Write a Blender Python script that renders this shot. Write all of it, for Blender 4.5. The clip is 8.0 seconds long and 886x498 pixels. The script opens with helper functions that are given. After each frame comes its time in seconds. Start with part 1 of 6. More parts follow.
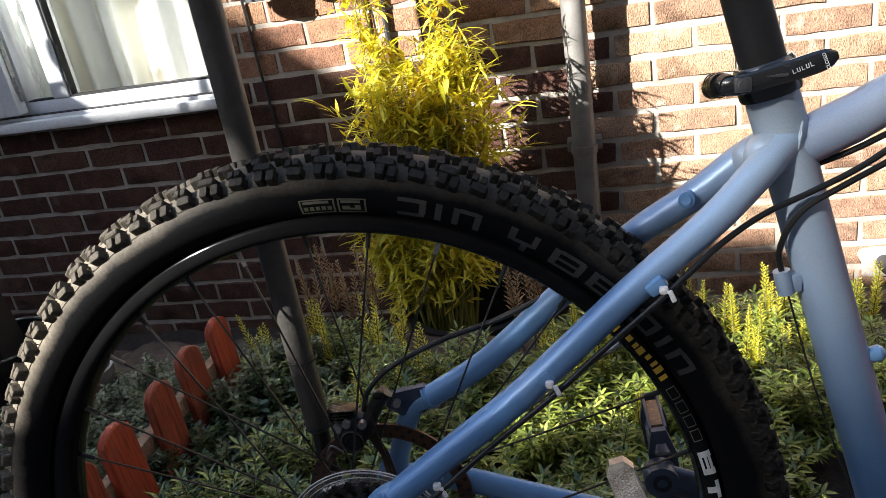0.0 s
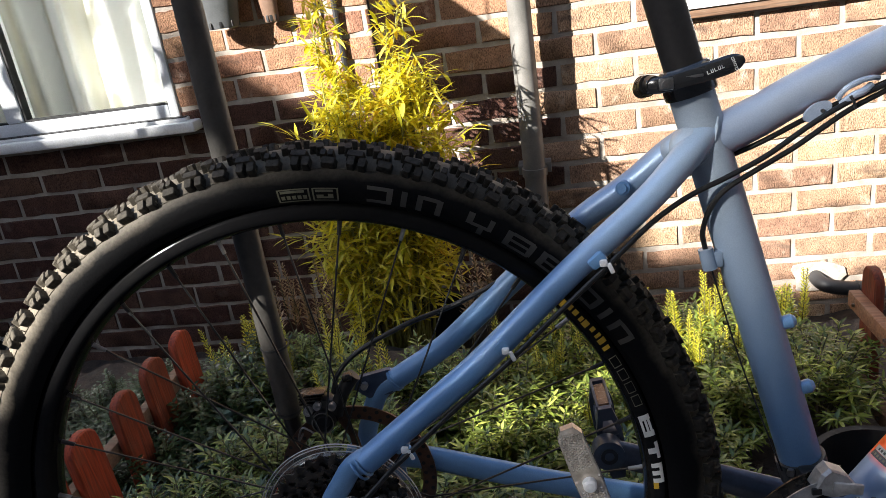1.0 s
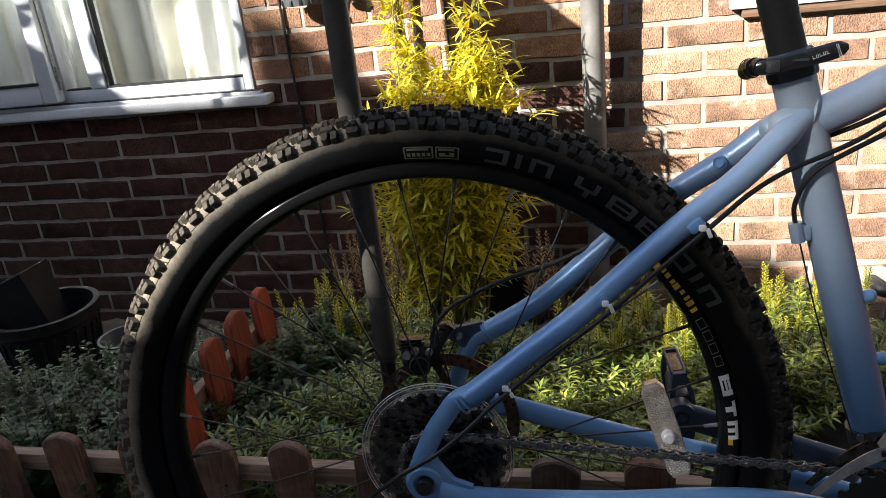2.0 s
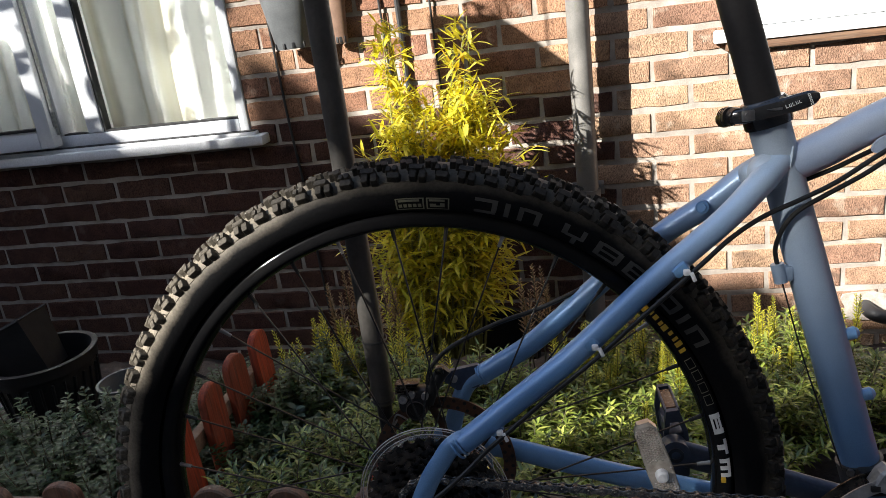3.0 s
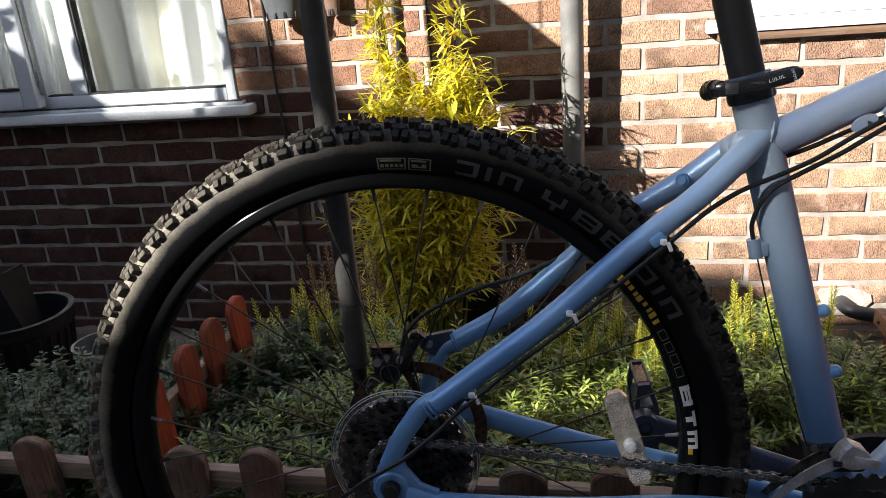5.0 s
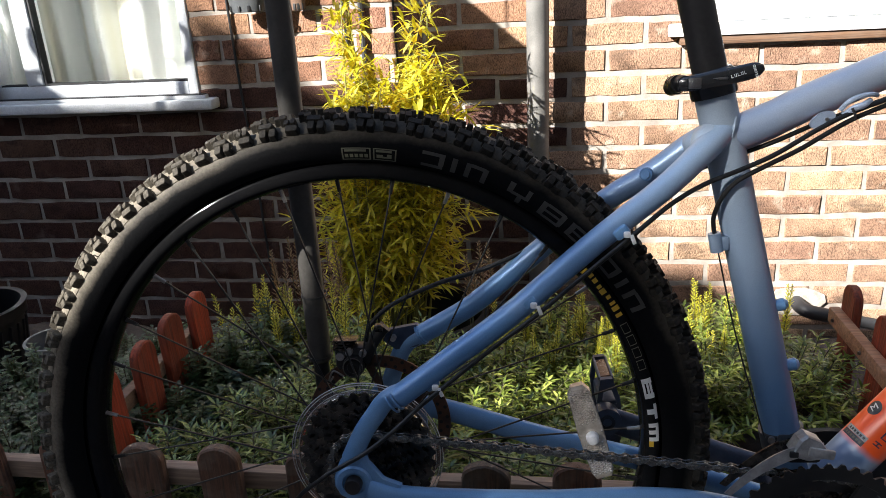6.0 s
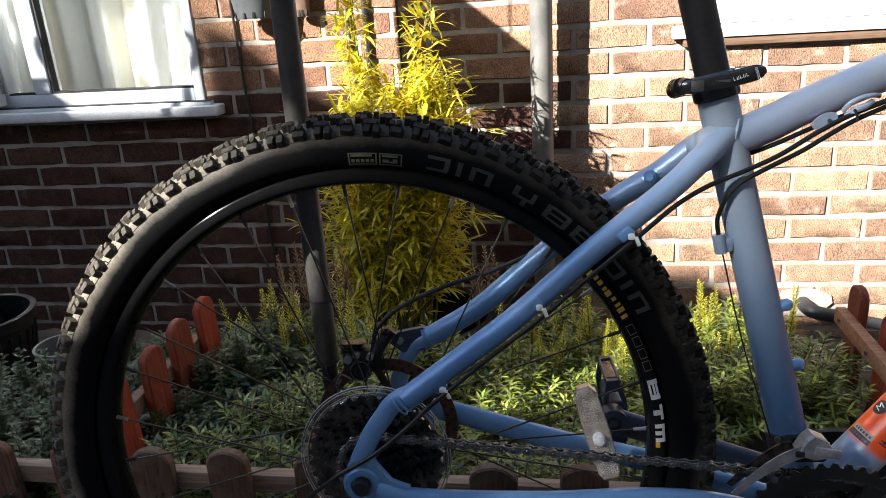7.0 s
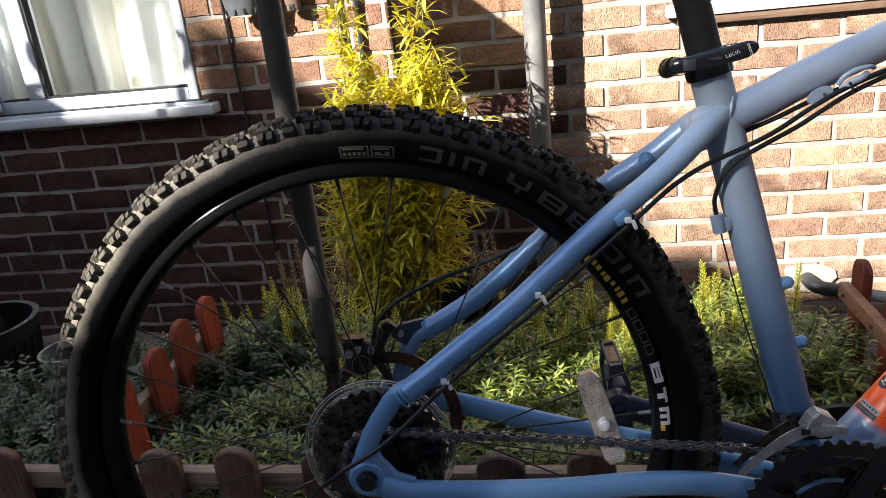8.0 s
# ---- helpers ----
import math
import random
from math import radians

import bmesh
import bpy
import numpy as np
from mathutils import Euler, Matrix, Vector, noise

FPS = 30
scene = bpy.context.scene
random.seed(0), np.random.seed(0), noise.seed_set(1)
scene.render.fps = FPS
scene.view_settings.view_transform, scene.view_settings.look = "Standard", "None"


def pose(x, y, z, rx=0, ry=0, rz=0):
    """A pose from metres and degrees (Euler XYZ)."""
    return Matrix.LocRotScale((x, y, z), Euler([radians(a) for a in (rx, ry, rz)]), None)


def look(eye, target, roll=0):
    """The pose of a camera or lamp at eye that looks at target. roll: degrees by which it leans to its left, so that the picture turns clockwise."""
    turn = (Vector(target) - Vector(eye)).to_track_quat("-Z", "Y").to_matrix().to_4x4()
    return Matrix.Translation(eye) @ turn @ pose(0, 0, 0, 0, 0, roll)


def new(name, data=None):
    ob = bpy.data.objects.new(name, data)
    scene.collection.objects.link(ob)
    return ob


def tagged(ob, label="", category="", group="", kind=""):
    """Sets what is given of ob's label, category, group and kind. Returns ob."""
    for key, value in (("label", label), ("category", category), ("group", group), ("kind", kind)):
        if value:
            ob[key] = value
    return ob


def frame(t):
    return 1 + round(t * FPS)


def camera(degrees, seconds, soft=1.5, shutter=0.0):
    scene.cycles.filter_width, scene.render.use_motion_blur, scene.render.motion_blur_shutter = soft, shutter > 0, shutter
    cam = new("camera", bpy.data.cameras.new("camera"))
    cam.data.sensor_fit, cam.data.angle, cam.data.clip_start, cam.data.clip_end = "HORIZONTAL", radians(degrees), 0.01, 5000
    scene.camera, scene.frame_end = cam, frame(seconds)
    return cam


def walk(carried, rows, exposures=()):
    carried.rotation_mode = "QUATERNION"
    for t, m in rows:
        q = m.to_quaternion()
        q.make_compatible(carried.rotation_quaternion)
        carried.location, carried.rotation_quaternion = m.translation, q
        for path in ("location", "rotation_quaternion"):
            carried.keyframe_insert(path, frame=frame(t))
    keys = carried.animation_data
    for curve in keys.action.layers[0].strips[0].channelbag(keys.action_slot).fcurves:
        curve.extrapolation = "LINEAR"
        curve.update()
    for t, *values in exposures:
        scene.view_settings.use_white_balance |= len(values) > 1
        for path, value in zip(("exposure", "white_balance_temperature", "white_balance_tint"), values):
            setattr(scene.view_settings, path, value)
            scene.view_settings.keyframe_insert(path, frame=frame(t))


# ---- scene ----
cam = camera(62.5, 8.0, soft=0.8)
PATH = [
    (0, (0.559, -2.163, 1.229), (0.091, -0.378, 0.459), -9.6),
    (0.5, (0.553, -2.214, 1.226), (0.186, -0.38, 0.518), -5.9),
    (1, (0.561, -2.235, 1.216), (0.223, -0.394, 0.512), -8.6),
    (1.5, (0.561, -2.261, 1.213), (0.326, -0.415, 0.481), -7.3),
    (2, (0.508, -2.312, 1.217), (0.069, -0.498, 0.5), -6.3),
    (2.2, (0.514, -2.328, 1.226), (0.038, -0.52, 0.516), -7.3),
    (3.3, (0.517, -2.317, 1.239), (0.123, -0.455, 0.624), -6.7),
    (3.5, (0.511, -2.315, 1.228), (0.136, -0.447, 0.62), -5.8),
    (4, (0.519, -2.315, 1.224), (0.153, -0.447, 0.608), -5.1),
    (4.5, (0.517, -2.312, 1.216), (0.093, -0.469, 0.566), -5.0),
    (5, (0.522, -2.328, 1.217), (0.132, -0.489, 0.534), -4.6),
    (5.2, (0.524, -2.325, 1.21), (0.194, -0.477, 0.52), -3.9),
    (6.3, (0.52, -2.33, 1.207), (0.232, -0.473, 0.522), -3.2),
    (6.5, (0.52, -2.333, 1.207), (0.239, -0.477, 0.517), -3.4),
    (7, (0.521, -2.333, 1.209), (0.213, -0.476, 0.533), -3.7),
    (7.5, (0.518, -2.33, 1.205), (0.207, -0.477, 0.521), -4.5),
    (8, (0.527, -2.327, 1.208), (0.209, -0.482, 0.506), -6.1),
]
walk(cam, [(t, look(eye, target, roll)) for t, eye, target, roll in PATH], exposures=[(0.0, 2.53, 6300, 10), (0.5, 2.50, 6300, 10), (1.5, 2.38, 6450, 10), (2.0, 2.24, 6400, 10), (3.5, 2.08, 6350, 10), (4.5, 1.97, 6450, 10), (5.0, 2.17, 6200, 10), (6.5, 2.35, 6200, 10), (7.0, 2.41, 6200, 10), (8.0, 2.35, 6200, 10)])

# ---- light and sky ----
SUN_AZ, SUN_EL = 47.0, 30.3
sun_dir = Vector((-math.sin(radians(SUN_AZ)) * math.cos(radians(SUN_EL)),
                  -math.cos(radians(SUN_AZ)) * math.cos(radians(SUN_EL)), math.sin(radians(SUN_EL))))
world = bpy.data.worlds.new("sky")
scene.world = world
world.use_nodes = True
wt = world.node_tree
wt.nodes.clear()
sky = wt.nodes.new("ShaderNodeTexSky")
sky.sky_type, sky.sun_disc = "NISHITA", False
sky.sun_elevation = radians(SUN_EL)
sky.sun_rotation = math.atan2(sun_dir.x, sun_dir.y)
bgn = wt.nodes.new("ShaderNodeBackground")
bgn.inputs["Strength"].default_value = 0.068
wo = wt.nodes.new("ShaderNodeOutputWorld")
wt.links.new(sky.outputs[0], bgn.inputs[0])
wt.links.new(bgn.outputs[0], wo.inputs[0])
sun_data = bpy.data.lights.new("sun", "SUN")
sun_data.energy, sun_data.angle, sun_data.color = 4.1, radians(0.5), (1.0, 0.95, 0.87)
sun = new("sun", sun_data)
sun.matrix_world = look(sun_dir * 30, (0, 0, 0))

# ---- materials ----
MATS = {}


def nodes_of(name):
    m = bpy.data.materials.new(name)
    m.use_nodes = True
    nt = m.node_tree
    return m, nt, nt.nodes["Principled BSDF"]


def noise_tex(nt, scale, detail=4.0, rough=0.6, coords="Object"):
    tc = nt.nodes.new("ShaderNodeTexCoord")
    n = nt.nodes.new("ShaderNodeTexNoise")
    n.inputs["Scale"].default_value, n.inputs["Detail"].default_value, n.inputs["Roughness"].default_value = scale, detail, rough
    nt.links.new(tc.outputs[coords], n.inputs["Vector"])
    return n


def ramp(nt, fac, stops):
    r = nt.nodes.new("ShaderNodeValToRGB")
    el = r.color_ramp.elements
    while len(el) < len(stops):
        el.new(0.5)
    for e, (p, c) in zip(el, stops):
        e.position, e.color = p, (*c, 1) if len(c) == 3 else c
    nt.links.new(fac, r.inputs[0])
    return r


def mixc(nt, fac, a, b, mode="MIX"):
    m = nt.nodes.new("ShaderNodeMix")
    m.data_type, m.blend_type = "RGBA", mode
    for sock, val in ((m.inputs[0], fac), (m.inputs[6], a), (m.inputs[7], b)):
        if isinstance(val, bpy.types.NodeSocket):
            nt.links.new(val, sock)
        elif isinstance(val, (int, float)):
            sock.default_value = val
        else:
            sock.default_value = (*val, 1)
    return m.outputs[2]


def bump(nt, p, height, strength, dist=0.01):
    b = nt.nodes.new("ShaderNodeBump")
    b.inputs["Strength"].default_value, b.inputs["Distance"].default_value = strength, dist
    nt.links.new(height, b.inputs["Height"])
    nt.links.new(b.outputs[0], p.inputs["Normal"])
    return b


def mat(name, c1, c2=None, rough=0.5, metal=0.0, scale=30.0, bumps=0.15, fine=250.0, spec=0.5, rvar=0.1, coat=0.0):
    """A surface with colour, gloss and relief that vary at two scales."""
    if name in MATS:
        return MATS[name]
    m, nt, p = nodes_of(name)
    c2 = c2 or tuple(v * 0.75 for v in c1)
    big, small = noise_tex(nt, scale), noise_tex(nt, fine, 3)
    r1 = ramp(nt, big.outputs["Fac"], [(0.35, c2), (0.65, c1)])
    r2 = ramp(nt, small.outputs["Fac"], [(0.3, (0.82,) * 3), (0.7, (1.0,) * 3)])
    nt.links.new(mixc(nt, 1.0, r1.outputs[0], r2.outputs[0], "MULTIPLY"), p.inputs["Base Color"])
    mr = nt.nodes.new("ShaderNodeMapRange")
    mr.inputs[3].default_value, mr.inputs[4].default_value = max(0.02, rough - rvar), min(1.0, rough + rvar)
    nt.links.new(big.outputs["Fac"], mr.inputs[0])
    nt.links.new(mr.outputs[0], p.inputs["Roughness"])
    p.inputs["Metallic"].default_value = metal
    p.inputs["Specular IOR Level"].default_value = spec
    p.inputs["Coat Weight"].default_value = coat
    if bumps:
        bump(nt, p, small.outputs["Fac"], bumps, 0.002)
    MATS[name] = m
    return m


def brick_mat(name, tint):
    m, nt, p = nodes_of(name)
    oi = nt.nodes.new("ShaderNodeObjectInfo")
    geo = nt.nodes.new("ShaderNodeNewGeometry")
    add = nt.nodes.new("ShaderNodeMath")
    add.operation = "ADD"
    nt.links.new(oi.outputs["Random"], add.inputs[0])
    nt.links.new(geo.outputs["Random Per Island"], add.inputs[1])
    fr = nt.nodes.new("ShaderNodeMath")
    fr.operation = "FRACT"
    nt.links.new(add.outputs[0], fr.inputs[0])
    base = ramp(nt, fr.outputs[0], [(0.0, (0.25, 0.150, 0.110)), (0.3, (0.33, 0.210, 0.145)), (0.6, (0.39, 0.265, 0.180)),
                                    (0.82, (0.29, 0.170, 0.125)), (1.0, (0.44, 0.315, 0.205))])
    tc = nt.nodes.new("ShaderNodeTexCoord")
    mp = nt.nodes.new("ShaderNodeMapping")
    nt.links.new(tc.outputs["Object"], mp.inputs[0])
    sc = nt.nodes.new("ShaderNodeVectorMath")
    sc.operation = "SCALE"
    nt.links.new(oi.outputs["Location"], sc.inputs[0])
    sc.inputs[3].default_value = 7.3
    nt.links.new(sc.outputs[0], mp.inputs["Location"])

    def nz(scale, detail, stretch=(1, 1, 1)):
        n = nt.nodes.new("ShaderNodeTexNoise")
        n.inputs["Scale"].default_value, n.inputs["Detail"].default_value = scale, detail
        mm = nt.nodes.new("ShaderNodeMapping")
        mm.inputs["Scale"].default_value = stretch
        nt.links.new(mp.outputs[0], mm.inputs[0])
        nt.links.new(mm.outputs[0], n.inputs["Vector"])
        return n.outputs["Fac"]
    grain, blot, kiln = nz(420, 3, (1, 1, 0.45)), nz(26, 4), nz(9, 3, (0.8, 1, 2.2))
    g = ramp(nt, grain, [(0.34, (0.42,) * 3), (0.5, (0.95,) * 3), (0.68, (1.25,) * 3)])
    c = mixc(nt, 1.0, base.outputs[0], g.outputs[0], "MULTIPLY")
    b = ramp(nt, blot, [(0.35, (0.8, 0.78, 0.76)), (0.62, (1.08, 1.05, 1.0))])
    c = mixc(nt, 1.0, c, b.outputs[0], "MULTIPLY")
    k = ramp(nt, kiln, [(0.60, (0, 0, 0)), (0.74, (0.75,) * 3)])
    c = mixc(nt, k.outputs[0], c, (0.10, 0.07, 0.055))
    lime = ramp(nt, nz(17, 5), [(0.60, (0, 0, 0)), (0.72, (0.55,) * 3)])
    c = mixc(nt, lime.outputs[0], c, (0.50, 0.43, 0.35))
    c = mixc(nt, 1.0, c, tint, "MULTIPLY")
    nt.links.new(c, p.inputs["Base Color"])
    p.inputs["Roughness"].default_value = 0.93
    p.inputs["Specular IOR Level"].default_value = 0.2
    bump(nt, p, grain, 1.0, 0.005)
    return m


def leaf_mat(name, cols, trans=0.35, rough=0.45):
    """Leaves: colour varies leaf by leaf, and light comes through."""
    m, nt, p = nodes_of(name)
    geo = nt.nodes.new("ShaderNodeNewGeometry")
    stops = [(i / (len(cols) - 1), c) for i, c in enumerate(cols)]
    r = ramp(nt, geo.outputs["Random Per Island"], stops)
    n = noise_tex(nt, 60, 3)
    v = ramp(nt, n.outputs["Fac"], [(0.3, (0.72,) * 3), (0.7, (1.1,) * 3)])
    col = mixc(nt, 1.0, r.outputs[0], v.outputs[0], "MULTIPLY")
    nt.links.new(col, p.inputs["Base Color"])
    p.inputs["Roughness"].default_value = rough
    p.inputs["Specular IOR Level"].default_value = 0.5
    tr = nt.nodes.new("ShaderNodeBsdfTranslucent")
    nt.links.new(mixc(nt, 1.0, col, (1.25, 1.25, 0.6), "MULTIPLY"), tr.inputs[0])
    mx = nt.nodes.new("ShaderNodeMixShader")
    mx.inputs[0].default_value = trans
    nt.links.new(p.outputs[0], mx.inputs[1])
    nt.links.new(tr.outputs[0], mx.inputs[2])
    nt.links.new(mx.outputs[0], nt.nodes["Material Output"].inputs[0])
    return m


def wood_mat(name, c1, c2, weather=0.4, axis=(1, 1, 0.06)):
    """Painted or stained timber with grain along z, greyed where it has weathered."""
    m, nt, p = nodes_of(name)
    tc = nt.nodes.new("ShaderNodeTexCoord")
    oi = nt.nodes.new("ShaderNodeObjectInfo")
    mp = nt.nodes.new("ShaderNodeMapping")
    mp.inputs["Scale"].default_value = axis
    nt.links.new(tc.outputs["Object"], mp.inputs[0])
    off = nt.nodes.new("ShaderNodeVectorMath")
    off.operation = "SCALE"
    nt.links.new(oi.outputs["Location"], off.inputs[0])
    off.inputs[3].default_value = 3.1
    nt.links.new(off.outputs[0], mp.inputs["Location"])
    n = nt.nodes.new("ShaderNodeTexNoise")
    n.inputs["Scale"].default_value, n.inputs["Detail"].default_value, n.inputs["Distortion"].default_value = 150, 6, 0.8
    nt.links.new(mp.outputs[0], n.inputs["Vector"])
    wear = noise_tex(nt, 22, 4)
    r = ramp(nt, n.outputs["Fac"], [(0.3, c2), (0.62, c1)])
    w = ramp(nt, wear.outputs["Fac"], [(0.45, (0, 0, 0)), (0.7, (weather,) * 3)])
    c = mixc(nt, w.outputs[0], r.outputs[0], (0.23, 0.19, 0.145))
    tint = ramp(nt, oi.outputs["Random"], [(0, (0.72, 0.80, 0.80)), (1, (1.30, 1.02, 0.88))])
    nt.links.new(mixc(nt, 1.0, c, tint.outputs[0], "MULTIPLY"), p.inputs["Base Color"])
    p.inputs["Roughness"].default_value = 0.75
    bump(nt, p, n.outputs["Fac"], 0.5, 0.003)
    return m


def glass_mat(name, tint=(1, 1, 1), rough=0.0):
    m, nt, p = nodes_of(name)
    p.inputs["Base Color"].default_value = (*tint, 1)
    p.inputs["Transmission Weight"].default_value = 1.0
    p.inputs["Roughness"].default_value = rough
    p.inputs["IOR"].default_value = 1.45
    return m


def fabric_mat():
    m, nt, p = nodes_of("curtain_fabric")
    tc = nt.nodes.new("ShaderNodeTexCoord")
    n = noise_tex(nt, 700, 2)
    big = nt.nodes.new("ShaderNodeTexNoise")
    mp = nt.nodes.new("ShaderNodeMapping")
    mp.inputs["Scale"].default_value = (9.0, 1, 0.10)
    nt.links.new(tc.outputs["Object"], mp.inputs[0])
    nt.links.new(mp.outputs[0], big.inputs["Vector"])
    big.inputs["Scale"].default_value = 1.6
    r = ramp(nt, big.outputs["Fac"], [(0.50, (0.60, 0.63, 0.60)), (0.70, (0.52, 0.50, 0.37))])
    nt.links.new(r.outputs[0], p.inputs["Base Color"])
    p.inputs["Roughness"].default_value = 0.9
    bump(nt, p, n.outputs["Fac"], 0.2, 0.001)
    return m


BRICK = brick_mat("tan_brick", (1.10, 1.10, 1.06))
BRICK_W = brick_mat("red_brown_brick", (0.95, 0.83, 0.76))
# Shade put into the colour: a darker copy for the shaded base courses.
BRICK_SHADED = brick_mat("shaded_course_brick", (0.31, 0.250, 0.270))
MORTAR = mat("mortar", (0.44, 0.395, 0.34), (0.26, 0.225, 0.19), 0.95, scale=11, bumps=0.8, fine=260)
FILLER = mat("pale_filler", (0.50, 0.45, 0.39), (0.28, 0.24, 0.20), 0.9, scale=35, bumps=0.6, fine=200)
UPVC = mat("white_upvc", (0.80, 0.83, 0.86), (0.74, 0.77, 0.80), 0.20, scale=6, bumps=0.02)
SILLW = mat("white_paint", (0.80, 0.81, 0.82), (0.71, 0.72, 0.72), 0.5, scale=18, bumps=0.25)
GASKET = mat("black_gasket", (0.02, 0.02, 0.02), None, 0.6)
RAWWOOD = wood_mat("sill_timber", (0.16, 0.09, 0.05), (0.07, 0.04, 0.025), 0.2, (0.06, 1, 1))
GLASS = glass_mat("window_glass")
FABRIC = fabric_mat()
BLIND = mat("blind_slat", (0.66, 0.65, 0.60), (0.6, 0.59, 0.54), 0.7, scale=8, bumps=0.1)
ROOM = mat("room_wall", (0.16, 0.15, 0.13), None, 0.9)
PIPE = mat("grey_pvc", (0.20, 0.19, 0.175), (0.13, 0.125, 0.115), 0.42, scale=12, bumps=0.06)
WASTE = mat("waste_pipe_grey", (0.034, 0.034, 0.036), (0.022, 0.022, 0.024), 0.55, scale=20, bumps=0.05)
BLACKP = mat("black_plastic", (0.022, 0.023, 0.025), (0.04, 0.04, 0.04), 0.42, scale=18, bumps=0.1)
CABLEB = mat("black_cable_housing", (0.008, 0.008, 0.0085), (0.013, 0.013, 0.013), 0.38, scale=60, bumps=0.05, spec=0.35)
TUBM = mat("dull_black_plastic", (0.010, 0.010, 0.011), (0.018, 0.018, 0.018), 0.55, scale=18, bumps=0.15, spec=0.3)
GREYPOT = mat("grey_pot_plastic", (0.115, 0.122, 0.126), (0.085, 0.090, 0.093), 0.5, scale=14, bumps=0.12)
SOIL = mat("soil", (0.055, 0.038, 0.026), (0.025, 0.018, 0.013), 0.95, scale=40, bumps=1.0, fine=180)
PAVE = mat("paving", (0.23, 0.21, 0.19), (0.16, 0.15, 0.135), 0.9, scale=5, bumps=0.5, fine=120)
RENDERW = mat("unseen_block_render", (0.34, 0.30, 0.26), (0.26, 0.22, 0.18), 0.9, scale=4, bumps=0.4, fine=90)
POLE = mat("hammered_grey_paint", (0.078, 0.073, 0.066), (0.055, 0.051, 0.046), 0.45, metal=0.2, scale=60, bumps=0.2, fine=260)
PAINT = mat("blue_frame_paint", (0.16, 0.315, 0.55), (0.12, 0.26, 0.47), 0.36, metal=0.15, scale=9, bumps=0.03, fine=900, rvar=0.08, coat=0.2)
POSTM = mat("scuffed_anodised_black", (0.050, 0.047, 0.046), (0.034, 0.032, 0.032), 0.36, metal=0.35, scale=22, bumps=0.05, rvar=0.08)
CHAINM = mat("chain_steel", (0.26, 0.25, 0.235), (0.11, 0.105, 0.10), 0.26, metal=0.9, scale=160, bumps=0.04)


def lit_spray_paint(name, lo, hi, blue, pale):
    """Hand-sprayed pale grey-blue, uneven over stronger blue low down; sunlit paleness painted in too."""
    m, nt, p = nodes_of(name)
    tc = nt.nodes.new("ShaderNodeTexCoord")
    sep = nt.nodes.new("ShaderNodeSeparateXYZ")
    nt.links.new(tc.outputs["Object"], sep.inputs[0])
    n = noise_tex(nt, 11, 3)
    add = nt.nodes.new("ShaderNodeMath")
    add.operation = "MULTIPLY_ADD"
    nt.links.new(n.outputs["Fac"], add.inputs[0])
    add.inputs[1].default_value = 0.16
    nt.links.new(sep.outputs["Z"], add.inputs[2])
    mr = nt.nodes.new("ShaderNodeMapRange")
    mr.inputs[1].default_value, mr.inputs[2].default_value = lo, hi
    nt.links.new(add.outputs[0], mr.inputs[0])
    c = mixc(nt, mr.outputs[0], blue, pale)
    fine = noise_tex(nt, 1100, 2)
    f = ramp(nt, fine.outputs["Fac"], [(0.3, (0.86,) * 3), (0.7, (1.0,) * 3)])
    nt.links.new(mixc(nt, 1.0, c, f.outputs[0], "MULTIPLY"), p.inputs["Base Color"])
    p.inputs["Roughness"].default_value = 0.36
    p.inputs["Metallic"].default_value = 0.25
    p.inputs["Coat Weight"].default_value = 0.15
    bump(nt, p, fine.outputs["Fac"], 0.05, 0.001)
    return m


PAINT_L = lit_spray_paint("pale_blue_frame_paint", 0.14, 0.37, (0.11, 0.22, 0.41), (0.36, 0.435, 0.53))
PAINT_S = lit_spray_paint("stay_paint", 0.24, 0.40, (0.125, 0.275, 0.53), (0.33, 0.43, 0.56))
PAINT_T = lit_spray_paint("top_tube_paint", 0.33, 0.50, (0.20, 0.30, 0.50), (0.44, 0.48, 0.53))


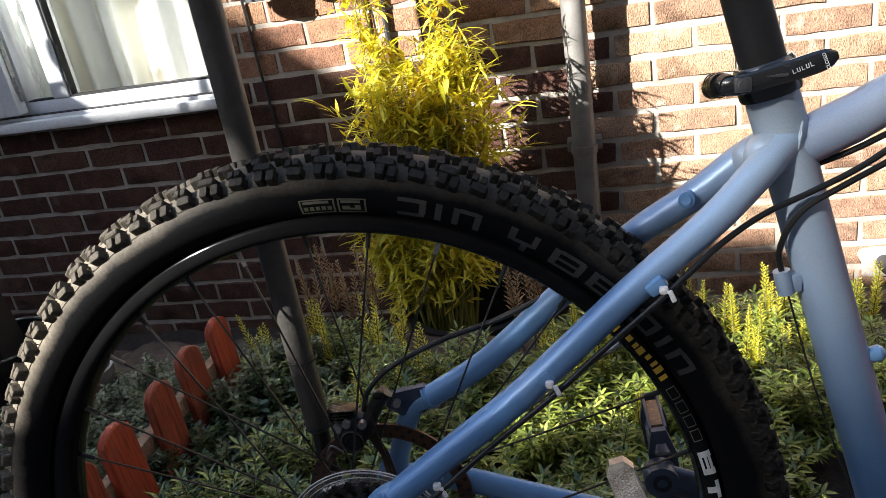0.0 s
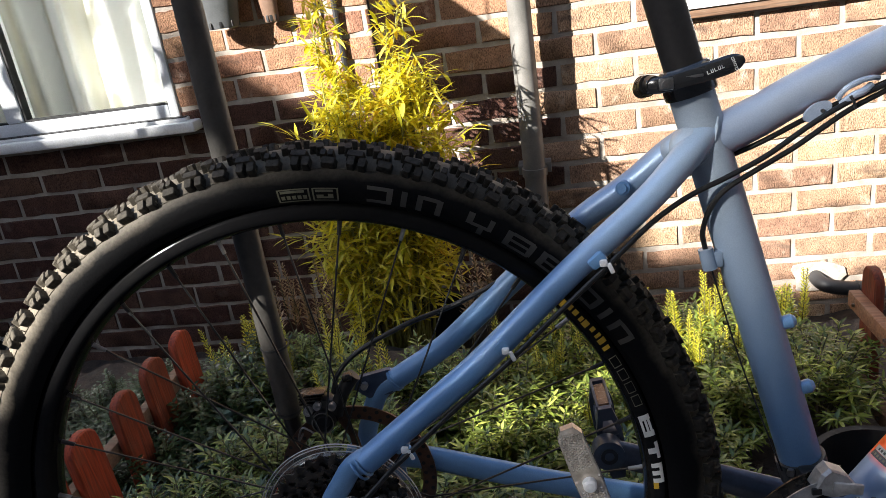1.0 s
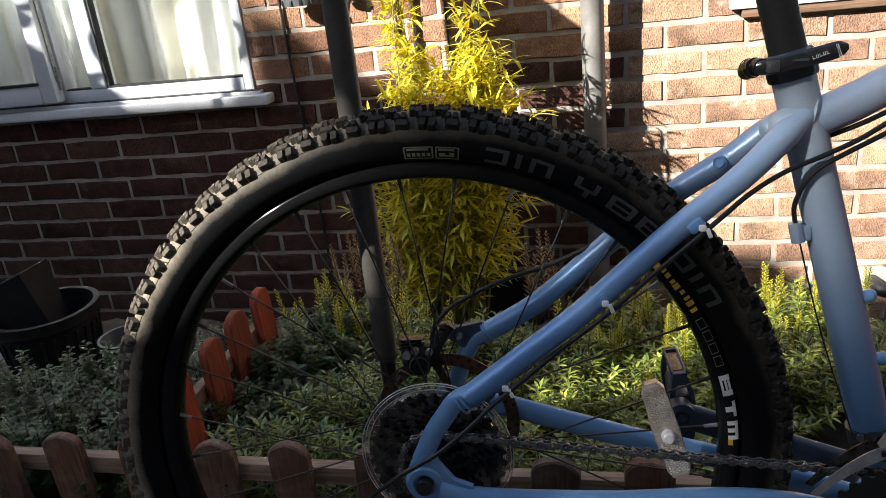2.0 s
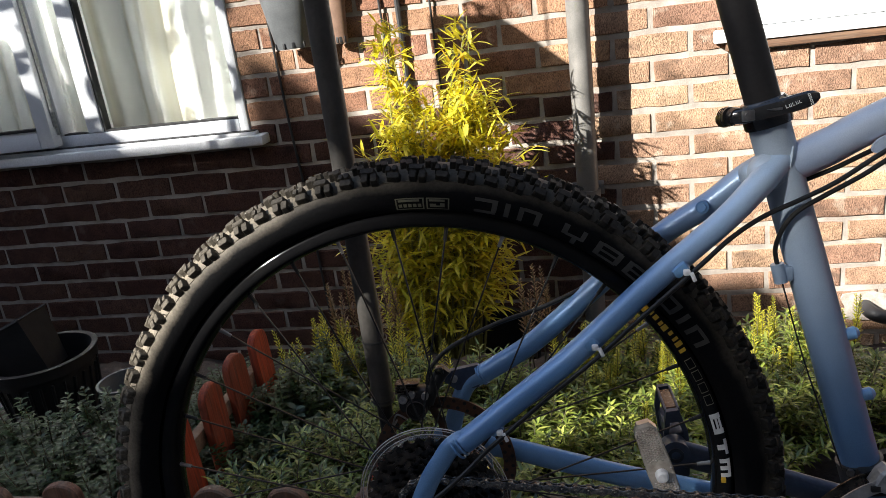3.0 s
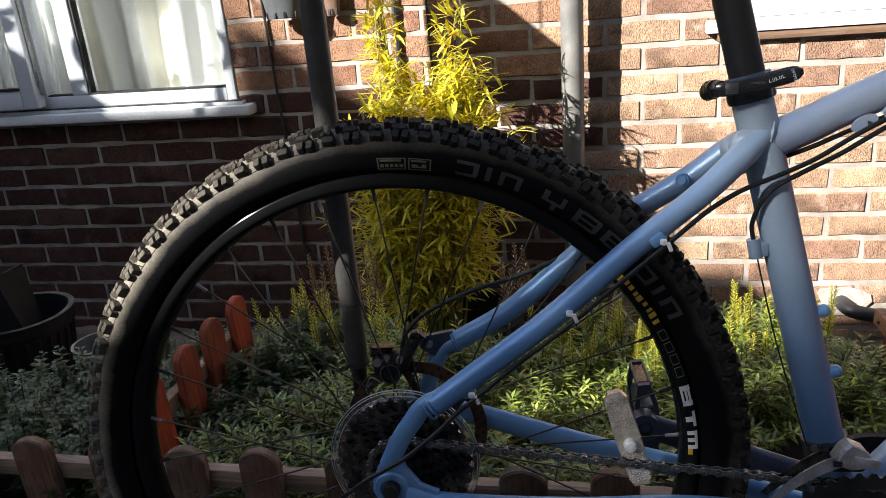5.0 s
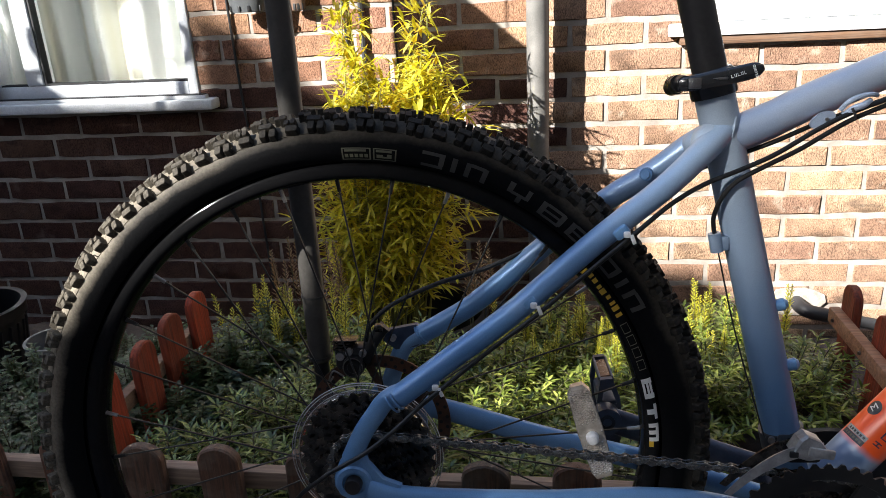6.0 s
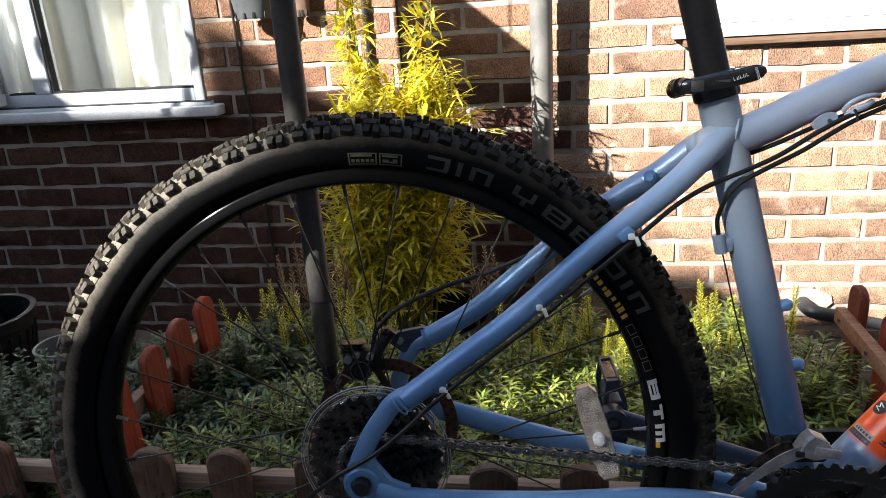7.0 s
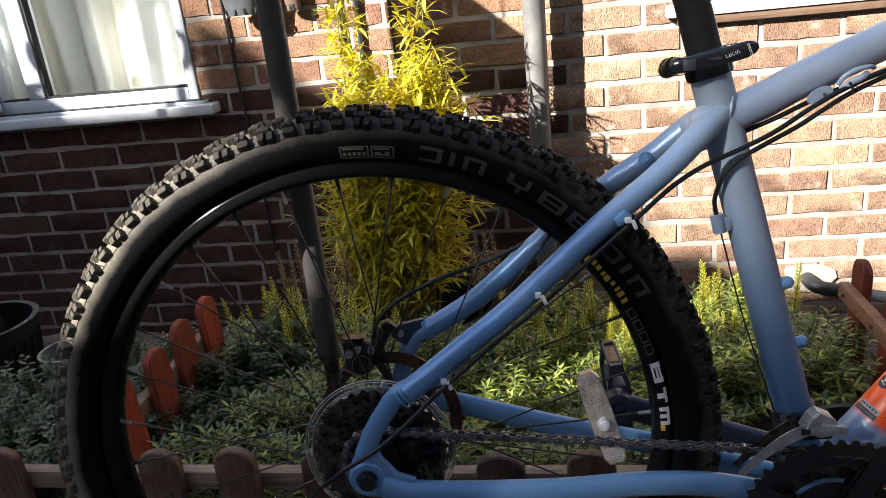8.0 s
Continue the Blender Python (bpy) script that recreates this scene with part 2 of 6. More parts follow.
def tyre_mat(name, black, front, rear_sunlit, grain):
    """Black rubber with pale dried dust towards the tread."""
    m, nt, p = nodes_of(name)
    tc = nt.nodes.new("ShaderNodeTexCoord")
    sep = nt.nodes.new("ShaderNodeSeparateXYZ")
    nt.links.new(tc.outputs["Object"], sep.inputs[0])
    cmb = nt.nodes.new("ShaderNodeCombineXYZ")
    nt.links.new(sep.outputs[0], cmb.inputs[0])
    nt.links.new(sep.outputs[2], cmb.inputs[2])
    ln = nt.nodes.new("ShaderNodeVectorMath")
    ln.operation = "LENGTH"
    nt.links.new(cmb.outputs[0], ln.inputs[0])
    big, fine = noise_tex(nt, 16, 5), noise_tex(nt, 320, 3)
    add = nt.nodes.new("ShaderNodeMath")
    add.operation = "MULTIPLY_ADD"
    nt.links.new(big.outputs["Fac"], add.inputs[0])
    add.inputs[1].default_value = 0.022
    nt.links.new(ln.outputs["Value"], add.inputs[2])
    rear = nt.nodes.new("ShaderNodeMapRange")          # sunlit patch painted in: the rear of the dusty tyre is paler
    rear.inputs[1].default_value, rear.inputs[2].default_value = -0.06, -0.32
    nt.links.new(sep.outputs[0], rear.inputs[0])
    deep = nt.nodes.new("ShaderNodeMath")
    deep.operation = "MULTIPLY_ADD"
    nt.links.new(rear.outputs[0], deep.inputs[0])
    deep.inputs[1].default_value = 0.006
    nt.links.new(add.outputs[0], deep.inputs[2])
    mr = nt.nodes.new("ShaderNodeMapRange")
    mr.inputs[1].default_value, mr.inputs[2].default_value = 0.3335, 0.3515
    nt.links.new(deep.outputs[0], mr.inputs[0])
    thick = nt.nodes.new("ShaderNodeMath")
    thick.operation = "MULTIPLY_ADD"
    nt.links.new(rear.outputs[0], thick.inputs[0])
    thick.inputs[1].default_value, thick.inputs[2].default_value = rear_sunlit, front
    fac = nt.nodes.new("ShaderNodeMath")
    fac.operation = "MULTIPLY"
    nt.links.new(mr.outputs[0], fac.inputs[0])
    nt.links.new(thick.outputs[0], fac.inputs[1])
    c = mixc(nt, fac.outputs[0], black, (0.30, 0.26, 0.20))
    f = ramp(nt, fine.outputs["Fac"], [(0.3, (grain,) * 3), (0.7, (1.1,) * 3)])
    nt.links.new(mixc(nt, 1.0, c, f.outputs[0], "MULTIPLY"), p.inputs["Base Color"])
    p.inputs["Roughness"].default_value = 0.52
    p.inputs["Specular IOR Level"].default_value = 0.08
    bump(nt, p, fine.outputs["Fac"], 0.2, 0.002)
    return m


RUBBER = tyre_mat("dusty_tyre_rubber", (0.0045, 0.0045, 0.005), 0.38, 0.48, 0.7)
KNOBR = tyre_mat("tread_rubber", (0.012, 0.0115, 0.011), 0.10, 0.34, 0.45)
RIMB = mat("black_rim", (0.007, 0.007, 0.008), (0.010, 0.010, 0.010), 0.10, scale=16, bumps=0.02, rvar=0.03, spec=0.10)
BLACKM = mat("black_metal", (0.014, 0.014, 0.015), (0.02, 0.02, 0.02), 0.35, metal=0.3, scale=30, bumps=0.05)
GLOSSB = mat("gloss_black_alloy", (0.016, 0.016, 0.017), (0.024, 0.024, 0.025), 0.20, metal=0.0, scale=40, bumps=0.03, rvar=0.07, coat=0.5)
STEEL = mat("steel", (0.42, 0.41, 0.40), (0.25, 0.23, 0.21), 0.32, metal=1.0, scale=60, bumps=0.1)
DARKSTEEL = mat("oily_steel", (0.13, 0.115, 0.10), (0.030, 0.026, 0.024), 0.27, metal=0.9, scale=70, bumps=0.2)
RUST = mat("rusty_rotor", (0.16, 0.085, 0.055), (0.09, 0.06, 0.05), 0.45, metal=0.8, scale=50, bumps=0.1)
SILVER = mat("silver_alloy", (0.48, 0.48, 0.485), (0.30, 0.30, 0.30), 0.36, metal=0.7, scale=75, bumps=0.05)
GREYDECAL = mat("grey_decal", (0.050, 0.048, 0.044), (0.028, 0.027, 0.025), 0.5, scale=40, bumps=0.05)
PALEDECAL = mat("pale_decal", (0.15, 0.145, 0.10), (0.10, 0.095, 0.07), 0.5, scale=40, bumps=0.05)
WHITED = mat("white_decal", (0.78, 0.78, 0.76), (0.7, 0.7, 0.68), 0.4, scale=40, bumps=0.02)
YELLOWD = mat("yellow_decal", (0.70, 0.42, 0.03), (0.6, 0.36, 0.03), 0.4, scale=40, bumps=0.02)
WHITEP = mat("white_nylon", (0.78, 0.78, 0.78), (0.72, 0.72, 0.73), 0.4, scale=30, bumps=0.02)
AMBER = mat("amber_reflector", (0.24, 0.13, 0.07), (0.16, 0.08, 0.04), 0.25, scale=200, bumps=0.3)
PIE = glass_mat("clear_plastic_guard", (0.97, 0.95, 0.93), 0.03)
PIE.node_tree.nodes["Principled BSDF"].inputs["Transmission Weight"].default_value = 0.97
PRISM = mat("clear_prism_plastic", (0.74, 0.67, 0.58), (0.50, 0.44, 0.37), 0.16, metal=0.4, scale=60, bumps=0.0)
REDWOOD = wood_mat("red_cedar_stain", (0.28, 0.043, 0.009), (0.10, 0.017, 0.005), 0.10)
BROWNWOOD = wood_mat("weathered_brown_stain", (0.155, 0.078, 0.045), (0.045, 0.026, 0.018), 0.45)
RAILWOOD = wood_mat("weathered_rail", (0.35, 0.255, 0.185), (0.17, 0.115, 0.08), 0.45, (0.06, 1, 1))
RAILWOODY = wood_mat("weathered_side_rail", (0.26, 0.15, 0.085), (0.13, 0.07, 0.04), 0.4, (1, 0.06, 1))
BAMBOO = leaf_mat("bamboo_leaf", [(0.38, 0.39, 0.024), (0.76, 0.66, 0.044), (0.90, 0.81, 0.16), (0.50, 0.48, 0.030), (0.60, 0.40, 0.042)], 0.48)
CULM = mat("bamboo_culm", (0.30, 0.30, 0.08), (0.20, 0.20, 0.05), 0.4, scale=30)
GREEN = leaf_mat("green_leaf", [(0.014, 0.030, 0.008), (0.10, 0.15, 0.034), (0.24, 0.30, 0.080), (0.026, 0.050, 0.012)], 0.12, 0.26)
# Sunlight put into the leaf colour for sunny shrubs; also the seedlings' own green.
SUNLIT_AND_SEEDLING = leaf_mat("sunlit_and_seedling_leaf", [(0.026, 0.048, 0.009), (0.20, 0.25, 0.040), (0.070, 0.105, 0.018), (0.42, 0.44, 0.09)], 0.18, 0.26)
SAGE = leaf_mat("sage_leaf", [(0.015, 0.040, 0.009), (0.050, 0.095, 0.028), (0.007, 0.019, 0.005)], 0.10, 0.45)
WOOL = leaf_mat("woolly_leaf", [(0.075, 0.115, 0.070), (0.13, 0.18, 0.125), (0.045, 0.075, 0.042)], 0.10, 0.6)
SPIRE = leaf_mat("yellow_spire", [(0.46, 0.46, 0.04), (0.66, 0.58, 0.055), (0.26, 0.30, 0.03)], 0.35)
DRYSPIRE = leaf_mat("dry_spire", [(0.26, 0.15, 0.08), (0.32, 0.22, 0.12)], 0.3)
STEM = mat("plant_stem", (0.10, 0.10, 0.04), (0.07, 0.05, 0.03), 0.7, scale=40)


# ---- building helpers ----
class Geo:
    """Gathers vertices and faces for one mesh."""

    def __init__(self):
        self.v, self.f = [], []

    def add(self, verts, faces):
        n = len(self.v)
        self.v.extend(tuple(p) for p in verts)
        self.f.extend(tuple(i + n for i in f) for f in faces)
        return self

    def box(self, lo, hi, m=None):
        (a, b, c), (d, e, f) = lo, hi
        vs = [Vector(p) for p in ((a, b, c), (d, b, c), (d, e, c), (a, e, c), (a, b, f), (d, b, f), (d, e, f), (a, e, f))]
        if m is not None:
            vs = [m @ p for p in vs]
        return self.add(vs, [(3, 2, 1, 0), (4, 5, 6, 7), (0, 1, 5, 4), (1, 2, 6, 5), (2, 3, 7, 6), (3, 0, 4, 7)])

    def bbox(self, lo, hi, r=0.002, m=None):
        """A box with all its edges cut at 45 degrees."""
        bm = bmesh.new()
        bmesh.ops.create_cube(bm, size=1)
        c = [(p + q) / 2 for p, q in zip(lo, hi)]
        s = [q - p for p, q in zip(lo, hi)]
        for v in bm.verts:
            v.co = Vector((c[0] + v.co.x * s[0], c[1] + v.co.y * s[1], c[2] + v.co.z * s[2]))
        bmesh.ops.bevel(bm, geom=bm.edges[:], offset=min(r, min(s) * 0.45), segments=2, affect="EDGES", profile=0.5)
        bm.verts.index_update()
        vs = [m @ v.co if m is not None else v.co.copy() for v in bm.verts]
        self.add(vs, [[v.index for v in f.verts] for f in bm.faces])
        bm.free()
        return self

    def tube(self, pts, r, seg=14, caps=True, squash=1.0, closed=False):
        """A round bar along points; r is one radius or one per point; squash flattens it."""
        pts = [Vector(p) for p in pts]
        n = len(pts)
        rs = list(r) if isinstance(r, (list, tuple)) else [r] * n
        t0 = (pts[1] - pts[0]).normalized()
        nrm = t0.orthogonal().normalized()
        if abs(t0.y) < 0.9:
            nrm = (Vector((0, 1, 0)) - t0 * t0.y).normalized()
        vs, fs = [], []
        for i, p in enumerate(pts):
            if closed:
                t = pts[(i + 1) % n] - pts[i - 1]
            else:
                t = pts[min(i + 1, n - 1)] - pts[max(i - 1, 0)]
            t.normalize()
            nrm = (nrm - t * nrm.dot(t)).normalized()
            b = t.cross(nrm)
            for k in range(seg):
                a = 2 * math.pi * k / seg
                vs.append(p + (nrm * math.cos(a) * squash + b * math.sin(a)) * rs[i])
        rings = n if closed else n - 1
        for i in range(rings):
            for k in range(seg):
                j = (i + 1) % n
                fs.append((i * seg + k, i * seg + (k + 1) % seg, j * seg + (k + 1) % seg, j * seg + k))
        if caps and not closed:
            fs.append(tuple(range(seg))[::-1])
            fs.append(tuple((n - 1) * seg + k for k in range(seg)))
        return self.add(vs, fs)

    def lathe(self, prof, seg=48, axis="z", at=(0, 0, 0), closed=False, a0=0.0, a1=360.0):
        """Turns a profile of (radius, height) round an axis through a point."""
        n, at = len(prof), Vector(at)
        full = abs(a1 - a0) > 359.9
        cols = seg if full else seg + 1
        vs, fs = [], []
        for k in range(cols):
            a = radians(a0 + (a1 - a0) * k / seg)
            for r, h in prof:
                if axis == "z":
                    p = Vector((r * math.cos(a), r * math.sin(a), h))
                elif axis == "y":
                    p = Vector((r * math.cos(a), h, r * math.sin(a)))
                else:
                    p = Vector((h, r * math.cos(a), r * math.sin(a)))
                vs.append(at + p)
        m = n if closed else n - 1
        for k in range(seg):
            k2 = (k + 1) % cols
            for i in range(m):
                j = (i + 1) % n
                fs.append((k * n + i, k2 * n + i, k2 * n + j, k * n + j))
        return self.add(vs, fs)

    def mesh(self, name, smooth=True, angle=35):
        me = bpy.data.meshes.new(name)
        me.from_pydata([tuple(p) for p in self.v], [], [tuple(f) for f in self.f])
        bm = bmesh.new()
        bm.from_mesh(me)
        bmesh.ops.recalc_face_normals(bm, faces=bm.faces)
        bm.to_mesh(me)
        bm.free()
        if smooth:
            me.polygons.foreach_set("use_smooth", [True] * len(me.polygons))
            me.set_sharp_from_angle(angle=radians(angle))
        me.update()
        return me


def curve_pts(ctrl, per=8):
    """A smooth line through control points."""
    c = [Vector(p) for p in ctrl]
    c = [c[0] * 2 - c[1]] + c + [c[-1] * 2 - c[-2]]
    out = []
    for i in range(1, len(c) - 2):
        p0, p1, p2, p3 = c[i - 1:i + 3]
        for k in range(per):
            t = k / per
            out.append(0.5 * ((2 * p1) + (p2 - p0) * t + (2 * p0 - 5 * p1 + 4 * p2 - p3) * t * t + (3 * p1 - p0 - 3 * p2 + p3) * t ** 3))
    out.append(c[-2])
    return out


def part(name, geo, material, parent, label="", smooth=True, angle=35):
    me = geo if isinstance(geo, bpy.types.Mesh) else geo.mesh(name, smooth, angle)
    if not me.materials:
        me.materials.append(material)
    ob = new(name, me)
    ob.parent = parent
    if label:
        tagged(ob, label)
    return ob


def thing(name, at, label, category, group="", kind=""):
    ob = new(name)
    ob.empty_display_size = 0.05
    ob.matrix_world = at if isinstance(at, Matrix) else Matrix.Translation(at)
    return tagged(ob, label, category, group, kind)


def solid(name, geo, material, label, category, kind="", group="", smooth=True):
    me = geo.mesh(name, smooth)
    me.materials.append(material)
    return tagged(new(name, me), label, category, group, kind)

# ---- large structure ----
WIN1 = (-2.30, -0.640, 0.893, 2.05)     # x0, x1, z0, z1 of the openings in the wall
WIN2 = (0.93, 2.30, 1.035, 2.05)
WALL_X0, WALL_X1, WALL_H, WALL_T = -3.6, 3.6, 2.75, 0.24


def wall_backing():
    g = Geo()
    xs = [WALL_X0, WIN1[0], WIN1[1], WIN2[0], WIN2[1], WALL_X1]
    y0, y1 = 0.0032, WALL_T
    for i in range(5):
        win = WIN1 if i == 1 else WIN2 if i == 3 else None
        if win is None:
            g.box((xs[i], y0, -0.2), (xs[i + 1], y1, WALL_H))
        else:
            g.box((xs[i], y0, -0.2), (xs[i + 1], y1, win[2]))
            g.box((xs[i], y0, win[3]), (xs[i + 1], y1, WALL_H))
    return solid("wall_north", g, MORTAR, "red-brown brick house wall with pale mortar joints", "wall", "structure", smooth=False)


WALL = wall_backing()

# The yard and the flower bed lie on a terrace; a low strip beside the house lies at the foot of its step.
TERRACE, STEP_Y, PLAN = 0.376, -0.735, 0.683


def on_bed(x, y, z=0.0):
    """A place in the bed's own plan, on the terrace."""
    return (0.515 + PLAN * (x - 0.515), -2.335 + PLAN * (y + 2.335), TERRACE + PLAN * z)


_q = [(y, z) for y, z in ((-60, TERRACE), (STEP_Y, TERRACE), (STEP_Y, 0.0), (60, 0.0))]
ground = solid("ground", Geo().add([(x, y, z) for y, z in _q for x in (-60, 60)], [(2 * k, 2 * k + 1, 2 * k + 3, 2 * k + 2) for k in range(3)]), PAVE,
               "grey concrete paving round the flower bed, one step above the house", "ground", "structure", smooth=False)


def bed_soil(x0, x1, y0, y1, z0):
    g, rnd = Geo(), random.Random(5)
    nx, ny = 90, 50
    vs = []
    for j in range(ny + 1):
        for i in range(nx + 1):
            x, y = x0 + (x1 - x0) * i / nx, y0 + (y1 - y0) * j / ny
            edge = min(i, nx - i, j, 3) / 3
            h = 0.025 + 0.022 * noise.noise(Vector((x * 8, y * 8, 1))) + 0.014 * noise.noise(Vector((x * 30, y * 30, 4)))
            vs.append((x, y, z0 + 0.004 + max(0.0, h) * min(1, edge)))
    fs = [(j * (nx + 1) + i, j * (nx + 1) + i + 1, (j + 1) * (nx + 1) + i + 1, (j + 1) * (nx + 1) + i) for j in range(ny) for i in range(nx)]
    return solid("soil_bed", g.add(vs, fs), SOIL, "dark crumbly soil of the flower bed", "soil", "structure")


bed_soil(-1.03, 1.50, -1.70, STEP_Y - 0.01, TERRACE)
bed_soil(-1.75, 1.95, STEP_Y + 0.02, -0.004, 0.0)


# Unseen blocks added opposite; their tops are shaped to cut the low sun.
def unseen_sun_blocks():
    yb = -4.5

    def block(name, x0, x1, top, label, depth=0.2):
        g = Geo().box((x0, yb - depth, 0), (x1, yb, top))
        return solid(name, g, RENDERW, label, "building", "structure", smooth=False)
    block("sun_block_1", -9.0, -5.47, 4.69, "unseen block that shades the wall under the window")
    block("sun_block_7", -5.47, -4.95, 4.72, "unseen block that shades the wall beside the window")
    block("sun_block_2", -4.95, -4.226, 4.42, "unseen block that shades the wall behind the bamboo")
    block("sun_block_3", -4.226, -3.83, 4.125, "unseen block that shades the low wall by the pipe")
    block("sun_block_8", -3.83, -3.32, 3.98, "unseen block that shades the foot of the wall")
    ov = [(-3.32, 0.0), (-2.70, 0.0), (-2.70, 3.42), (-2.80, 3.40), (-2.95, 3.29), (-3.32, 3.29)]
    solid("sun_block_4", Geo().add([(x, yb - d, z) for d in (0.2, 0.0) for x, z in ov], [tuple(range(6)), tuple(range(11, 5, -1))] + [(k, (k + 1) % 6, 6 + (k + 1) % 6, 6 + k) for k in range(6)]),
          RENDERW, "unseen block shaped to leave sun on the tyre", "building", "structure", smooth=False)
    g = Geo().box((-2.70, yb - 0.2, 0), (8.0, yb, 2.60)).box((-2.70, yb - 0.2, 4.02), (-1.50, yb, 7.0)).box((-1.50, yb - 0.2, 2.60), (8.0, yb, 7.0))
    solid("sun_block_5", g, RENDERW, "unseen block with an opening for sun on the bicycle", "building", "structure", smooth=False)
    solid("sun_block_bar", Geo().box((-2.91, yb - 0.15, 3.62), (-2.70, yb - 0.02, 4.05)), RENDERW, "unseen bar that shades the stand post and the bed", "building", "structure", smooth=False)
    # unseen side walls, added to cut skylight
    solid("wall_west", Geo().box((-9.3, yb, 0), (-9.0, 2.0, 6.0)), RENDERW, "unseen plain wall added to cut side skylight", "wall", "structure", smooth=False)
    solid("skylight_block_west", Geo().box((-3.5, -2.9, 0), (-3.25, -0.02, 2.6)), RENDERW, "unseen plain wall added to darken the west end of the bed", "wall", "structure", smooth=False)
    solid("wall_east", Geo().box((6.0, yb, 0), (6.3, 2.0, 7.0)), RENDERW, "unseen plain wall added to cut side skylight", "wall", "structure", smooth=False)
    # outline drawn to throw the slanting shadow edge beside the window
    gable = [(-5.47, 5.035), (-5.32, 4.955), (-5.245, 4.87), (-5.20, 4.785), (-5.08, 4.775), (-5.06, 4.70), (-5.476, 4.70)]
    n = len(gable)
    g = Geo().add([(x, yb - d, z) for d in (0.2, 0.02) for x, z in gable], [tuple(range(n)), tuple(range(2 * n - 1, n - 1, -1))] + [(k, (k + 1) % n, n + (k + 1) % n, n + k) for k in range(n)])
    solid("sun_block_6", g, RENDERW, "unseen block that throws the slanting shadow edge", "building", "structure", smooth=False)


unseen_sun_blocks()


# Unseen scrolled iron arch, added so the sun throws scrolls on the window.
def dapple_arch():
    a = thing("dapple_arch", (-2.47, -1.25, 0.0), "unseen black scrolled arch added to dapple the window", "arch")
    r = 0.011
    for x in (-0.55, 0.44):
        part("arch_post", Geo().tube([(x, 0, 0.0), (x, 0, 2.5)], 0.014, 12), BLACKM, a)
    part("arch_hoop", Geo().tube([(-0.055 + 0.495 * math.cos(t), 0, 2.5 + 0.4 * math.sin(t)) for t in [k * math.pi / 24 for k in range(25)]], 0.014, 12), BLACKM, a)
    rnd = random.Random(2)
    for cx, cz, q, t0 in ((-0.38, 2.16, 0.11, 0), (-0.17, 2.31, 0.12, 1.2), (0.03, 2.14, 0.10, 2.5), (0.24, 2.29, 0.12, 4.0), (0.42, 2.14, 0.09, 5.0), (0.08, 2.48, 0.10, 0.8), (-0.30, 2.48, 0.10, 3.0), (0.36, 2.50, 0.09, 2.0)):
        pts = [(cx + q * (1 - 0.12 * t) * math.cos(t + t0), 0, cz + q * (1 - 0.12 * t) * math.sin(t + t0) * 0.9) for t in [k * 0.35 for k in range(19)]]
        part("scroll", Geo().tube(pts, r, 8), BLACKM, a)
    v, f = [], []
    for k in range(26):
        b = Vector((rnd.uniform(-0.6, 0.46), rnd.uniform(-0.08, 0.08), 2.06 + rnd.random() ** 0.8 * 0.6))
        leaf_blades(rnd, b, Vector((rnd.uniform(-1, 1), rnd.uniform(-0.4, 0.4), rnd.uniform(-1, 0.6))), rnd.uniform(0.07, 0.12), rnd.uniform(0.05, 0.08), 0.2, v, f)
    tagged(part("climber", raw_mesh("climber_leaf", v, f, GREEN), None, a), "unseen leaves added to dapple the window", kind="stuff")
    for z in (2.05, 2.42):
        part("arch_bar", Geo().tube([(-0.55, 0, z), (0.44, 0, z)], r, 8), BLACKM, a)
    return a



# Unseen stand-in board above the view, shaped to the shadow beside the bamboo.
def shadow_board():
    b = thing("shadow_board", (-0.608, -0.80, 1.535), "unseen board shaped to a wall shadow, on two chains and a bracket", "hanging board")
    edge = [(-0.205, 0.0), (0.195, 0.0), (0.205, 0.15), (0.025, 0.298), (-0.02, 0.318), (-0.21, 0.338)]
    n = len(edge)
    part("board", Geo().add([(x, y, z) for y in (-0.012, 0.012) for x, z in edge], [tuple(range(n)), tuple(range(2 * n - 1, n - 1, -1))] + [(k + n, (k + 1) % n + n, (k + 1) % n, k) for k in range(n)]), BROWNWOOD, b, smooth=False)
    for x, z in ((-0.10, 0.32), (0.135, 0.205)):
        part("chain", Geo().tube([(x, 0, z), (x, 0, 0.70)], 0.003, 6), BLACKM, b)
    part("crossbar", Geo().tube([(-0.12, 0, 0.70), (0.155, 0, 0.70)], 0.007, 8), BLACKM, b)
    part("bracket", Geo().tube([(0.0, 0.0, 0.70), (0.0, 0.798, 0.70)], 0.007, 8), BLACKM, b)
    part("bracket_plate", Geo().bbox((-0.02, 0.792, 0.52), (0.02, 0.800, 0.76), 0.002), BLACKM, b)
    return b


BOARD = shadow_board()


# ---- left window ----
def bar(g, x0, x1, z0, z1, y0, y1, r=0.006):
    g.bbox((x0, y0, z0), (x1, y1, z1), r)


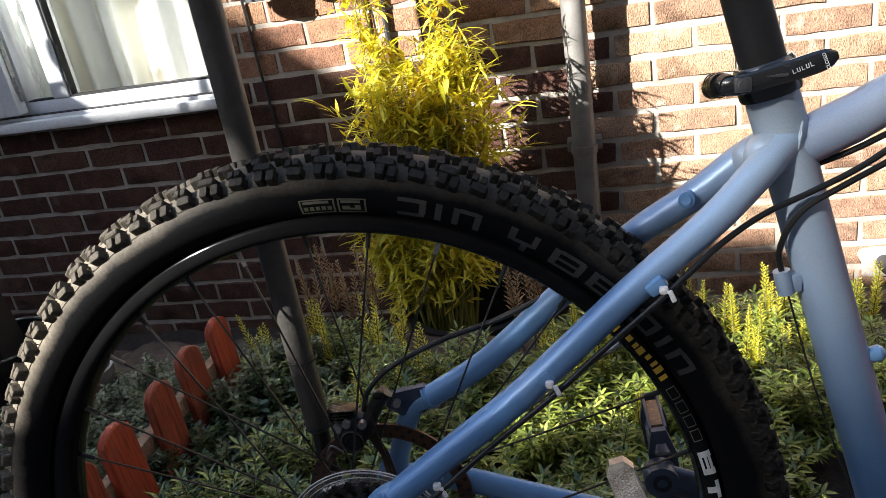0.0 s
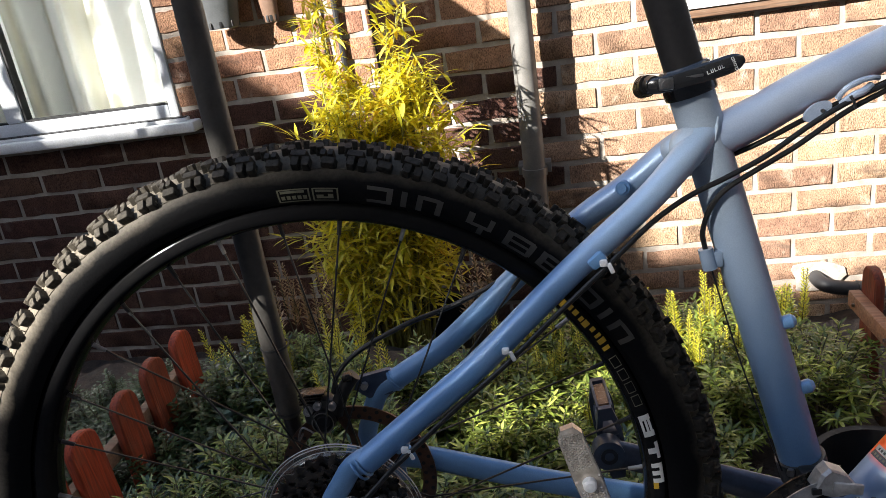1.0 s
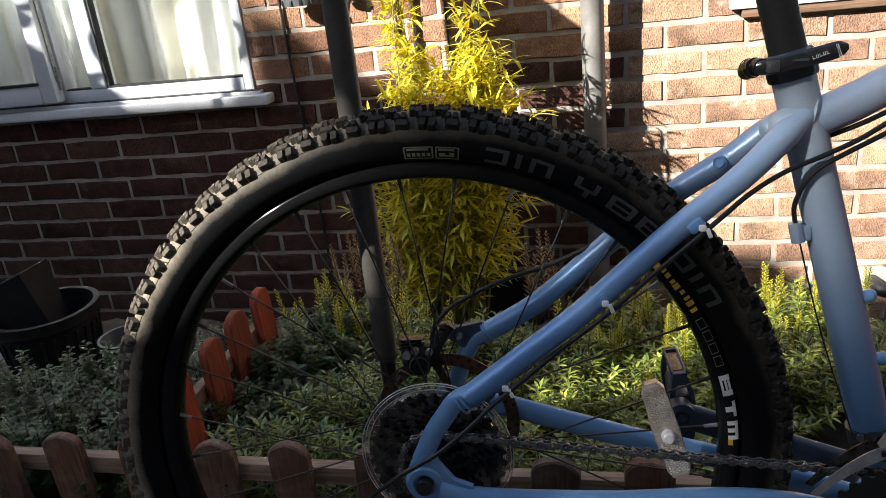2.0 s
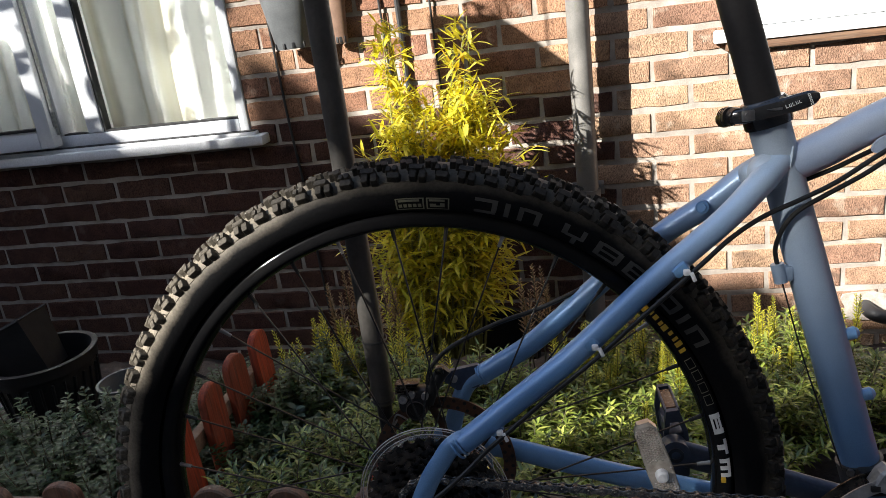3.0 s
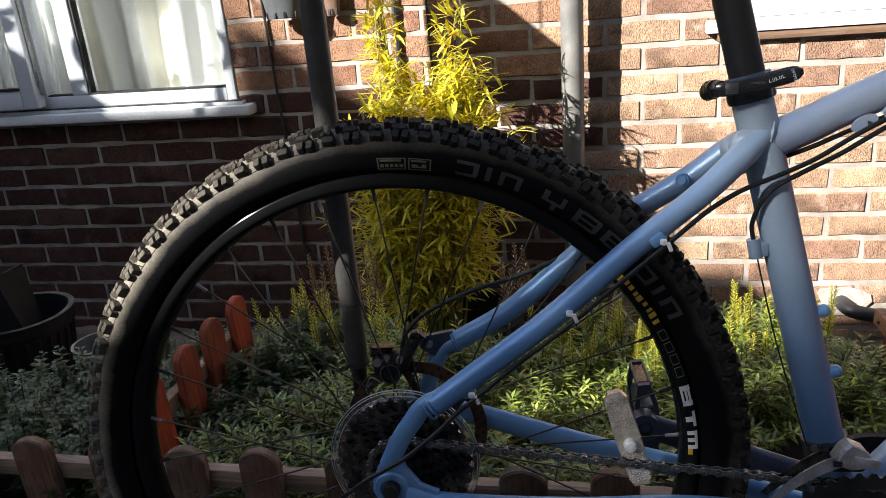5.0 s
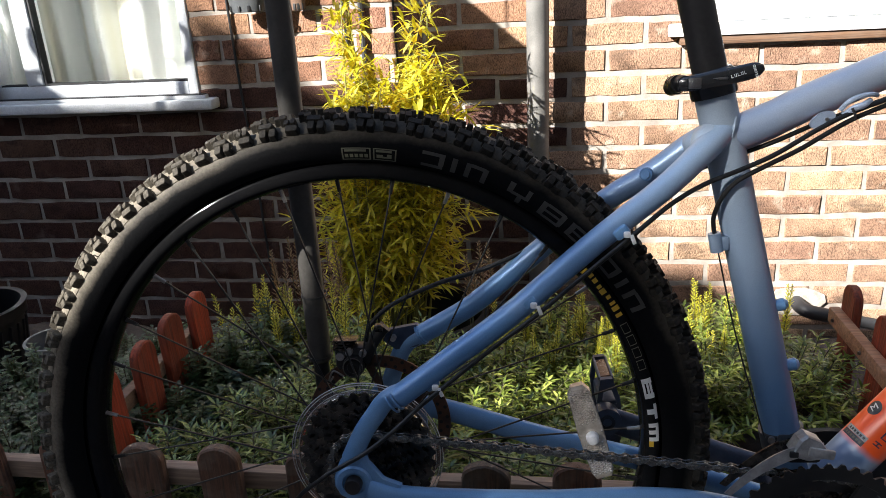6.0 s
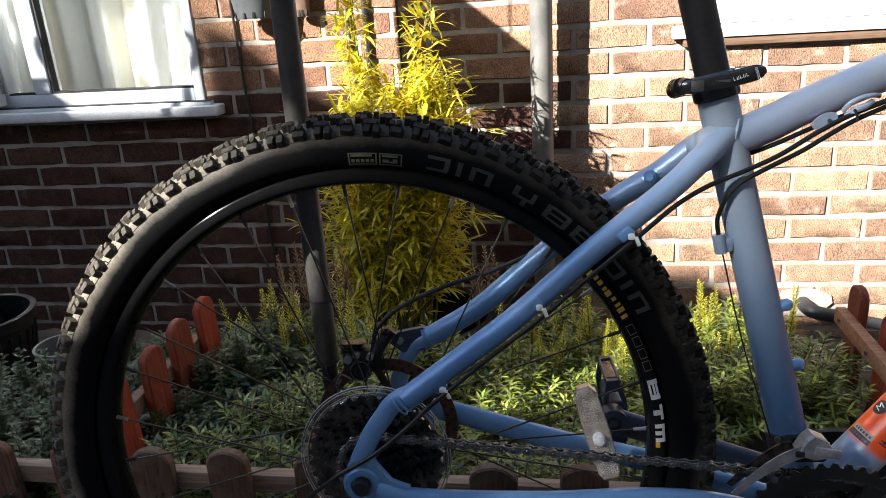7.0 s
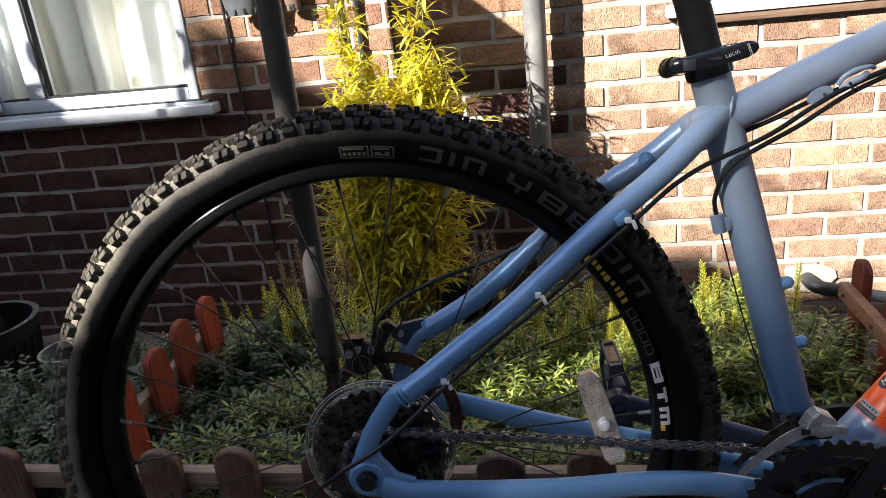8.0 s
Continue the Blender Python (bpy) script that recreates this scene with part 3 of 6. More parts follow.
def window_left():
    x0, x1, z0, z1 = WIN1
    w = thing("window_1", (x0, 0, z0), "white plastic window with a mullion, side sash ajar, over a white sill", "window", kind="structure")
    inv = Matrix.Translation((-x0, 0, -z0))

    def loc(name, g, m, parent=w, label=""):
        g.v = [tuple(inv @ Vector(p)) for p in g.v]
        return part(name, g, m, parent, label)
    g = Geo()
    bar(g, x1 - 0.032, x1 + 0.002, z0, z1, -0.006, 0.06)
    bar(g, x0, x1 - 0.032, z0 + 0.002, z0 + 0.05, -0.006, 0.06)
    bar(g, x0, x1 - 0.032, z1 - 0.05, z1, -0.006, 0.06)
    bar(g, -1.255, -1.193, z0 + 0.05, z1 - 0.05, -0.010, 0.06)
    bar(g, -1.415, -1.357, z0 + 0.05, z1 - 0.05, -0.008, 0.06)
    loc("window_frame", g, UPVC)
    g = Geo()
    for a, b, c, d in ((-1.193, -1.184, z0 + 0.05, z1 - 0.05), (-1.184, x1 - 0.032, z0 + 0.048, z0 + 0.056),
                       (-1.357, -1.255, z0 + 0.046, z0 + 0.054)):
        g.box((a, -0.003, c), (b, 0.03, d))
    loc("glazing_gasket", g, GASKET)
    loc("pane", Geo().box((-1.188, 0.022, z0 + 0.045), (x1 - 0.03, 0.026, z1 - 0.045)), GLASS).visible_shadow = False
    loc("pane", Geo().box((-1.365, 0.022, z0 + 0.045), (-1.25, 0.026, z1 - 0.045)), GLASS).visible_shadow = False
    # the sash that stands ajar, hinged at its left
    m = Matrix.Translation((-1.362, -0.014, 0)) @ Matrix.Rotation(radians(5), 4, "Z")
    g = Geo()
    g.bbox((-0.055, -0.05, z0 + 0.018), (0.0, 0.0, z1 - 0.02), 0.005, m)
    g.bbox((-0.80, -0.05, z0 + 0.018), (-0.055, 0.0, z0 + 0.085), 0.005, m)
    sash = loc("sash", g, UPVC, label="white casement sash standing slightly open")
    loc("pane", Geo().box((-0.80, -0.028, z0 + 0.08), (-0.05, -0.024, z1 - 0.02), m), GLASS, sash).visible_shadow = False
    loc("glazing_gasket", Geo().box((-0.80, -0.054, z0 + 0.083), (-0.055, -0.02, z0 + 0.092), m), GASKET, sash)
    g = Geo().box((0.001, -0.030, z0 + 0.09), (0.006, -0.012, z1 - 0.1), m)
    g.box((0.004, -0.026, z0 + 0.06), (0.012, -0.014, z0 + 0.14), m)
    loc("lock_strip", g, SILVER, sash, "metal locking strip")
    # the sill, a long board with a drip edge and a ragged end
    g = Geo()
    g.bbox((x0 - 0.05, -0.062, z0 - 0.040), (-0.573, 0.004, z0 - 0.006), 0.006)
    g.bbox((x0 - 0.05, -0.036, z0 - 0.006), (-0.605, -0.007, z0 + 0.006), 0.003)
    loc("window_sill", g, SILLW, label="white painted sill with a drip edge")
    loc("sill_joint", Geo().box((x0, -0.0355, z0 + 0.0060), (-0.61, -0.008, z0 + 0.0085)), GASKET)
    return w


window_left()


def drape(x0, x1, z0, z1, y, folds, depth, seed):
    g, rnd = Geo(), random.Random(seed)
    n = 160
    ph = [rnd.uniform(0, 6.28) for _ in range(4)]
    cols = []
    for i in range(n + 1):
        s = i / n
        x = x0 + (x1 - x0) * s
        yy = y + depth * (0.6 * math.sin(folds * 6.28 * s + ph[0]) + 0.3 * math.sin(folds * 2.3 * 6.28 * s + ph[1]) + 0.35 * math.sin(folds * 0.45 * 6.28 * s + ph[2]))
        cols.append((x, yy))
    vs = [(x + 0.01 * math.sin(k * 1.3 + x * 9), yy * (1 + 0.05 * k), z0 + (z1 - z0) * k / 5) for x, yy in cols for k in range(6)]
    fs = [(i * 6 + k, (i + 1) * 6 + k, (i + 1) * 6 + k + 1, i * 6 + k + 1) for i in range(n) for k in range(5)]
    return g.add(vs, fs)


solid("curtain", drape(-2.2, -0.60, 0.80, 2.1, 0.15, 9, 0.035, 3), FABRIC, "cream net curtain hanging in soft folds behind the window", "curtain")


def rooms():
    g = Geo()
    for x0, x1 in ((-2.6, 0.2), (0.6, 2.6)):
        g.box((x0, 1.8, 0.0), (x1, 1.9, 2.6))
        g.box((x0, WALL_T, 2.55), (x1, 1.8, 2.65))
        g.box((x0, WALL_T, 0.1), (x1, 1.8, 0.2))
        g.box((x0 - 0.1, WALL_T, 0), (x0, 1.9, 2.6))
        g.box((x1, WALL_T, 0), (x1 + 0.1, 1.9, 2.6))
    return solid("room_wall", g, ROOM, "plain dim room behind the windows", "wall", "structure", smooth=False)


rooms()


# ---- right window ----
def window_right():
    x0, x1, z0, z1 = WIN2
    w = thing("window_2", (x0, 0, z0), "white window with a deep white painted sill and dark timber under it", "window", kind="structure")
    inv = Matrix.Translation((-x0, 0, -z0))

    def loc(name, g, m, label=""):
        g.v = [tuple(inv @ Vector(p)) for p in g.v]
        return part(name, g, m, w, label)
    g = Geo()
    bar(g, x0, x1, z0 + 0.022, z0 + 0.105, -0.004, 0.06)
    bar(g, x0, x0 + 0.06, z0 + 0.105, z1, -0.004, 0.06)
    bar(g, x0 + 0.06, x1, z1 - 0.06, z1, -0.004, 0.06)
    loc("window_frame", g, UPVC)
    loc("glazing_gasket", Geo().box((x0 + 0.06, 0.0, z0 + 0.105), (x1, 0.03, z0 + 0.113)), GASKET)
    loc("pane", Geo().box((x0 + 0.05, 0.022, z0 + 0.10), (x1, 0.026, z1 - 0.05)), GLASS).visible_shadow = False
    g = Geo()
    g.bbox((0.862, -0.032, z0 - 0.015), (x1 + 0.05, -0.003, z0 + 0.022), 0.006)
    loc("window_sill", g, SILLW, "white painted sill, chipped at its end")
    loc("sill_timber", Geo().bbox((0.895, -0.024, z0 - 0.040), (x1 + 0.05, -0.003, z0 - 0.015), 0.004), RAWWOOD, "bare dark timber under the sill")
    g = Geo()
    for i in range(14):
        m = Matrix.Translation((x0 + 0.11 + i * 0.078, 0.12, 0)) @ Matrix.Rotation(radians(24), 4, "Z")
        g.box((-0.034, -0.0008, z0 + 0.03), (0.034, 0.0008, z1), m)
    loc("vertical_blind", g, BLIND, "cream vertical blind slats")
    return w


window_right()


# ---- pipes and wires on the wall ----
def drainpipe():
    d = thing("drainpipe", (0.481, -0.088, 0.0), "grey plastic rainwater pipe clipped to the brick wall", "pipe")
    part("pipe", Geo().tube([(0, 0, 0.02), (0, 0, 1.0), (0, 0, 2.7)], 0.033, 28), PIPE, d)
    for z in (0.62, 1.98):
        g = Geo().lathe([(0.0335, -0.012), (0.038, -0.012), (0.038, 0.012), (0.0335, 0.012)], 28, "z", (0, 0, z))
        g.bbox((-0.05, 0.028, z - 0.016), (0.05, 0.084, z + 0.016), 0.003)
        part("bracket", g, PIPE, d)
    part("shoe", Geo().tube(curve_pts([(0, 0, 0.16), (0, 0, 0.10), (0, -0.02, 0.06), (0, -0.06, 0.035)]), 0.038, 24), PIPE, d)
    return d


drainpipe()


def waste_pipe():
    d = thing("waste_pipe", (1.335, -0.075, 0.165), "grey plastic waste pipe elbow coming out through the wall", "pipe")
    part("elbow", Geo().tube(curve_pts([(-0.02, 0.075, 0.0), (-0.022, 0.03, 0.003), (-0.01, 0.0, 0.0), (0.03, -0.008, -0.008), (0.075, -0.008, -0.016)]), 0.022, 20), WASTE, d)
    part("collar", Geo().tube([(0.07, -0.008, -0.015), (0.11, -0.008, -0.024)], 0.026, 20), WASTE, d)
    part("pipe", Geo().tube([(0.09, -0.008, -0.02), (0.5, -0.008, -0.10), (0.8, -0.008, -0.16)], 0.018, 20), WASTE, d)
    part("mortar_patch", Geo().add([(-0.02 + 0.075 * math.cos(a) * (1 + 0.25 * math.sin(3 * a + 1)), 0.075 - 0.003 - (0.006 if r else 0), 0.0 + 0.06 * math.sin(a) * (1 + 0.2 * math.cos(2 * a))) for r in (0, 1) for a in [k * 0.3927 for k in range(16)]],
         [tuple(range(16, 32))] + [(k, (k + 1) % 16, 16 + (k + 1) % 16, 16 + k) for k in range(16)]), FILLER, d, "smeared pale filler")
    return d


waste_pipe()


def wall_wire(ctrl, r, label):
    return solid("wall_cable", Geo().tube(curve_pts(ctrl), r, 8), BLACKP, label, "cable")


wall_wire([(-0.500, -0.008, 1.45), (-0.497, -0.012, 1.30), (-0.495, -0.007, 1.12), (-0.489, -0.010, 0.90), (-0.480, -0.008, 0.70), (-0.476, -0.01, 0.45), (-0.47, -0.01, 0.2)], 0.0045, "thin black cable running down the brick wall")
wall_wire([(-0.125, -0.008, 1.6), (-0.122, -0.010, 1.3), (-0.118, -0.008, 1.1), (-0.110, -0.010, 0.8)], 0.004, "thin black cable behind the bamboo")
wall_wire([(-0.066, -0.010, 1.7), (-0.064, -0.013, 1.35), (-0.063, -0.010, 1.15), (-0.062, -0.012, 0.9)], 0.009, "thick black cable behind the bamboo")
wall_wire([(0.036, -0.008, 1.6), (0.038, -0.010, 1.3), (0.040, -0.008, 1.1), (0.044, -0.010, 0.8)], 0.0035, "thin dark cable beside the bamboo")


def wall_pot(x, y, z, r, h, material, label, flat=0.6):
    """A pot with a flattened back, hung close to the wall."""
    p = thing("hanging_pot", (x, y, z), label, "plant pot", "pots hung on the wall")
    prof = [(0.0, 0.004), (r * 0.60, 0.0), (r * 0.63, 0.003), (r * 0.985, h * 0.93), (r * 1.06, h * 0.935), (r * 1.07, h), (r * 1.0, h), (r * 0.60, 0.02), (0.0, 0.016)]
    g = Geo().lathe(prof, 40)
    g.v = [(a, b * flat, c) for a, b, c in g.v]
    part("pot", g, material, p)
    slot = Geo().bbox((r * 0.61, -0.005, 0.002), (r * 0.665, 0.005, 0.020), 0.002).mesh("drain_slot")
    for k in range(8):
        part("drain_slot", slot, BLACKP, p).matrix_basis = Matrix.Diagonal((1, flat, 1, 1)) @ Matrix.Rotation(radians(45 * k + 20), 4, "Z")
    part("wire_ring", Geo().tube([(r * 1.045 * math.cos(a), r * 1.045 * flat * math.sin(a), h * 0.90) for a in [k * 0.19635 for k in range(32)]], 0.003, 8, closed=True), BLACKM, p)
    part("wire_hook", Geo().tube(curve_pts([(0, r * 1.04 * flat, h * 0.90), (0, (r * 1.04 * flat - y) / 2, h * 0.98), (0, -y - 0.004, h * 1.1), (0, -y - 0.004, h * 0.75)]), 0.003, 8), BLACKM, p)
    return p


wall_pot(-0.404, -0.060, 1.150, 0.088, 0.19, GREYPOT, "grey plastic flower pot hung in a wire ring on the wall")
wall_pot(-0.256, -0.030, 1.148, 0.036, 0.17, mat("brown_pot_plastic", (0.20, 0.12, 0.08), (0.15, 0.09, 0.06), 0.5), "brown plastic flower pot hung on the wall")


# ---- picket fence ----
def picket_mesh(w=0.088, t=0.020, h=0.385, seed=0):
    rnd = random.Random(seed)
    n, top = 9, w * 0.5
    prof = [(-w / 2, 0.0)] + [(-w / 2 * math.cos(math.pi * k / (n - 1)), h - top * 0.78 + top * 0.78 * math.sin(math.pi * k / (n - 1)) + rnd.uniform(-0.0012, 0.0012)) for k in range(n)] + [(w / 2, 0.0)]
    c, g = 0.003, Geo()
    m = len(prof)
    rings = []
    for y, s in ((-t / 2, 1 - 2 * c / w), (-t / 2 + c, 1.0), (t / 2 - c, 1.0), (t / 2, 1 - 2 * c / w)):
        rings.append([(x * s, y, z if s == 1.0 else z - c * (z > 0.05)) for x, z in prof])
    fs = []
    for a in range(3):
        for i in range(m - 1):
            fs.append((a * m + i, a * m + i + 1, (a + 1) * m + i + 1, (a + 1) * m + i))
    fs += [tuple(range(m))[::-1], tuple(3 * m + i for i in range(m))]
    g.add([p for r in rings for p in r], fs)
    return g.mesh("picket", True, 30)


PICKETS = [picket_mesh(seed=s) for s in range(4)]
PICKETS_RED = [p.copy() for p in PICKETS]
for p in PICKETS:
    p.materials.append(BROWNWOOD)
for p in PICKETS_RED:
    p.materials.append(REDWOOD)


def fence_run(at, turn, places, meshes, rail_mat, label, rail_span, rail_side=1, seed=1, rails=(0.20, 0.07), wide=0.683, tall=0.7):
    f = thing("picket_fence", Matrix.Translation(at) @ Matrix.Rotation(radians(turn), 4, "Z"), label, "fence", "low picket fence round the bed")
    rnd = random.Random(seed)
    for s in places:
        ob = part("picket", meshes[rnd.randrange(4)], None, f)
        ob.matrix_basis = pose(s + rnd.uniform(-0.002, 0.002), 0, rnd.uniform(-0.004, 0.004), rnd.uniform(-1.5, 1.5), rnd.uniform(-1.6, 1.6), rnd.uniform(-3, 3)) @ Matrix.Diagonal((wide * rnd.uniform(0.95, 1.05), 0.8, tall, 1))
    for z in rails:
        g = Geo().bbox((rail_span[0], 0.009 if rail_side > 0 else -0.029, z - 0.015), (rail_span[1], 0.029 if rail_side > 0 else -0.009, z + 0.015), 0.003)
        rail = part("rail", g, rail_mat, f)
        for s in places:
            sg = Geo().lathe([(0.0, -0.001), (0.003, -0.0005), (0.0035, 0.001), (0.0035, 0.003)], 10, "y", (s, 0.0298 if rail_side > 0 else -0.0298, z))
            part("screw", sg, STEEL, rail)
    return f


fence_run((0, -1.535, TERRACE), 0, [-0.662 + 0.1215 * k for k in range(14)], PICKETS, RAILWOOD, "weathered brown low picket fence in front of the flower bed", (-0.72, 1.01), 1, 3, (0.188, 0.05), 0.70, 0.645)
fence_run((-0.165, 0, TERRACE), 90, [-1.512, -1.410, -1.308, -1.203, -1.097], PICKETS_RED, RAILWOODY, "orange-red stained low picket fence across the bed", (-1.50, -1.06), 1, 7, (0.20, 0.09), 0.72, 0.748)
fence_run((1.068, 0, TERRACE), 90, [-1.522 + 0.1264 * k for k in range(5)], PICKETS_RED, RAILWOODY, "red-brown low picket fence at the end of the bed", (-1.56, -0.985), 1, 9, (0.205, 0.06), 0.683, 0.705)


# ---- tubs and pots on the ground ----
def tub(x, y, r, h, label, material=TUBM, ribs=28, z=TERRACE):
    t = thing("plant_tub", (x, y, z), label, "plant pot")
    prof = [(0.0, 0.012), (r * 0.74, 0.008), (r * 0.76, 0.012), (r * 0.93, h * 0.86), (r * 0.99, h * 0.87), (r * 1.0, h * 0.985), (r * 1.03, h * 0.99), (r * 1.03, h), (r * 0.92, h), (r * 0.90, h * 0.9), (r * 0.72, 0.03), (0.0, 0.026)]
    part("tub_body", Geo().lathe(prof, 56), material, t)
    g = Geo()
    for k in range(ribs):
        a = 360 / ribs * k
        m = Matrix.Rotation(radians(a), 4, "Z")
        g.tube([m @ Vector((r * 0.775, 0, h * 0.08)), m @ Vector((r * 0.925, 0.012, h * 0.8))], 0.0035, 6)
    part("rib", g, material, t)
    return t


tub(-0.768, -1.012, 0.118, 0.205, "large black ribbed plastic tub with a pale worn rim")
tub(-0.522, -1.070, 0.058, 0.165, "small grey plastic pot by the wall", GREYPOT, 20)
tub(0.959, -1.355, 0.092, 0.133, "round black plastic pot with seedlings in it")
tub(0.14, -0.33, 0.19, 0.27, "black plastic pot that the bamboo grows in", z=0.0)


def square_pot():
    m = Matrix.Translation(on_bed(-1.43, -0.36, 0.20)) @ Matrix.Rotation(radians(-22), 4, "Y") @ Matrix.Rotation(radians(18), 4, "Z")
    t = thing("square_pot", m, "black square plastic pot tipped into the tub", "plant pot")
    g = Geo()
    s0, s1, h = 0.051, 0.068, 0.137
    vs = [(x * s, y * s, z) for s, z in ((s0, 0), (s1, h), (s1 - 0.006, h), (s0 - 0.006, 0.01)) for x, y in ((-1, -1), (1, -1), (1, 1), (-1, 1))]
    fs = [(3, 2, 1, 0)] + [(a * 4 + i, a * 4 + (i + 1) % 4, a * 4 + 4 + (i + 1) % 4, a * 4 + 4 + i) for a in range(3) for i in range(4)] + [(12, 13, 14, 15)]
    part("pot", g.add(vs, fs), TUBM, t, smooth=False)
    part("rim", Geo().tube([(s1, s1, h), (-s1, s1, h), (-s1, -s1, h), (s1, -s1, h)], 0.004, 6, closed=True), TUBM, t)


square_pot()


# a bent iron rod that hangs beside the right-hand fence
def bent_rod():
    b = thing("iron_hook", on_bed(1.302, -0.74), "black bent iron rod stuck in the bed", "hook")
    pts = curve_pts([Vector(p) * PLAN for p in [(0.14, -0.05, 0.0), (0.13, -0.04, 0.30), (0.10, -0.02, 0.45), (-0.03, 0.0, 0.565), (-0.045, 0.0, 0.60), (-0.02, 0.0, 0.64), (0.10, 0.0, 0.745), (0.22, 0.0, 0.83)]], 6)
    part("rod", Geo().tube(pts, 0.0055, 10), BLACKM, b)


bent_rod()


# ---- planting ----
def leaf_blades(rnd, base, direction, length, width, curl, out_v, out_f, up=None):
    """One pointed leaf, folded a little along its midrib: 3 cross-sections and a tip."""
    d = direction.normalized()
    side = d.cross(up or Vector((0, 0, 1)))
    if side.length < 0.05:
        side = Vector((1, 0, 0))
    side.normalize()
    nrm = side.cross(d)
    n = len(out_v)
    for s, wv in ((0.0, 0.18), (0.35, 1.0), (0.7, 0.75)):
        c = base + d * (length * s) - nrm * (curl * length * s * s)
        hw = width * wv * 0.5
        out_v.append(tuple(c - side * hw + nrm * hw * 0.25))
        out_v.append(tuple(c - nrm * 0.0))
        out_v.append(tuple(c + side * hw + nrm * hw * 0.25))
    out_v.append(tuple(base + d * length * 0.98 - nrm * (curl * length)))
    for r in range(2):
        a = n + r * 3
        out_f.extend([(a, a + 1, a + 4, a + 3), (a + 1, a + 2, a + 5, a + 4)])
    a = n + 6
    out_f.extend([(a, a + 1, n + 9), (a + 1, a + 2, n + 9)])


def raw_mesh(name, v, f, material):
    me = bpy.data.meshes.new(name)
    me.from_pydata(v, [], f)
    me.materials.append(material)
    me.polygons.foreach_set("use_smooth", [True] * len(f))
    me.update()
    return me


def leafy_stem(rnd, foot, tip, bend, v, f, gs, count, length, width, spread, start=0.25, rosette=0.0, stem_r=0.002):
    """A stem from foot to tip with leaves in a spiral, thickest towards the top."""
    foot, tip = Vector(foot), Vector(tip)
    mid = (foot + tip) / 2 + Vector(bend)
    pts = [foot, (foot + mid) / 2 + Vector(bend) * 0.2, mid, (mid + tip) / 2, tip]
    gs.tube(pts, [stem_r * 1.3, stem_r * 1.2, stem_r, stem_r * 0.8, stem_r * 0.5], 5, False)
    a = rnd.uniform(0, 6.28)
    for k in range(count):
        s = start + (1 - start) * (k / max(1, count - 1)) ** (0.75)
        p = foot * (1 - s) ** 2 + mid * 2 * s * (1 - s) + tip * s * s
        axis = (tip - mid).normalized()
        a += 2.4
        out = Vector((math.cos(a), math.sin(a), 0))
        lift = spread * (1 - s) - 0.25 + (s ** 3) * rosette + rnd.uniform(-0.15, 0.15)
        d = out + axis * (0.25 + lift)
        leaf_blades(rnd, p, d, length * rnd.uniform(0.7, 1.15) * (1.0 - 0.35 * s ** 6), width * rnd.uniform(0.8, 1.2), rnd.uniform(0.05, 0.4), v, f)


def shrub_meshes(kind, seed, stems, radius, height, count, length, width, material, spread=0.5, rosette=0.8):
    rnd = random.Random(seed)
    v, f, gs = [], [], Geo()
    for _ in range(stems):
        a, q = rnd.uniform(0, 6.28), math.sqrt(rnd.random())
        foot = (radius * 0.35 * q * math.cos(a), radius * 0.35 * q * math.sin(a), 0.02)
        h = height * (1 - 0.45 * q * q) * rnd.uniform(0.75, 1.1)
        tip = (radius * q * math.cos(a) + rnd.uniform(-.03, .03), radius * q * math.sin(a) + rnd.uniform(-.03, .03), h)
        leafy_stem(rnd, foot, tip, (rnd.uniform(-.02, .02), rnd.uniform(-.02, .02), 0.02), v, f, gs, count, length, width, spread, 0.35, rosette)
    sm = gs.mesh(kind + "_stems")
    sm.materials.append(STEM)
    return raw_mesh(kind + "_leaves", v, f, material), sm


def plant_from(name, meshes, at, turn, scale, label, category, group):
    p = thing(name, Matrix.Translation(on_bed(*at)) @ Matrix.Rotation(radians(turn), 4, "Z"), label, category, group)
    for nm, me in zip(("foliage", "stalk"), meshes):
        ob = new(nm, me)
        ob.parent = p
        tagged(ob, kind="stuff")
        ob.scale = [PLAN * k for k in scale]
    return p


dapple_arch()
SHRUB = [shrub_meshes("green_shrub", 11 + k, 56, 0.20, 0.34, 30, 0.052, 0.0084, GREEN, 0.5, 0.9) for k in range(3)]
SUNLIT_SHRUBS = [shrub_meshes("sunlit_shrub", 21 + k, 56, 0.20, 0.285, 30, 0.050, 0.0084, SUNLIT_AND_SEEDLING, 0.5, 0.9) for k in range(2)]
SAGES = [shrub_meshes("sage_shrub", 31 + k, 72, 0.18, 0.34, 32, 0.030, 0.0105, SAGE, 0.7, 0.5) for k in range(3)]
WOOLLY = [shrub_meshes("woolly_shrub", 41 + k, 26, 0.15, 0.32, 18, 0.062, 0.0260, WOOL, 0.6, 0.5) for k in range(2)]
rb = random.Random(77)
for gx in range(7):
    for gy in range(4):
        x = -0.33 + gx * 0.25 + rb.uniform(-0.05, 0.05) + (0.12 if gy % 2 else 0)
        y = -1.02 + gy * 0.25 + rb.uniform(-0.04, 0.04)
        if x > 1.22 or (abs(x - 0.16) < 0.20 and y > -0.45) or (x > 0.92 and y < -0.7):
            continue
        s = rb.uniform(0.78, 1.0)
        # shrubs in the sunny part get the copy with sunlight in its colour
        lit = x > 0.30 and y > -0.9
        kind = SUNLIT_SHRUBS[rb.randrange(2)] if lit else SHRUB[rb.randrange(3)]
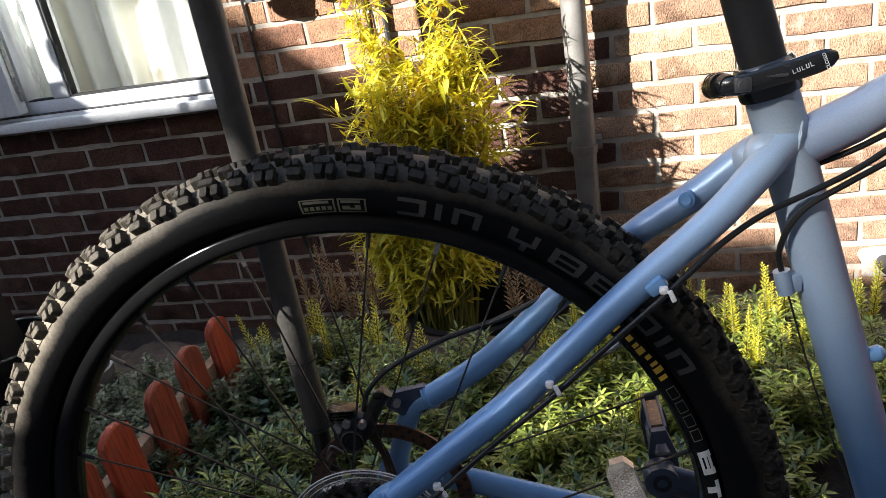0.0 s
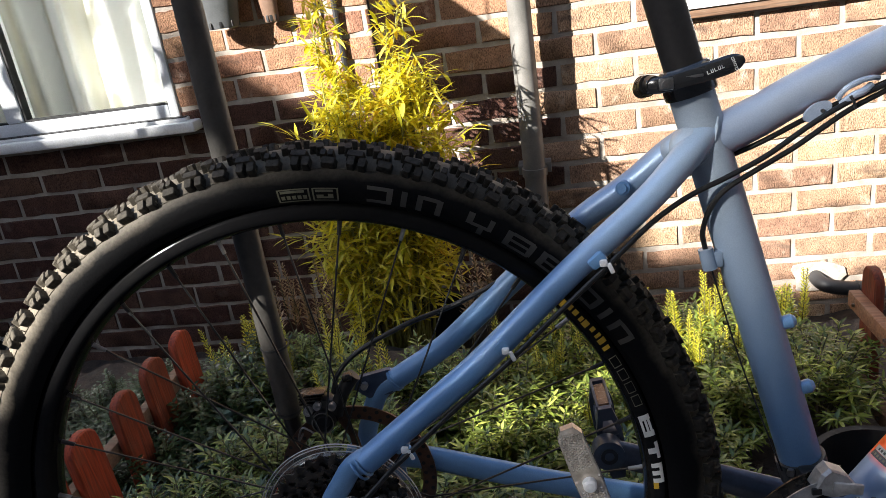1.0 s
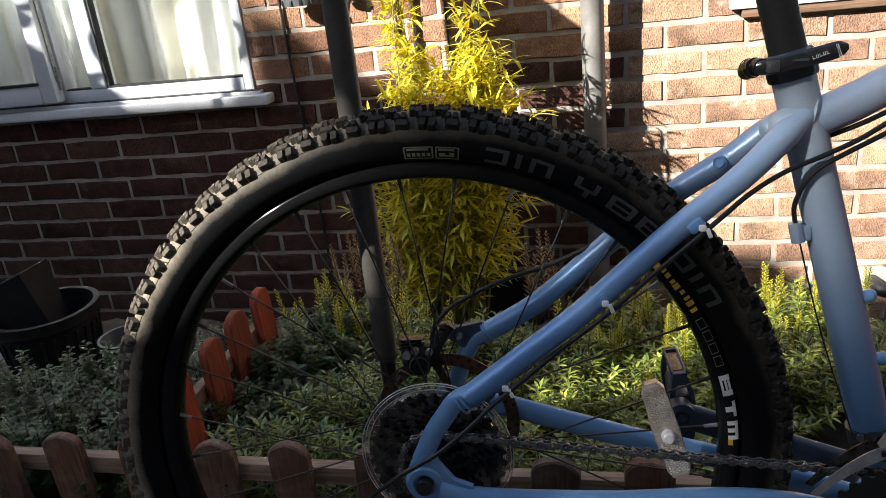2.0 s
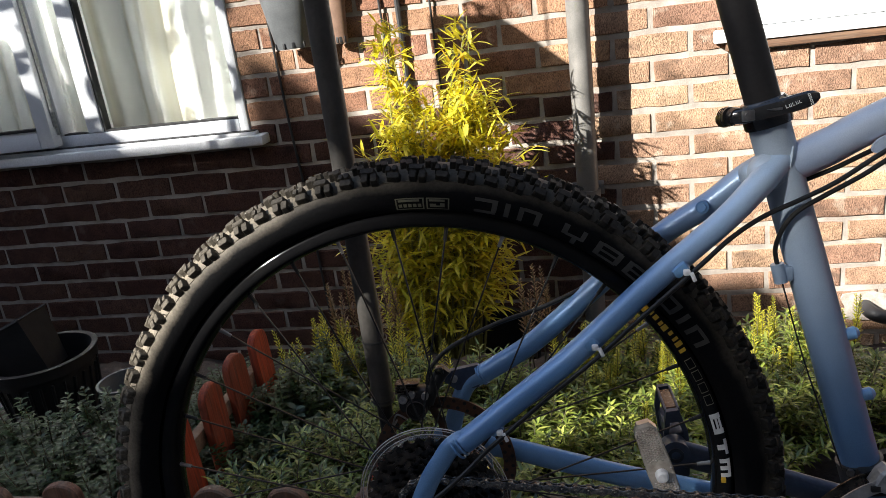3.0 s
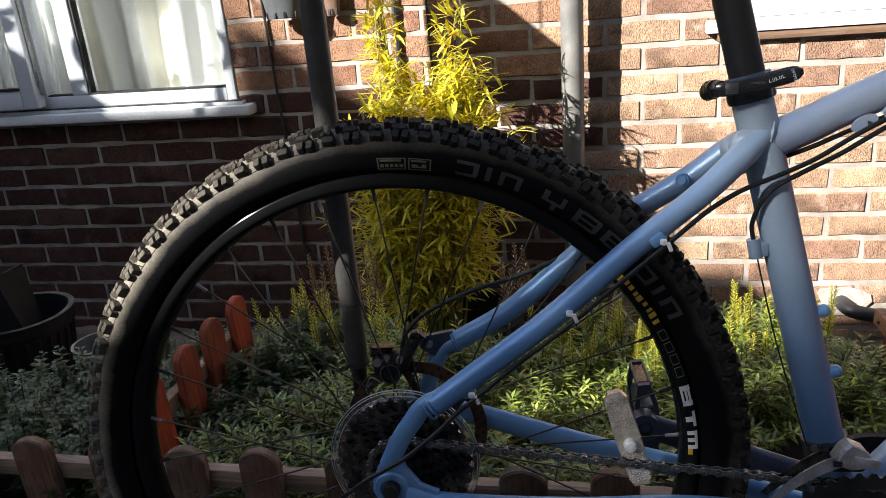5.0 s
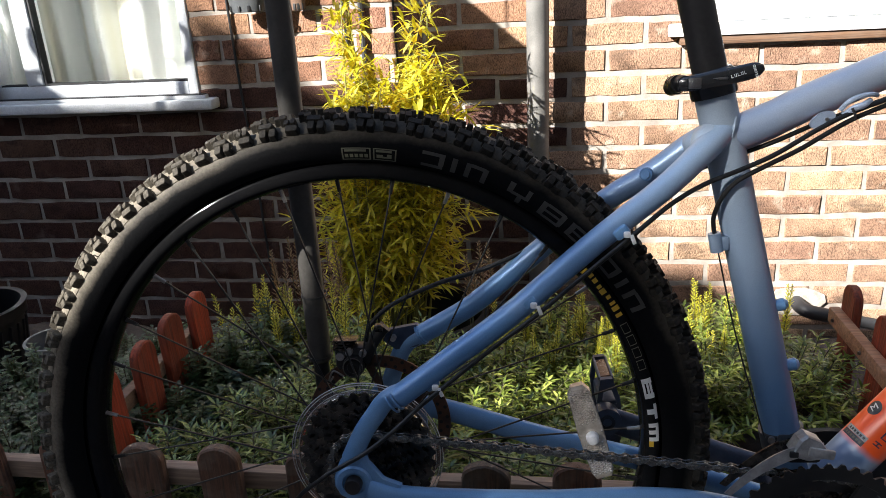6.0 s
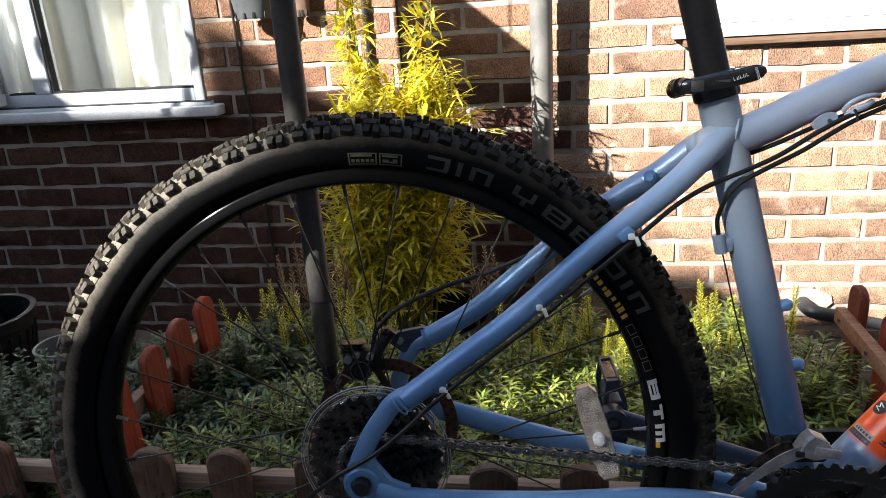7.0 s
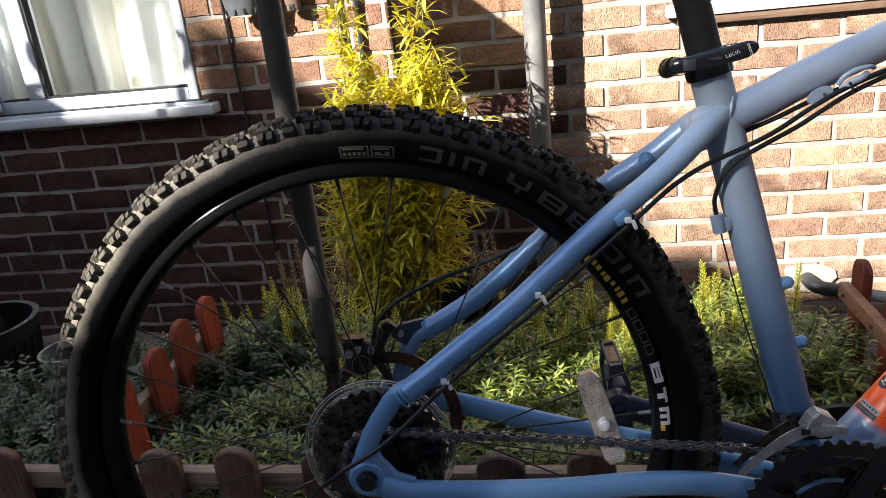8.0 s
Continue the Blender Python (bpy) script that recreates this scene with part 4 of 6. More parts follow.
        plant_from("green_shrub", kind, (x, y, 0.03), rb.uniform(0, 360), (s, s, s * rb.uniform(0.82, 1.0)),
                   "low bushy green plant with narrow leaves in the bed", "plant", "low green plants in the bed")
for x, y, s in ((-0.40, -0.62, 1.0), (-0.36, -0.42, 0.95), (-0.44, -0.85, 0.85), (-0.62, -0.62, 0.95), (-0.70, -0.85, 1.0), (-0.66, -1.05, 0.95), (-0.90, -0.72, 1.0), (-0.92, -0.98, 1.05),
                (-1.12, -0.80, 1.05), (-1.16, -1.05, 1.05), (-1.36, -0.90, 1.0), (-0.80, -0.50, 0.8), (-0.62, -0.42, 0.8), (-1.10, -1.36, 0.72), (-0.86, -1.38, 0.6)):
    plant_from("sage_shrub", SAGES[rb.randrange(3)], (x, y, 0.02), rb.uniform(0, 360), (s, s, s * 0.92), "grey-green sage-like shrub with soft oval leaves", "plant", "grey-green shrubs")

for x, y, s in ((-0.37, -0.60, 0.80), (-0.33, -0.47, 0.78), (-0.36, -0.74, 0.66)):
    plant_from("woolly_shrub", WOOLLY[rb.randrange(2)], (x, y, 0.02), rb.uniform(0, 360), (s, s, s), "pale woolly-leaved shrub beside the red pickets", "plant", "woolly shrubs")


def spire_clump(name, seed, n, radius, h0, h1, material, label):
    """Upright stems set all round with short needle leaves, like bottle brushes."""
    rnd = random.Random(seed)
    v, f, gs = [], [], Geo()
    for _ in range(n):
        a, q = rnd.uniform(0, 6.28), math.sqrt(rnd.random())
        foot = Vector((radius * q * math.cos(a), radius * q * math.sin(a), 0.02))
        h = rnd.uniform(h0, h1)
        tip = foot + Vector((rnd.uniform(-.04, .04), rnd.uniform(-.04, .04), h))
        gs.tube([foot, (foot + tip) / 2 + Vector((rnd.uniform(-.01, .01), 0, 0)), tip], [0.0022, 0.0018, 0.001], 5, False)
        m = int(h * 220)
        for k in range(m):
            s = 0.45 + 0.55 * k / m
            p = foot.lerp(tip, s)
            b = k * 2.4
            ln = 0.026 * (1.15 - 0.75 * max(0, s - 0.55) / 0.45)
            leaf_blades(rnd, p, Vector((math.cos(b), math.sin(b), 0.55 + rnd.uniform(-.2, .2))), ln * rnd.uniform(0.8, 1.2), 0.0062, -0.15, v, f)
    sm = gs.mesh(name + "_stems")
    sm.materials.append(STEM)
    return raw_mesh(name + "_leaves", v, f, material), sm


SP = [spire_clump("spire_plant", 51 + k, 7, 0.085, 0.24, 0.39, SPIRE, "") for k in range(3)]
SD = spire_clump("dry_spire_plant", 61, 6, 0.06, 0.24, 0.38, DRYSPIRE, "")
for i, (x, y, s) in enumerate(((-0.42, -0.36, 0.85), (-0.36, -0.30, 0.85), (-0.30, -0.38, 0.81), (-0.12, -0.30, 0.85), (0.02, -0.46, 0.80), (0.40, -0.36, 0.73), (0.56, -0.34, 0.69), (0.64, -0.24, 0.73), (0.70, -0.40, 0.69), (0.78, -0.26, 0.77), (0.86, -0.40, 0.69),
                              (0.93, -0.28, 0.77), (1.02, -0.22, 0.73), (1.00, -0.42, 0.69), (1.10, -0.32, 0.73), (1.20, -0.20, 0.73), (0.48, -0.48, 0.65), (0.72, -0.46, 0.73), (-0.05, -0.62, 0.75), (0.62, -0.62, 0.61))):
    plant_from("spire_plant", SP[i % 3], (x, y, 0.03), i * 70, (s, s, s), "upright yellow-green plant with bottle-brush stems", "plant", "yellow-green spires")
for x, y in ((-0.22, -0.12), (-0.36, -0.10), (0.30, -0.14)):
    plant_from("dry_spire_plant", SD, (x, y, 0.03), 30, (1, 1, 1), "dry pinkish brown flower spikes", "plant", "dry flower spikes")
plant_from("seedling", shrub_meshes("seedling", 71, 7, 0.05, 0.10, 9, 0.034, 0.019, SUNLIT_AND_SEEDLING, 0.7, 0.3), (1.150, -0.92, 0.14), 0, (0.7, 0.7, 0.7), "small bright green seedlings in the black pot", "plant", "seedlings")


def bamboo():
    rnd = random.Random(8)
    b = thing("bamboo", Matrix.Translation((0.080, -0.34, 0.10)) @ Matrix.Scale(0.952, 4), "dense yellow-green bamboo in a black pot against the wall", "plant")
    gs, v, f = Geo(), [], []
    culms = []
    for i in range(62):
        a, q = rnd.uniform(0, 6.28), math.sqrt(rnd.random())
        foot = Vector((-0.035 + 0.10 * q * math.cos(a), 0.07 * q * math.sin(a), 0.0))
        if i < 22:                                   # low canes that arch out to both sides
            h = rnd.uniform(0.50, 0.72)
            tip = Vector((-0.06 + 0.21 * rnd.uniform(-1, 1), foot.y + rnd.uniform(-0.07, 0.05), h))
        elif i < 52:                                 # the middle of the clump, wider to the east
            h = rnd.uniform(0.74, 0.97)
            tip = Vector((0.05 + 0.15 * rnd.uniform(-1, 1), foot.y + rnd.uniform(-0.05, 0.05), h))
        else:                                        # two slim plumes
            h = rnd.uniform(1.00, 1.20) - (0.05 if i % 2 else 0.0)
            tip = Vector(((0.11 if i % 2 else -0.095) + rnd.uniform(-0.022, 0.022), foot.y + rnd.uniform(-0.04, 0.04), h))
        bend = Vector((foot.x * 0.9 + rnd.uniform(-.03, .03), rnd.uniform(-.04, .02), 0))
        mid = (foot + tip) / 2 + bend
        pts = [foot.lerp(mid, t) .lerp(mid.lerp(tip, t), t) for t in (0, .2, .4, .6, .8, 1)]
        gs.tube(pts, [0.0038, 0.0036, 0.0032, 0.0026, 0.002, 0.001], 6, False)
        culms.append((foot, mid, tip, h))
    for foot, mid, tip, h in culms:
        nodes = int(h * (26 if h > 0.97 else 31))
        for k in range(nodes):
            s = 0.36 + 0.64 * k / nodes + rnd.uniform(-.01, .01)
            p = foot.lerp(mid, s).lerp(mid.lerp(tip, s), s)
            a = rnd.uniform(0, 6.28)
            wide = 0.115 * (1.0 if s < 0.75 else 1.75 - s) * (0.50 if h > 0.97 else 1.0)
            q = p + Vector((math.cos(a), math.sin(a) * 0.75, rnd.uniform(-0.15, 0.5))) * wide * rnd.uniform(0.3, 1.0)
            gs.tube([p, (p + q) / 2 + Vector((0, 0, 0.008)), q], [0.0012, 0.001, 0.0006], 4, False)
            for j in range(rnd.randint(5, 8)):
                c = rnd.uniform(0, 6.28)
                d = (q - p).normalized() * 0.7 + Vector((math.cos(c), math.sin(c), rnd.uniform(-0.8, 0.9)))
                leaf_blades(rnd, q if j < 4 else (p + q) / 2, d, rnd.uniform(0.036, 0.082), rnd.uniform(0.0068, 0.0125), rnd.uniform(-0.2, 0.45), v, f)
    # a few long shoots that stick out sideways
    for x, y, z, dx, dz in ((0.10, -0.03, 0.62, 0.17, 0.16), (0.08, -0.02, 0.60, 0.20, 0.06), (-0.14, 0.0, 0.70, -0.13, 0.13), (-0.12, -0.02, 0.46, -0.20, 0.05), (0.12, -0.05, 0.55, 0.16, -0.02)):
        p, q = Vector((x, y, z)), Vector((x + dx, y - 0.03, z + dz))
        gs.tube([p, (p + q) / 2 + Vector((0, 0, 0.02)), q], [0.002, 0.0015, 0.0007], 5, False)
        for k in range(11):
            w = p.lerp(q, 0.3 + 0.7 * k / 10)
            leaf_blades(rnd, w, (q - p).normalized() + Vector((rnd.uniform(-.7, .7), rnd.uniform(-.6, .6), rnd.uniform(-.8, .6))), rnd.uniform(0.045, 0.085), 0.010, 0.2, v, f)
    tagged(part("foliage", raw_mesh("bamboo_leaf", v, f, BAMBOO), None, b), "bright yellow bamboo leaves", kind="stuff")
    tagged(part("culm", gs, CULM, b), "thin green-yellow canes", kind="stuff")


bamboo()
# unseen leaves added on the board, for the leaf shadows on the wall
BL = shrub_meshes("board_climber", 91, 5, 0.10, 0.16, 8, 0.042, 0.014, GREEN, 0.6, 0.3)
for nm, me in zip(("foliage", "stalk"), BL):
    ob = new(nm, me)
    ob.parent = BOARD
    ob.location = (0.02, 0, 0.29)
    tagged(ob, "trailing leaves", kind="stuff")


# Unseen trees added to break up the sun on the bicycle and the window.
def dapple_tree(x, y, z, rx, rz, clumps, seed):
    rnd = random.Random(seed)
    tr = thing("tree", (x, y, 0.0), "unseen tall leafy tree added to break up the sun", "tree", "trees behind the houses")
    g = Geo()
    g.tube([(0, 0, 0), (0.05, 0, z * 0.35), (-0.05, 0.05, z * 0.7), (0.0, 0.0, z - 0.3)], [0.24, 0.19, 0.13, 0.05], 14)
    v, f = [], []
    for k in range(clumps):
        a, q = rnd.uniform(0, 6.28), rnd.random() ** 0.36
        tip = Vector((rx * q * math.cos(a), 0.0, z + rz * q * math.sin(a))) + sun_dir * rnd.uniform(-1.2, 1.2)
        if k % 5 == 0:
            base = Vector((0, 0, min(z - 0.7, tip.z - 0.8)))
            g.tube([base, (base + tip) / 2 + Vector((0, 0, 0.12)), tip], [0.045, 0.03, 0.012], 6)
        for j in range(20):
            p = tip + Vector((rnd.gauss(0, 0.10), rnd.gauss(0, 0.04), rnd.gauss(0, 0.10)))
            leaf_blades(rnd, p, Vector((rnd.uniform(-1, 1), rnd.uniform(-1, 1), rnd.uniform(-1, 0.4))), rnd.uniform(0.08, 0.12), rnd.uniform(0.05, 0.07), 0.2, v, f)
    part("trunk", g, STEM, tr, "brown trunk and limbs")
    tagged(part("crown", raw_mesh("tree_leaf", v, f, GREEN), None, tr), "green leafy crown with gaps", kind="stuff")


dapple_tree(-11.25, -14.0, 11.5, 1.66, 1.9, 330, 12)
dapple_tree(-25.70, -22.0, 20.20, 1.50, 1.15, 40, 5)

# ---- bicycle: x forward, y away from the path, z up, from the rear axle ----
YAW, LEAN = radians(3.811), radians(6.653)
_n = Vector((-math.sin(YAW), math.cos(YAW), 0))
_u = Vector((math.cos(YAW), math.sin(YAW), 0))
_v = Vector((0, 0, 1)) * math.cos(LEAN) + _n * math.sin(LEAN)
_w = _n * math.cos(LEAN) - Vector((0, 0, 1)) * math.sin(LEAN)
BIKE_M = Matrix(((_u.x, _w.x, _v.x, 0.3323), (_u.y, _w.y, _v.y, -1.6894), (_u.z, _w.z, _v.z, 0.7504), (0, 0, 0, 1)))
bike = thing("mountain_bike", BIKE_M, "blue and orange hardtail mountain bike held up in a repair stand", "bicycle")
BB = Vector((0.443, 0, -0.080))


def polar(a, r, y=0.0):
    return Vector((r * math.cos(radians(a)), y, r * math.sin(radians(a))))


def tyre():
    prof = []
    for k in range(25):
        a = radians(-128 + 256 * k / 24)
        prof.append((0.3205 + 0.0265 * math.cos(a), 0.0285 * math.sin(a)))
    prof = [(0.302, -0.0165)] + prof[1:-1] + [(0.302, 0.0165)]
    t = part("tyre", Geo().lathe(prof, 160, "y"), RUBBER, bike, "worn black knobbly tyre with dusty sidewalls")
    g, rnd = Geo(), random.Random(4)
    n = 92
    for k in range(n):
        a0 = 360 / n * k

        def knob(a, yc, rr, la, ly, hgt, skew=0.0, tip=0.0, sipe=False):
            """A block on the tread: la along, ly across, leaning outward by tip degrees; some are split by a sipe."""
            m = Matrix.Rotation(-radians(a), 4, "Y") @ Matrix.Translation((rr, yc, 0)) @ Matrix.Rotation(radians(tip), 4, "Z") @ Matrix.Rotation(radians(skew), 4, "X")
            for z0, z1 in (((-0.5, -0.07), (0.07, 0.5)) if sipe else ((-0.5, 0.5),)):
                c, h = (z0 + z1) / 2 * la, (z1 - z0) / 2 * la
                hg = hgt * rnd.uniform(0.86, 1.06)
                ring = [(-1, -0.72), (-0.80, -1), (0.80, -1), (1, -0.72), (1, 0.72), (0.80, 1), (-0.80, 1), (-1, 0.72)]
                vs = [(x, y * ly / 2 * f, c + z * h * f) for x, f in ((-0.004, 1.14), (hg * 0.88, 0.92), (hg, 0.84)) for y, z in ring]
                g.add([m @ Vector(p) for p in vs], [tuple(range(16, 24))] + [(r * 8 + k, r * 8 + (k + 1) % 8, r * 8 + 8 + (k + 1) % 8, r * 8 + 8 + k) for r in range(2) for k in range(8)])
        for sgn in (-1, 1):
            big = k % 2 == 0
            wl = 0.0160 if big else 0.0124
            knob(a0, sgn * 0.0243, 0.3358, wl, 0.0098 if big else 0.0074, 0.0062, 6 * sgn, 50 * sgn, big)
            knob(a0 + 0.25, sgn * 0.0200, 0.3400, wl * 0.92, 0.0070, 0.0074, 6 * sgn, 38 * sgn, not big)
            knob(a0 + 1.5, sgn * 0.0135, 0.3445, 0.0066, 0.0096, 0.0064, -10 * sgn, 24 * sgn)
            knob(a0 + 2.5, sgn * 0.0122, 0.3452, 0.0060, 0.0082, 0.0060, -10 * sgn, 20 * sgn)
        if k % 2 == 0:
            knob(a0 + 0.4, -0.004, 0.3475, 0.0125, 0.0072, 0.0056, 8, -4, True)
            knob(a0 + 2.2, 0.005, 0.3475, 0.0125, 0.0072, 0.0056, -8, 4, True)
    tagged(part("tread", g, KNOBR, t, smooth=False), "square siped rubber knobs", kind="stuff")
    # moulding whiskers on the sidewall
    g = Geo()
    for k in range(70):
        m = polar(360 / 70 * k, 0.3325, -0.0255)
        g.tube([m, m + Vector((0.0, -0.002, 0)) + m.normalized() * 0.004], 0.0006, 4)
    g.lathe([(0.3318, -0.02560), (0.3322, -0.02630), (0.3326, -0.02560)], 160, "y")
    tagged(part("mould_line", g, RUBBER, t), "fine mould line with rubber whiskers", kind="stuff")
    return t


TYRE = tyre()


def side_r(y_off, r):
    """How far out the tyre's near sidewall stands at a radius."""
    c = max(-1.0, min(1.0, (r - 0.3205) / 0.0265))
    return -(0.0285 * math.sqrt(max(0.0, 1 - c * c))) + y_off


def arc_patch(g, a0, a1, r0, r1, on_tyre=True, y=-0.0, th=0.0006):
    """A thin curved patch that follows the wheel; corners given by angle and radius."""
    n = max(2, int(abs(a1 - a0) / 1.2) + 1)
    vs = []
    for i in range(n + 1):
        a = a0 + (a1 - a0) * i / n
        for j in range(3):
            r = r0 + (r1 - r0) * j / 2
            yy = side_r(-th, r) if on_tyre else y
            vs.append(polar(a, r, yy))
    g.add(vs, [(i * 3 + j, i * 3 + j + 1, (i + 1) * 3 + j + 1, (i + 1) * 3 + j) for i in range(n) for j in range(2)])


def tyre_marks():
    g = Geo()
    for a0, a1 in ((90.2, 85.2), (84.8, 80.8)):      # two framed badges
        arc_patch(g, a0, a1, 0.3155, 0.3165)
        arc_patch(g, a0, a1, 0.3050, 0.3058)
        arc_patch(g, a0, a0 - 0.25, 0.3055, 0.3160)
        arc_patch(g, a1 + 0.25, a1, 0.3055, 0.3160)
        arc_patch(g, a0 - 0.5, a1 + 0.8, 0.3128, 0.3150)
    for k in range(5):
        arc_patch(g, 89.7 - k * 0.85, 89.1 - k * 0.85, 0.3072, 0.3105)
    arc_patch(g, 84.2, 81.6, 0.3072, 0.3088)
    arc_patch(g, 82.4, 81.6, 0.3085, 0.3112)
    arc_patch(g, 84.2, 83.1, 0.3085, 0.3105)
    part("badge", g, PALEDECAL, TYRE, "pale printed badges")
    g = Geo()

    def stroke(a0, a1, lo=0.307, hi=0.324):
        arc_patch(g, a0, a1, 0.3065 + (lo - 0.307) * 0.8, 0.3065 + (hi - 0.307) * 0.8)
    # blocky strokes of the maker's lettering, as plain bars
    for a in (76.5, 40.5):
        stroke(a, a - 3.8, 0.3205, 0.3245)
        stroke(a - 3.0, a - 3.9, 0.310, 0.3245)
        stroke(a, a - 3.8, 0.3065, 0.3100)
        stroke(a - 5.2, a - 6.1)
        stroke(a - 7.6, a - 8.5)
        stroke(a - 8.5, a - 11.0, 0.3205, 0.3245)
        stroke(a - 10.6, a - 11.5)
    stroke(61.0, 60.0, 0.312, 0.3245)
    stroke(60.2, 57.2, 0.3115, 0.3150)
    stroke(57.6, 56.8, 0.312, 0.3245)
    stroke(58.9, 58.0, 0.304, 0.3125)
    for a in (54.6, 48.5):
        stroke(a, a - 1.0)
        stroke(a - 1.0, a - 4.6, 0.3210, 0.3245)
        stroke(a - 1.0, a - 4.6, 0.3140, 0.3168)
        stroke(a - 1.0, a - 4.6, 0.3065, 0.3095)
        stroke(a - 4.0, a - 4.9, 0.308, 0.3235)
    part("lettering_bar", g, GREYDECAL, TYRE, "grey moulded bars of lettering")


tyre_marks()


def rim_y(r):
    """Half the width of the rim's rounded section at a radius."""
    return 0.0178 * (1 - min(1.0, abs(r - 0.2937) / 0.0102) ** 3) ** 0.5


def wheel():
    half = [(0.3040, 0.0150), (0.3040, 0.0166)] + [(0.2937 + 0.0102 * math.cos(t), rim_y(0.2937 + 0.0102 * math.cos(t))) for t in [math.pi * k / 14 for k in range(1, 14)]] + [(0.2835, 0.004)]
    prof = [(r, -y) for r, y in half] + [(r, y) for r, y in reversed(half)]
    rim = part("rim", Geo().lathe(prof, 160, "y", closed=True), RIMB, bike, "glossy black alloy rim")
    for i in range(32):                               # spokes cross three others on the way to the hub
        a = 2.8 + 11.25 * i
        side = -1 if i % 2 else 1
        lead = 1 if (i // 2) % 2 else -1
        hubp = polar(a + lead * 62, 0.0235, side * (0.020 if side < 0 else 0.030))
        rimp = polar(a, 0.2838, side * 0.003)
        d = (hubp - rimp).normalized()
        part("spoke", Geo().tube([rimp + d * 0.010, hubp], 0.00095, 6), BLACKM, rim)
        part("nipple", Geo().tube([rimp - d * 0.001, rimp + d * 0.003, rimp + d * 0.013], [0.0026, 0.0021, 0.0019], 8), STEEL if i % 3 == 0 else BLACKM, rim)
    g = Geo()

    def rp(a0, a1, r0, r1):
        n, c = max(2, int(abs(a1 - a0) / 1.0) + 1), 6
        vs = []
        for k in range(n + 1):
            a = a0 + (a1 - a0) * k / n
            for r in [r0 + (r1 - r0) * i / (c - 1) for i in range(c)]:
                vs.append(polar(a, r, -rim_y(r) - 0.0004))
        g.add(vs, [(k * c + i, k * c + i + 1, (k + 1) * c + i + 1, (k + 1) * c + i) for k in range(n) for i in range(c - 1)])
    lo, hi = 0.2893, 0.2990
    for c in (1.6,):
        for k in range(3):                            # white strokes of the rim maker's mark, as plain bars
            rp(c + 0.2 + k * 1.5, c + 1.05 + k * 1.5, lo, hi)
        rp(c + 0.2, c + 3.85, hi - 0.0030, hi)
        rp(c + 5.0, c + 8.2, hi - 0.0030, hi)
        rp(c + 6.0, c + 7.1, lo, hi)
        for s in (9.4, 12.6):
            rp(c + s, c + s + 1.05, lo, hi)
        for r0 in (lo, (lo + hi) / 2 - 0.0011, hi - 0.0030):
            rp(c + 9.4, c + 13.1, r0, r0 + 0.0022)
    part("white_mark", g, WHITED, rim, "white printed bars")
    g = Geo()
    for k in range(4):
        a = 17.2 + k * 2.7
        rp(a, a + 2.1, 0.2905, 0.2909)
        rp(a, a + 2.1, 0.2973, 0.2977)
        rp(a, a + 0.15, 0.2905, 0.2977)
        rp(a + 1.95, a + 2.1, 0.2905, 0.2977)
    part("outline_mark", g, PALEDECAL, rim, "thin pale outlined marks")
    g = Geo()
    rb2 = random.Random(3)
    for k in range(12):
        a = 29.0 + k * 1.35
        rp(a, a + rb2.uniform(0.6, 1.2), 0.2892 + rb2.uniform(0, 0.004), 0.2990 - rb2.uniform(0, 0.003))
    part("yellow_mark", g, YELLOWD, rim, "yellow printed flashes")
    g = Geo()
    rp(0.6, 1.8, 0.2892, 0.2935)
    part("yellow_mark", g, YELLOWD, rim, "yellow printed flashes")
    # hub
    g = Geo()
    g.lathe([(0.0, -0.062), (0.008, -0.062), (0.010, -0.052), (0.014, -0.026), (0.014, -0.0235), (0.027, -0.0225), (0.027, -0.0185), (0.014, -0.017), (0.012, 0.0), (0.014, 0.026), (0.027, 0.028), (0.027, 0.032), (0.015, 0.034), (0.015, 0.055), (0.009, 0.062), (0.0, 0.062)], 36, "y")
    part("hub", g, BLACKM, bike, "black rear hub")
    # clear guard disc behind the sprockets
    g = Geo().lathe([(0.040, -0.0205), (0.0675, -0.0215), (0.0690, -0.0235), (0.0710, -0.0215), (0.0788, -0.0205), (0.0788, -0.0190), (0.040, -0.0190)], 72, "y", (-0.0015, 0, 0), closed=True)
    guard = part("spoke_guard", g, PIE, bike, "clear plastic spoke guard disc")
    frost = mat("frosted_plastic_edge", (0.50, 0.49, 0.47), (0.40, 0.39, 0.37), 0.25, scale=30, bumps=0.02)
    for r in (0.0788, 0.0762, 0.0718):               # moulded ridges that catch the light
        part("guard_ridge", Geo().lathe([(r - 0.0004, -0.0206), (r, -0.0216), (r + 0.0005, -0.0206)], 96, "y", (-0.0015, 0, 0), closed=True), frost, guard, "pale moulded edge")
    return rim


RIM = wheel()
# the wheel sits a little askew in the dropouts
TYRE.matrix_basis = RIM.matrix_basis = pose(-0.003, 0, 0, 0, 0, 1.2)


def gear(g, r, teeth, y, t, hole):
    """A toothed ring in the wheel's plane."""
    n = teeth * 4
    vs = []
    for yy in (y - t / 2, y + t / 2):
        for k in range(n):
            a = 360 / n * k
            rr = r + (0.0022 if k % 4 in (1, 2) else -0.0022)
            vs.append(polar(a, rr, yy))
        for k in range(n):
            vs.append(polar(360 / n * k, hole, yy))
    fs = []
    for k in range(n):
        j = (k + 1) % n
        fs += [(k, j, n + j, n + k), (2 * n + k, 3 * n + k, 3 * n + j, 2 * n + j), (k, 2 * n + k, 2 * n + j, j), (n + k, n + j, 3 * n + j, 3 * n + k)]
    g.add(vs, fs)


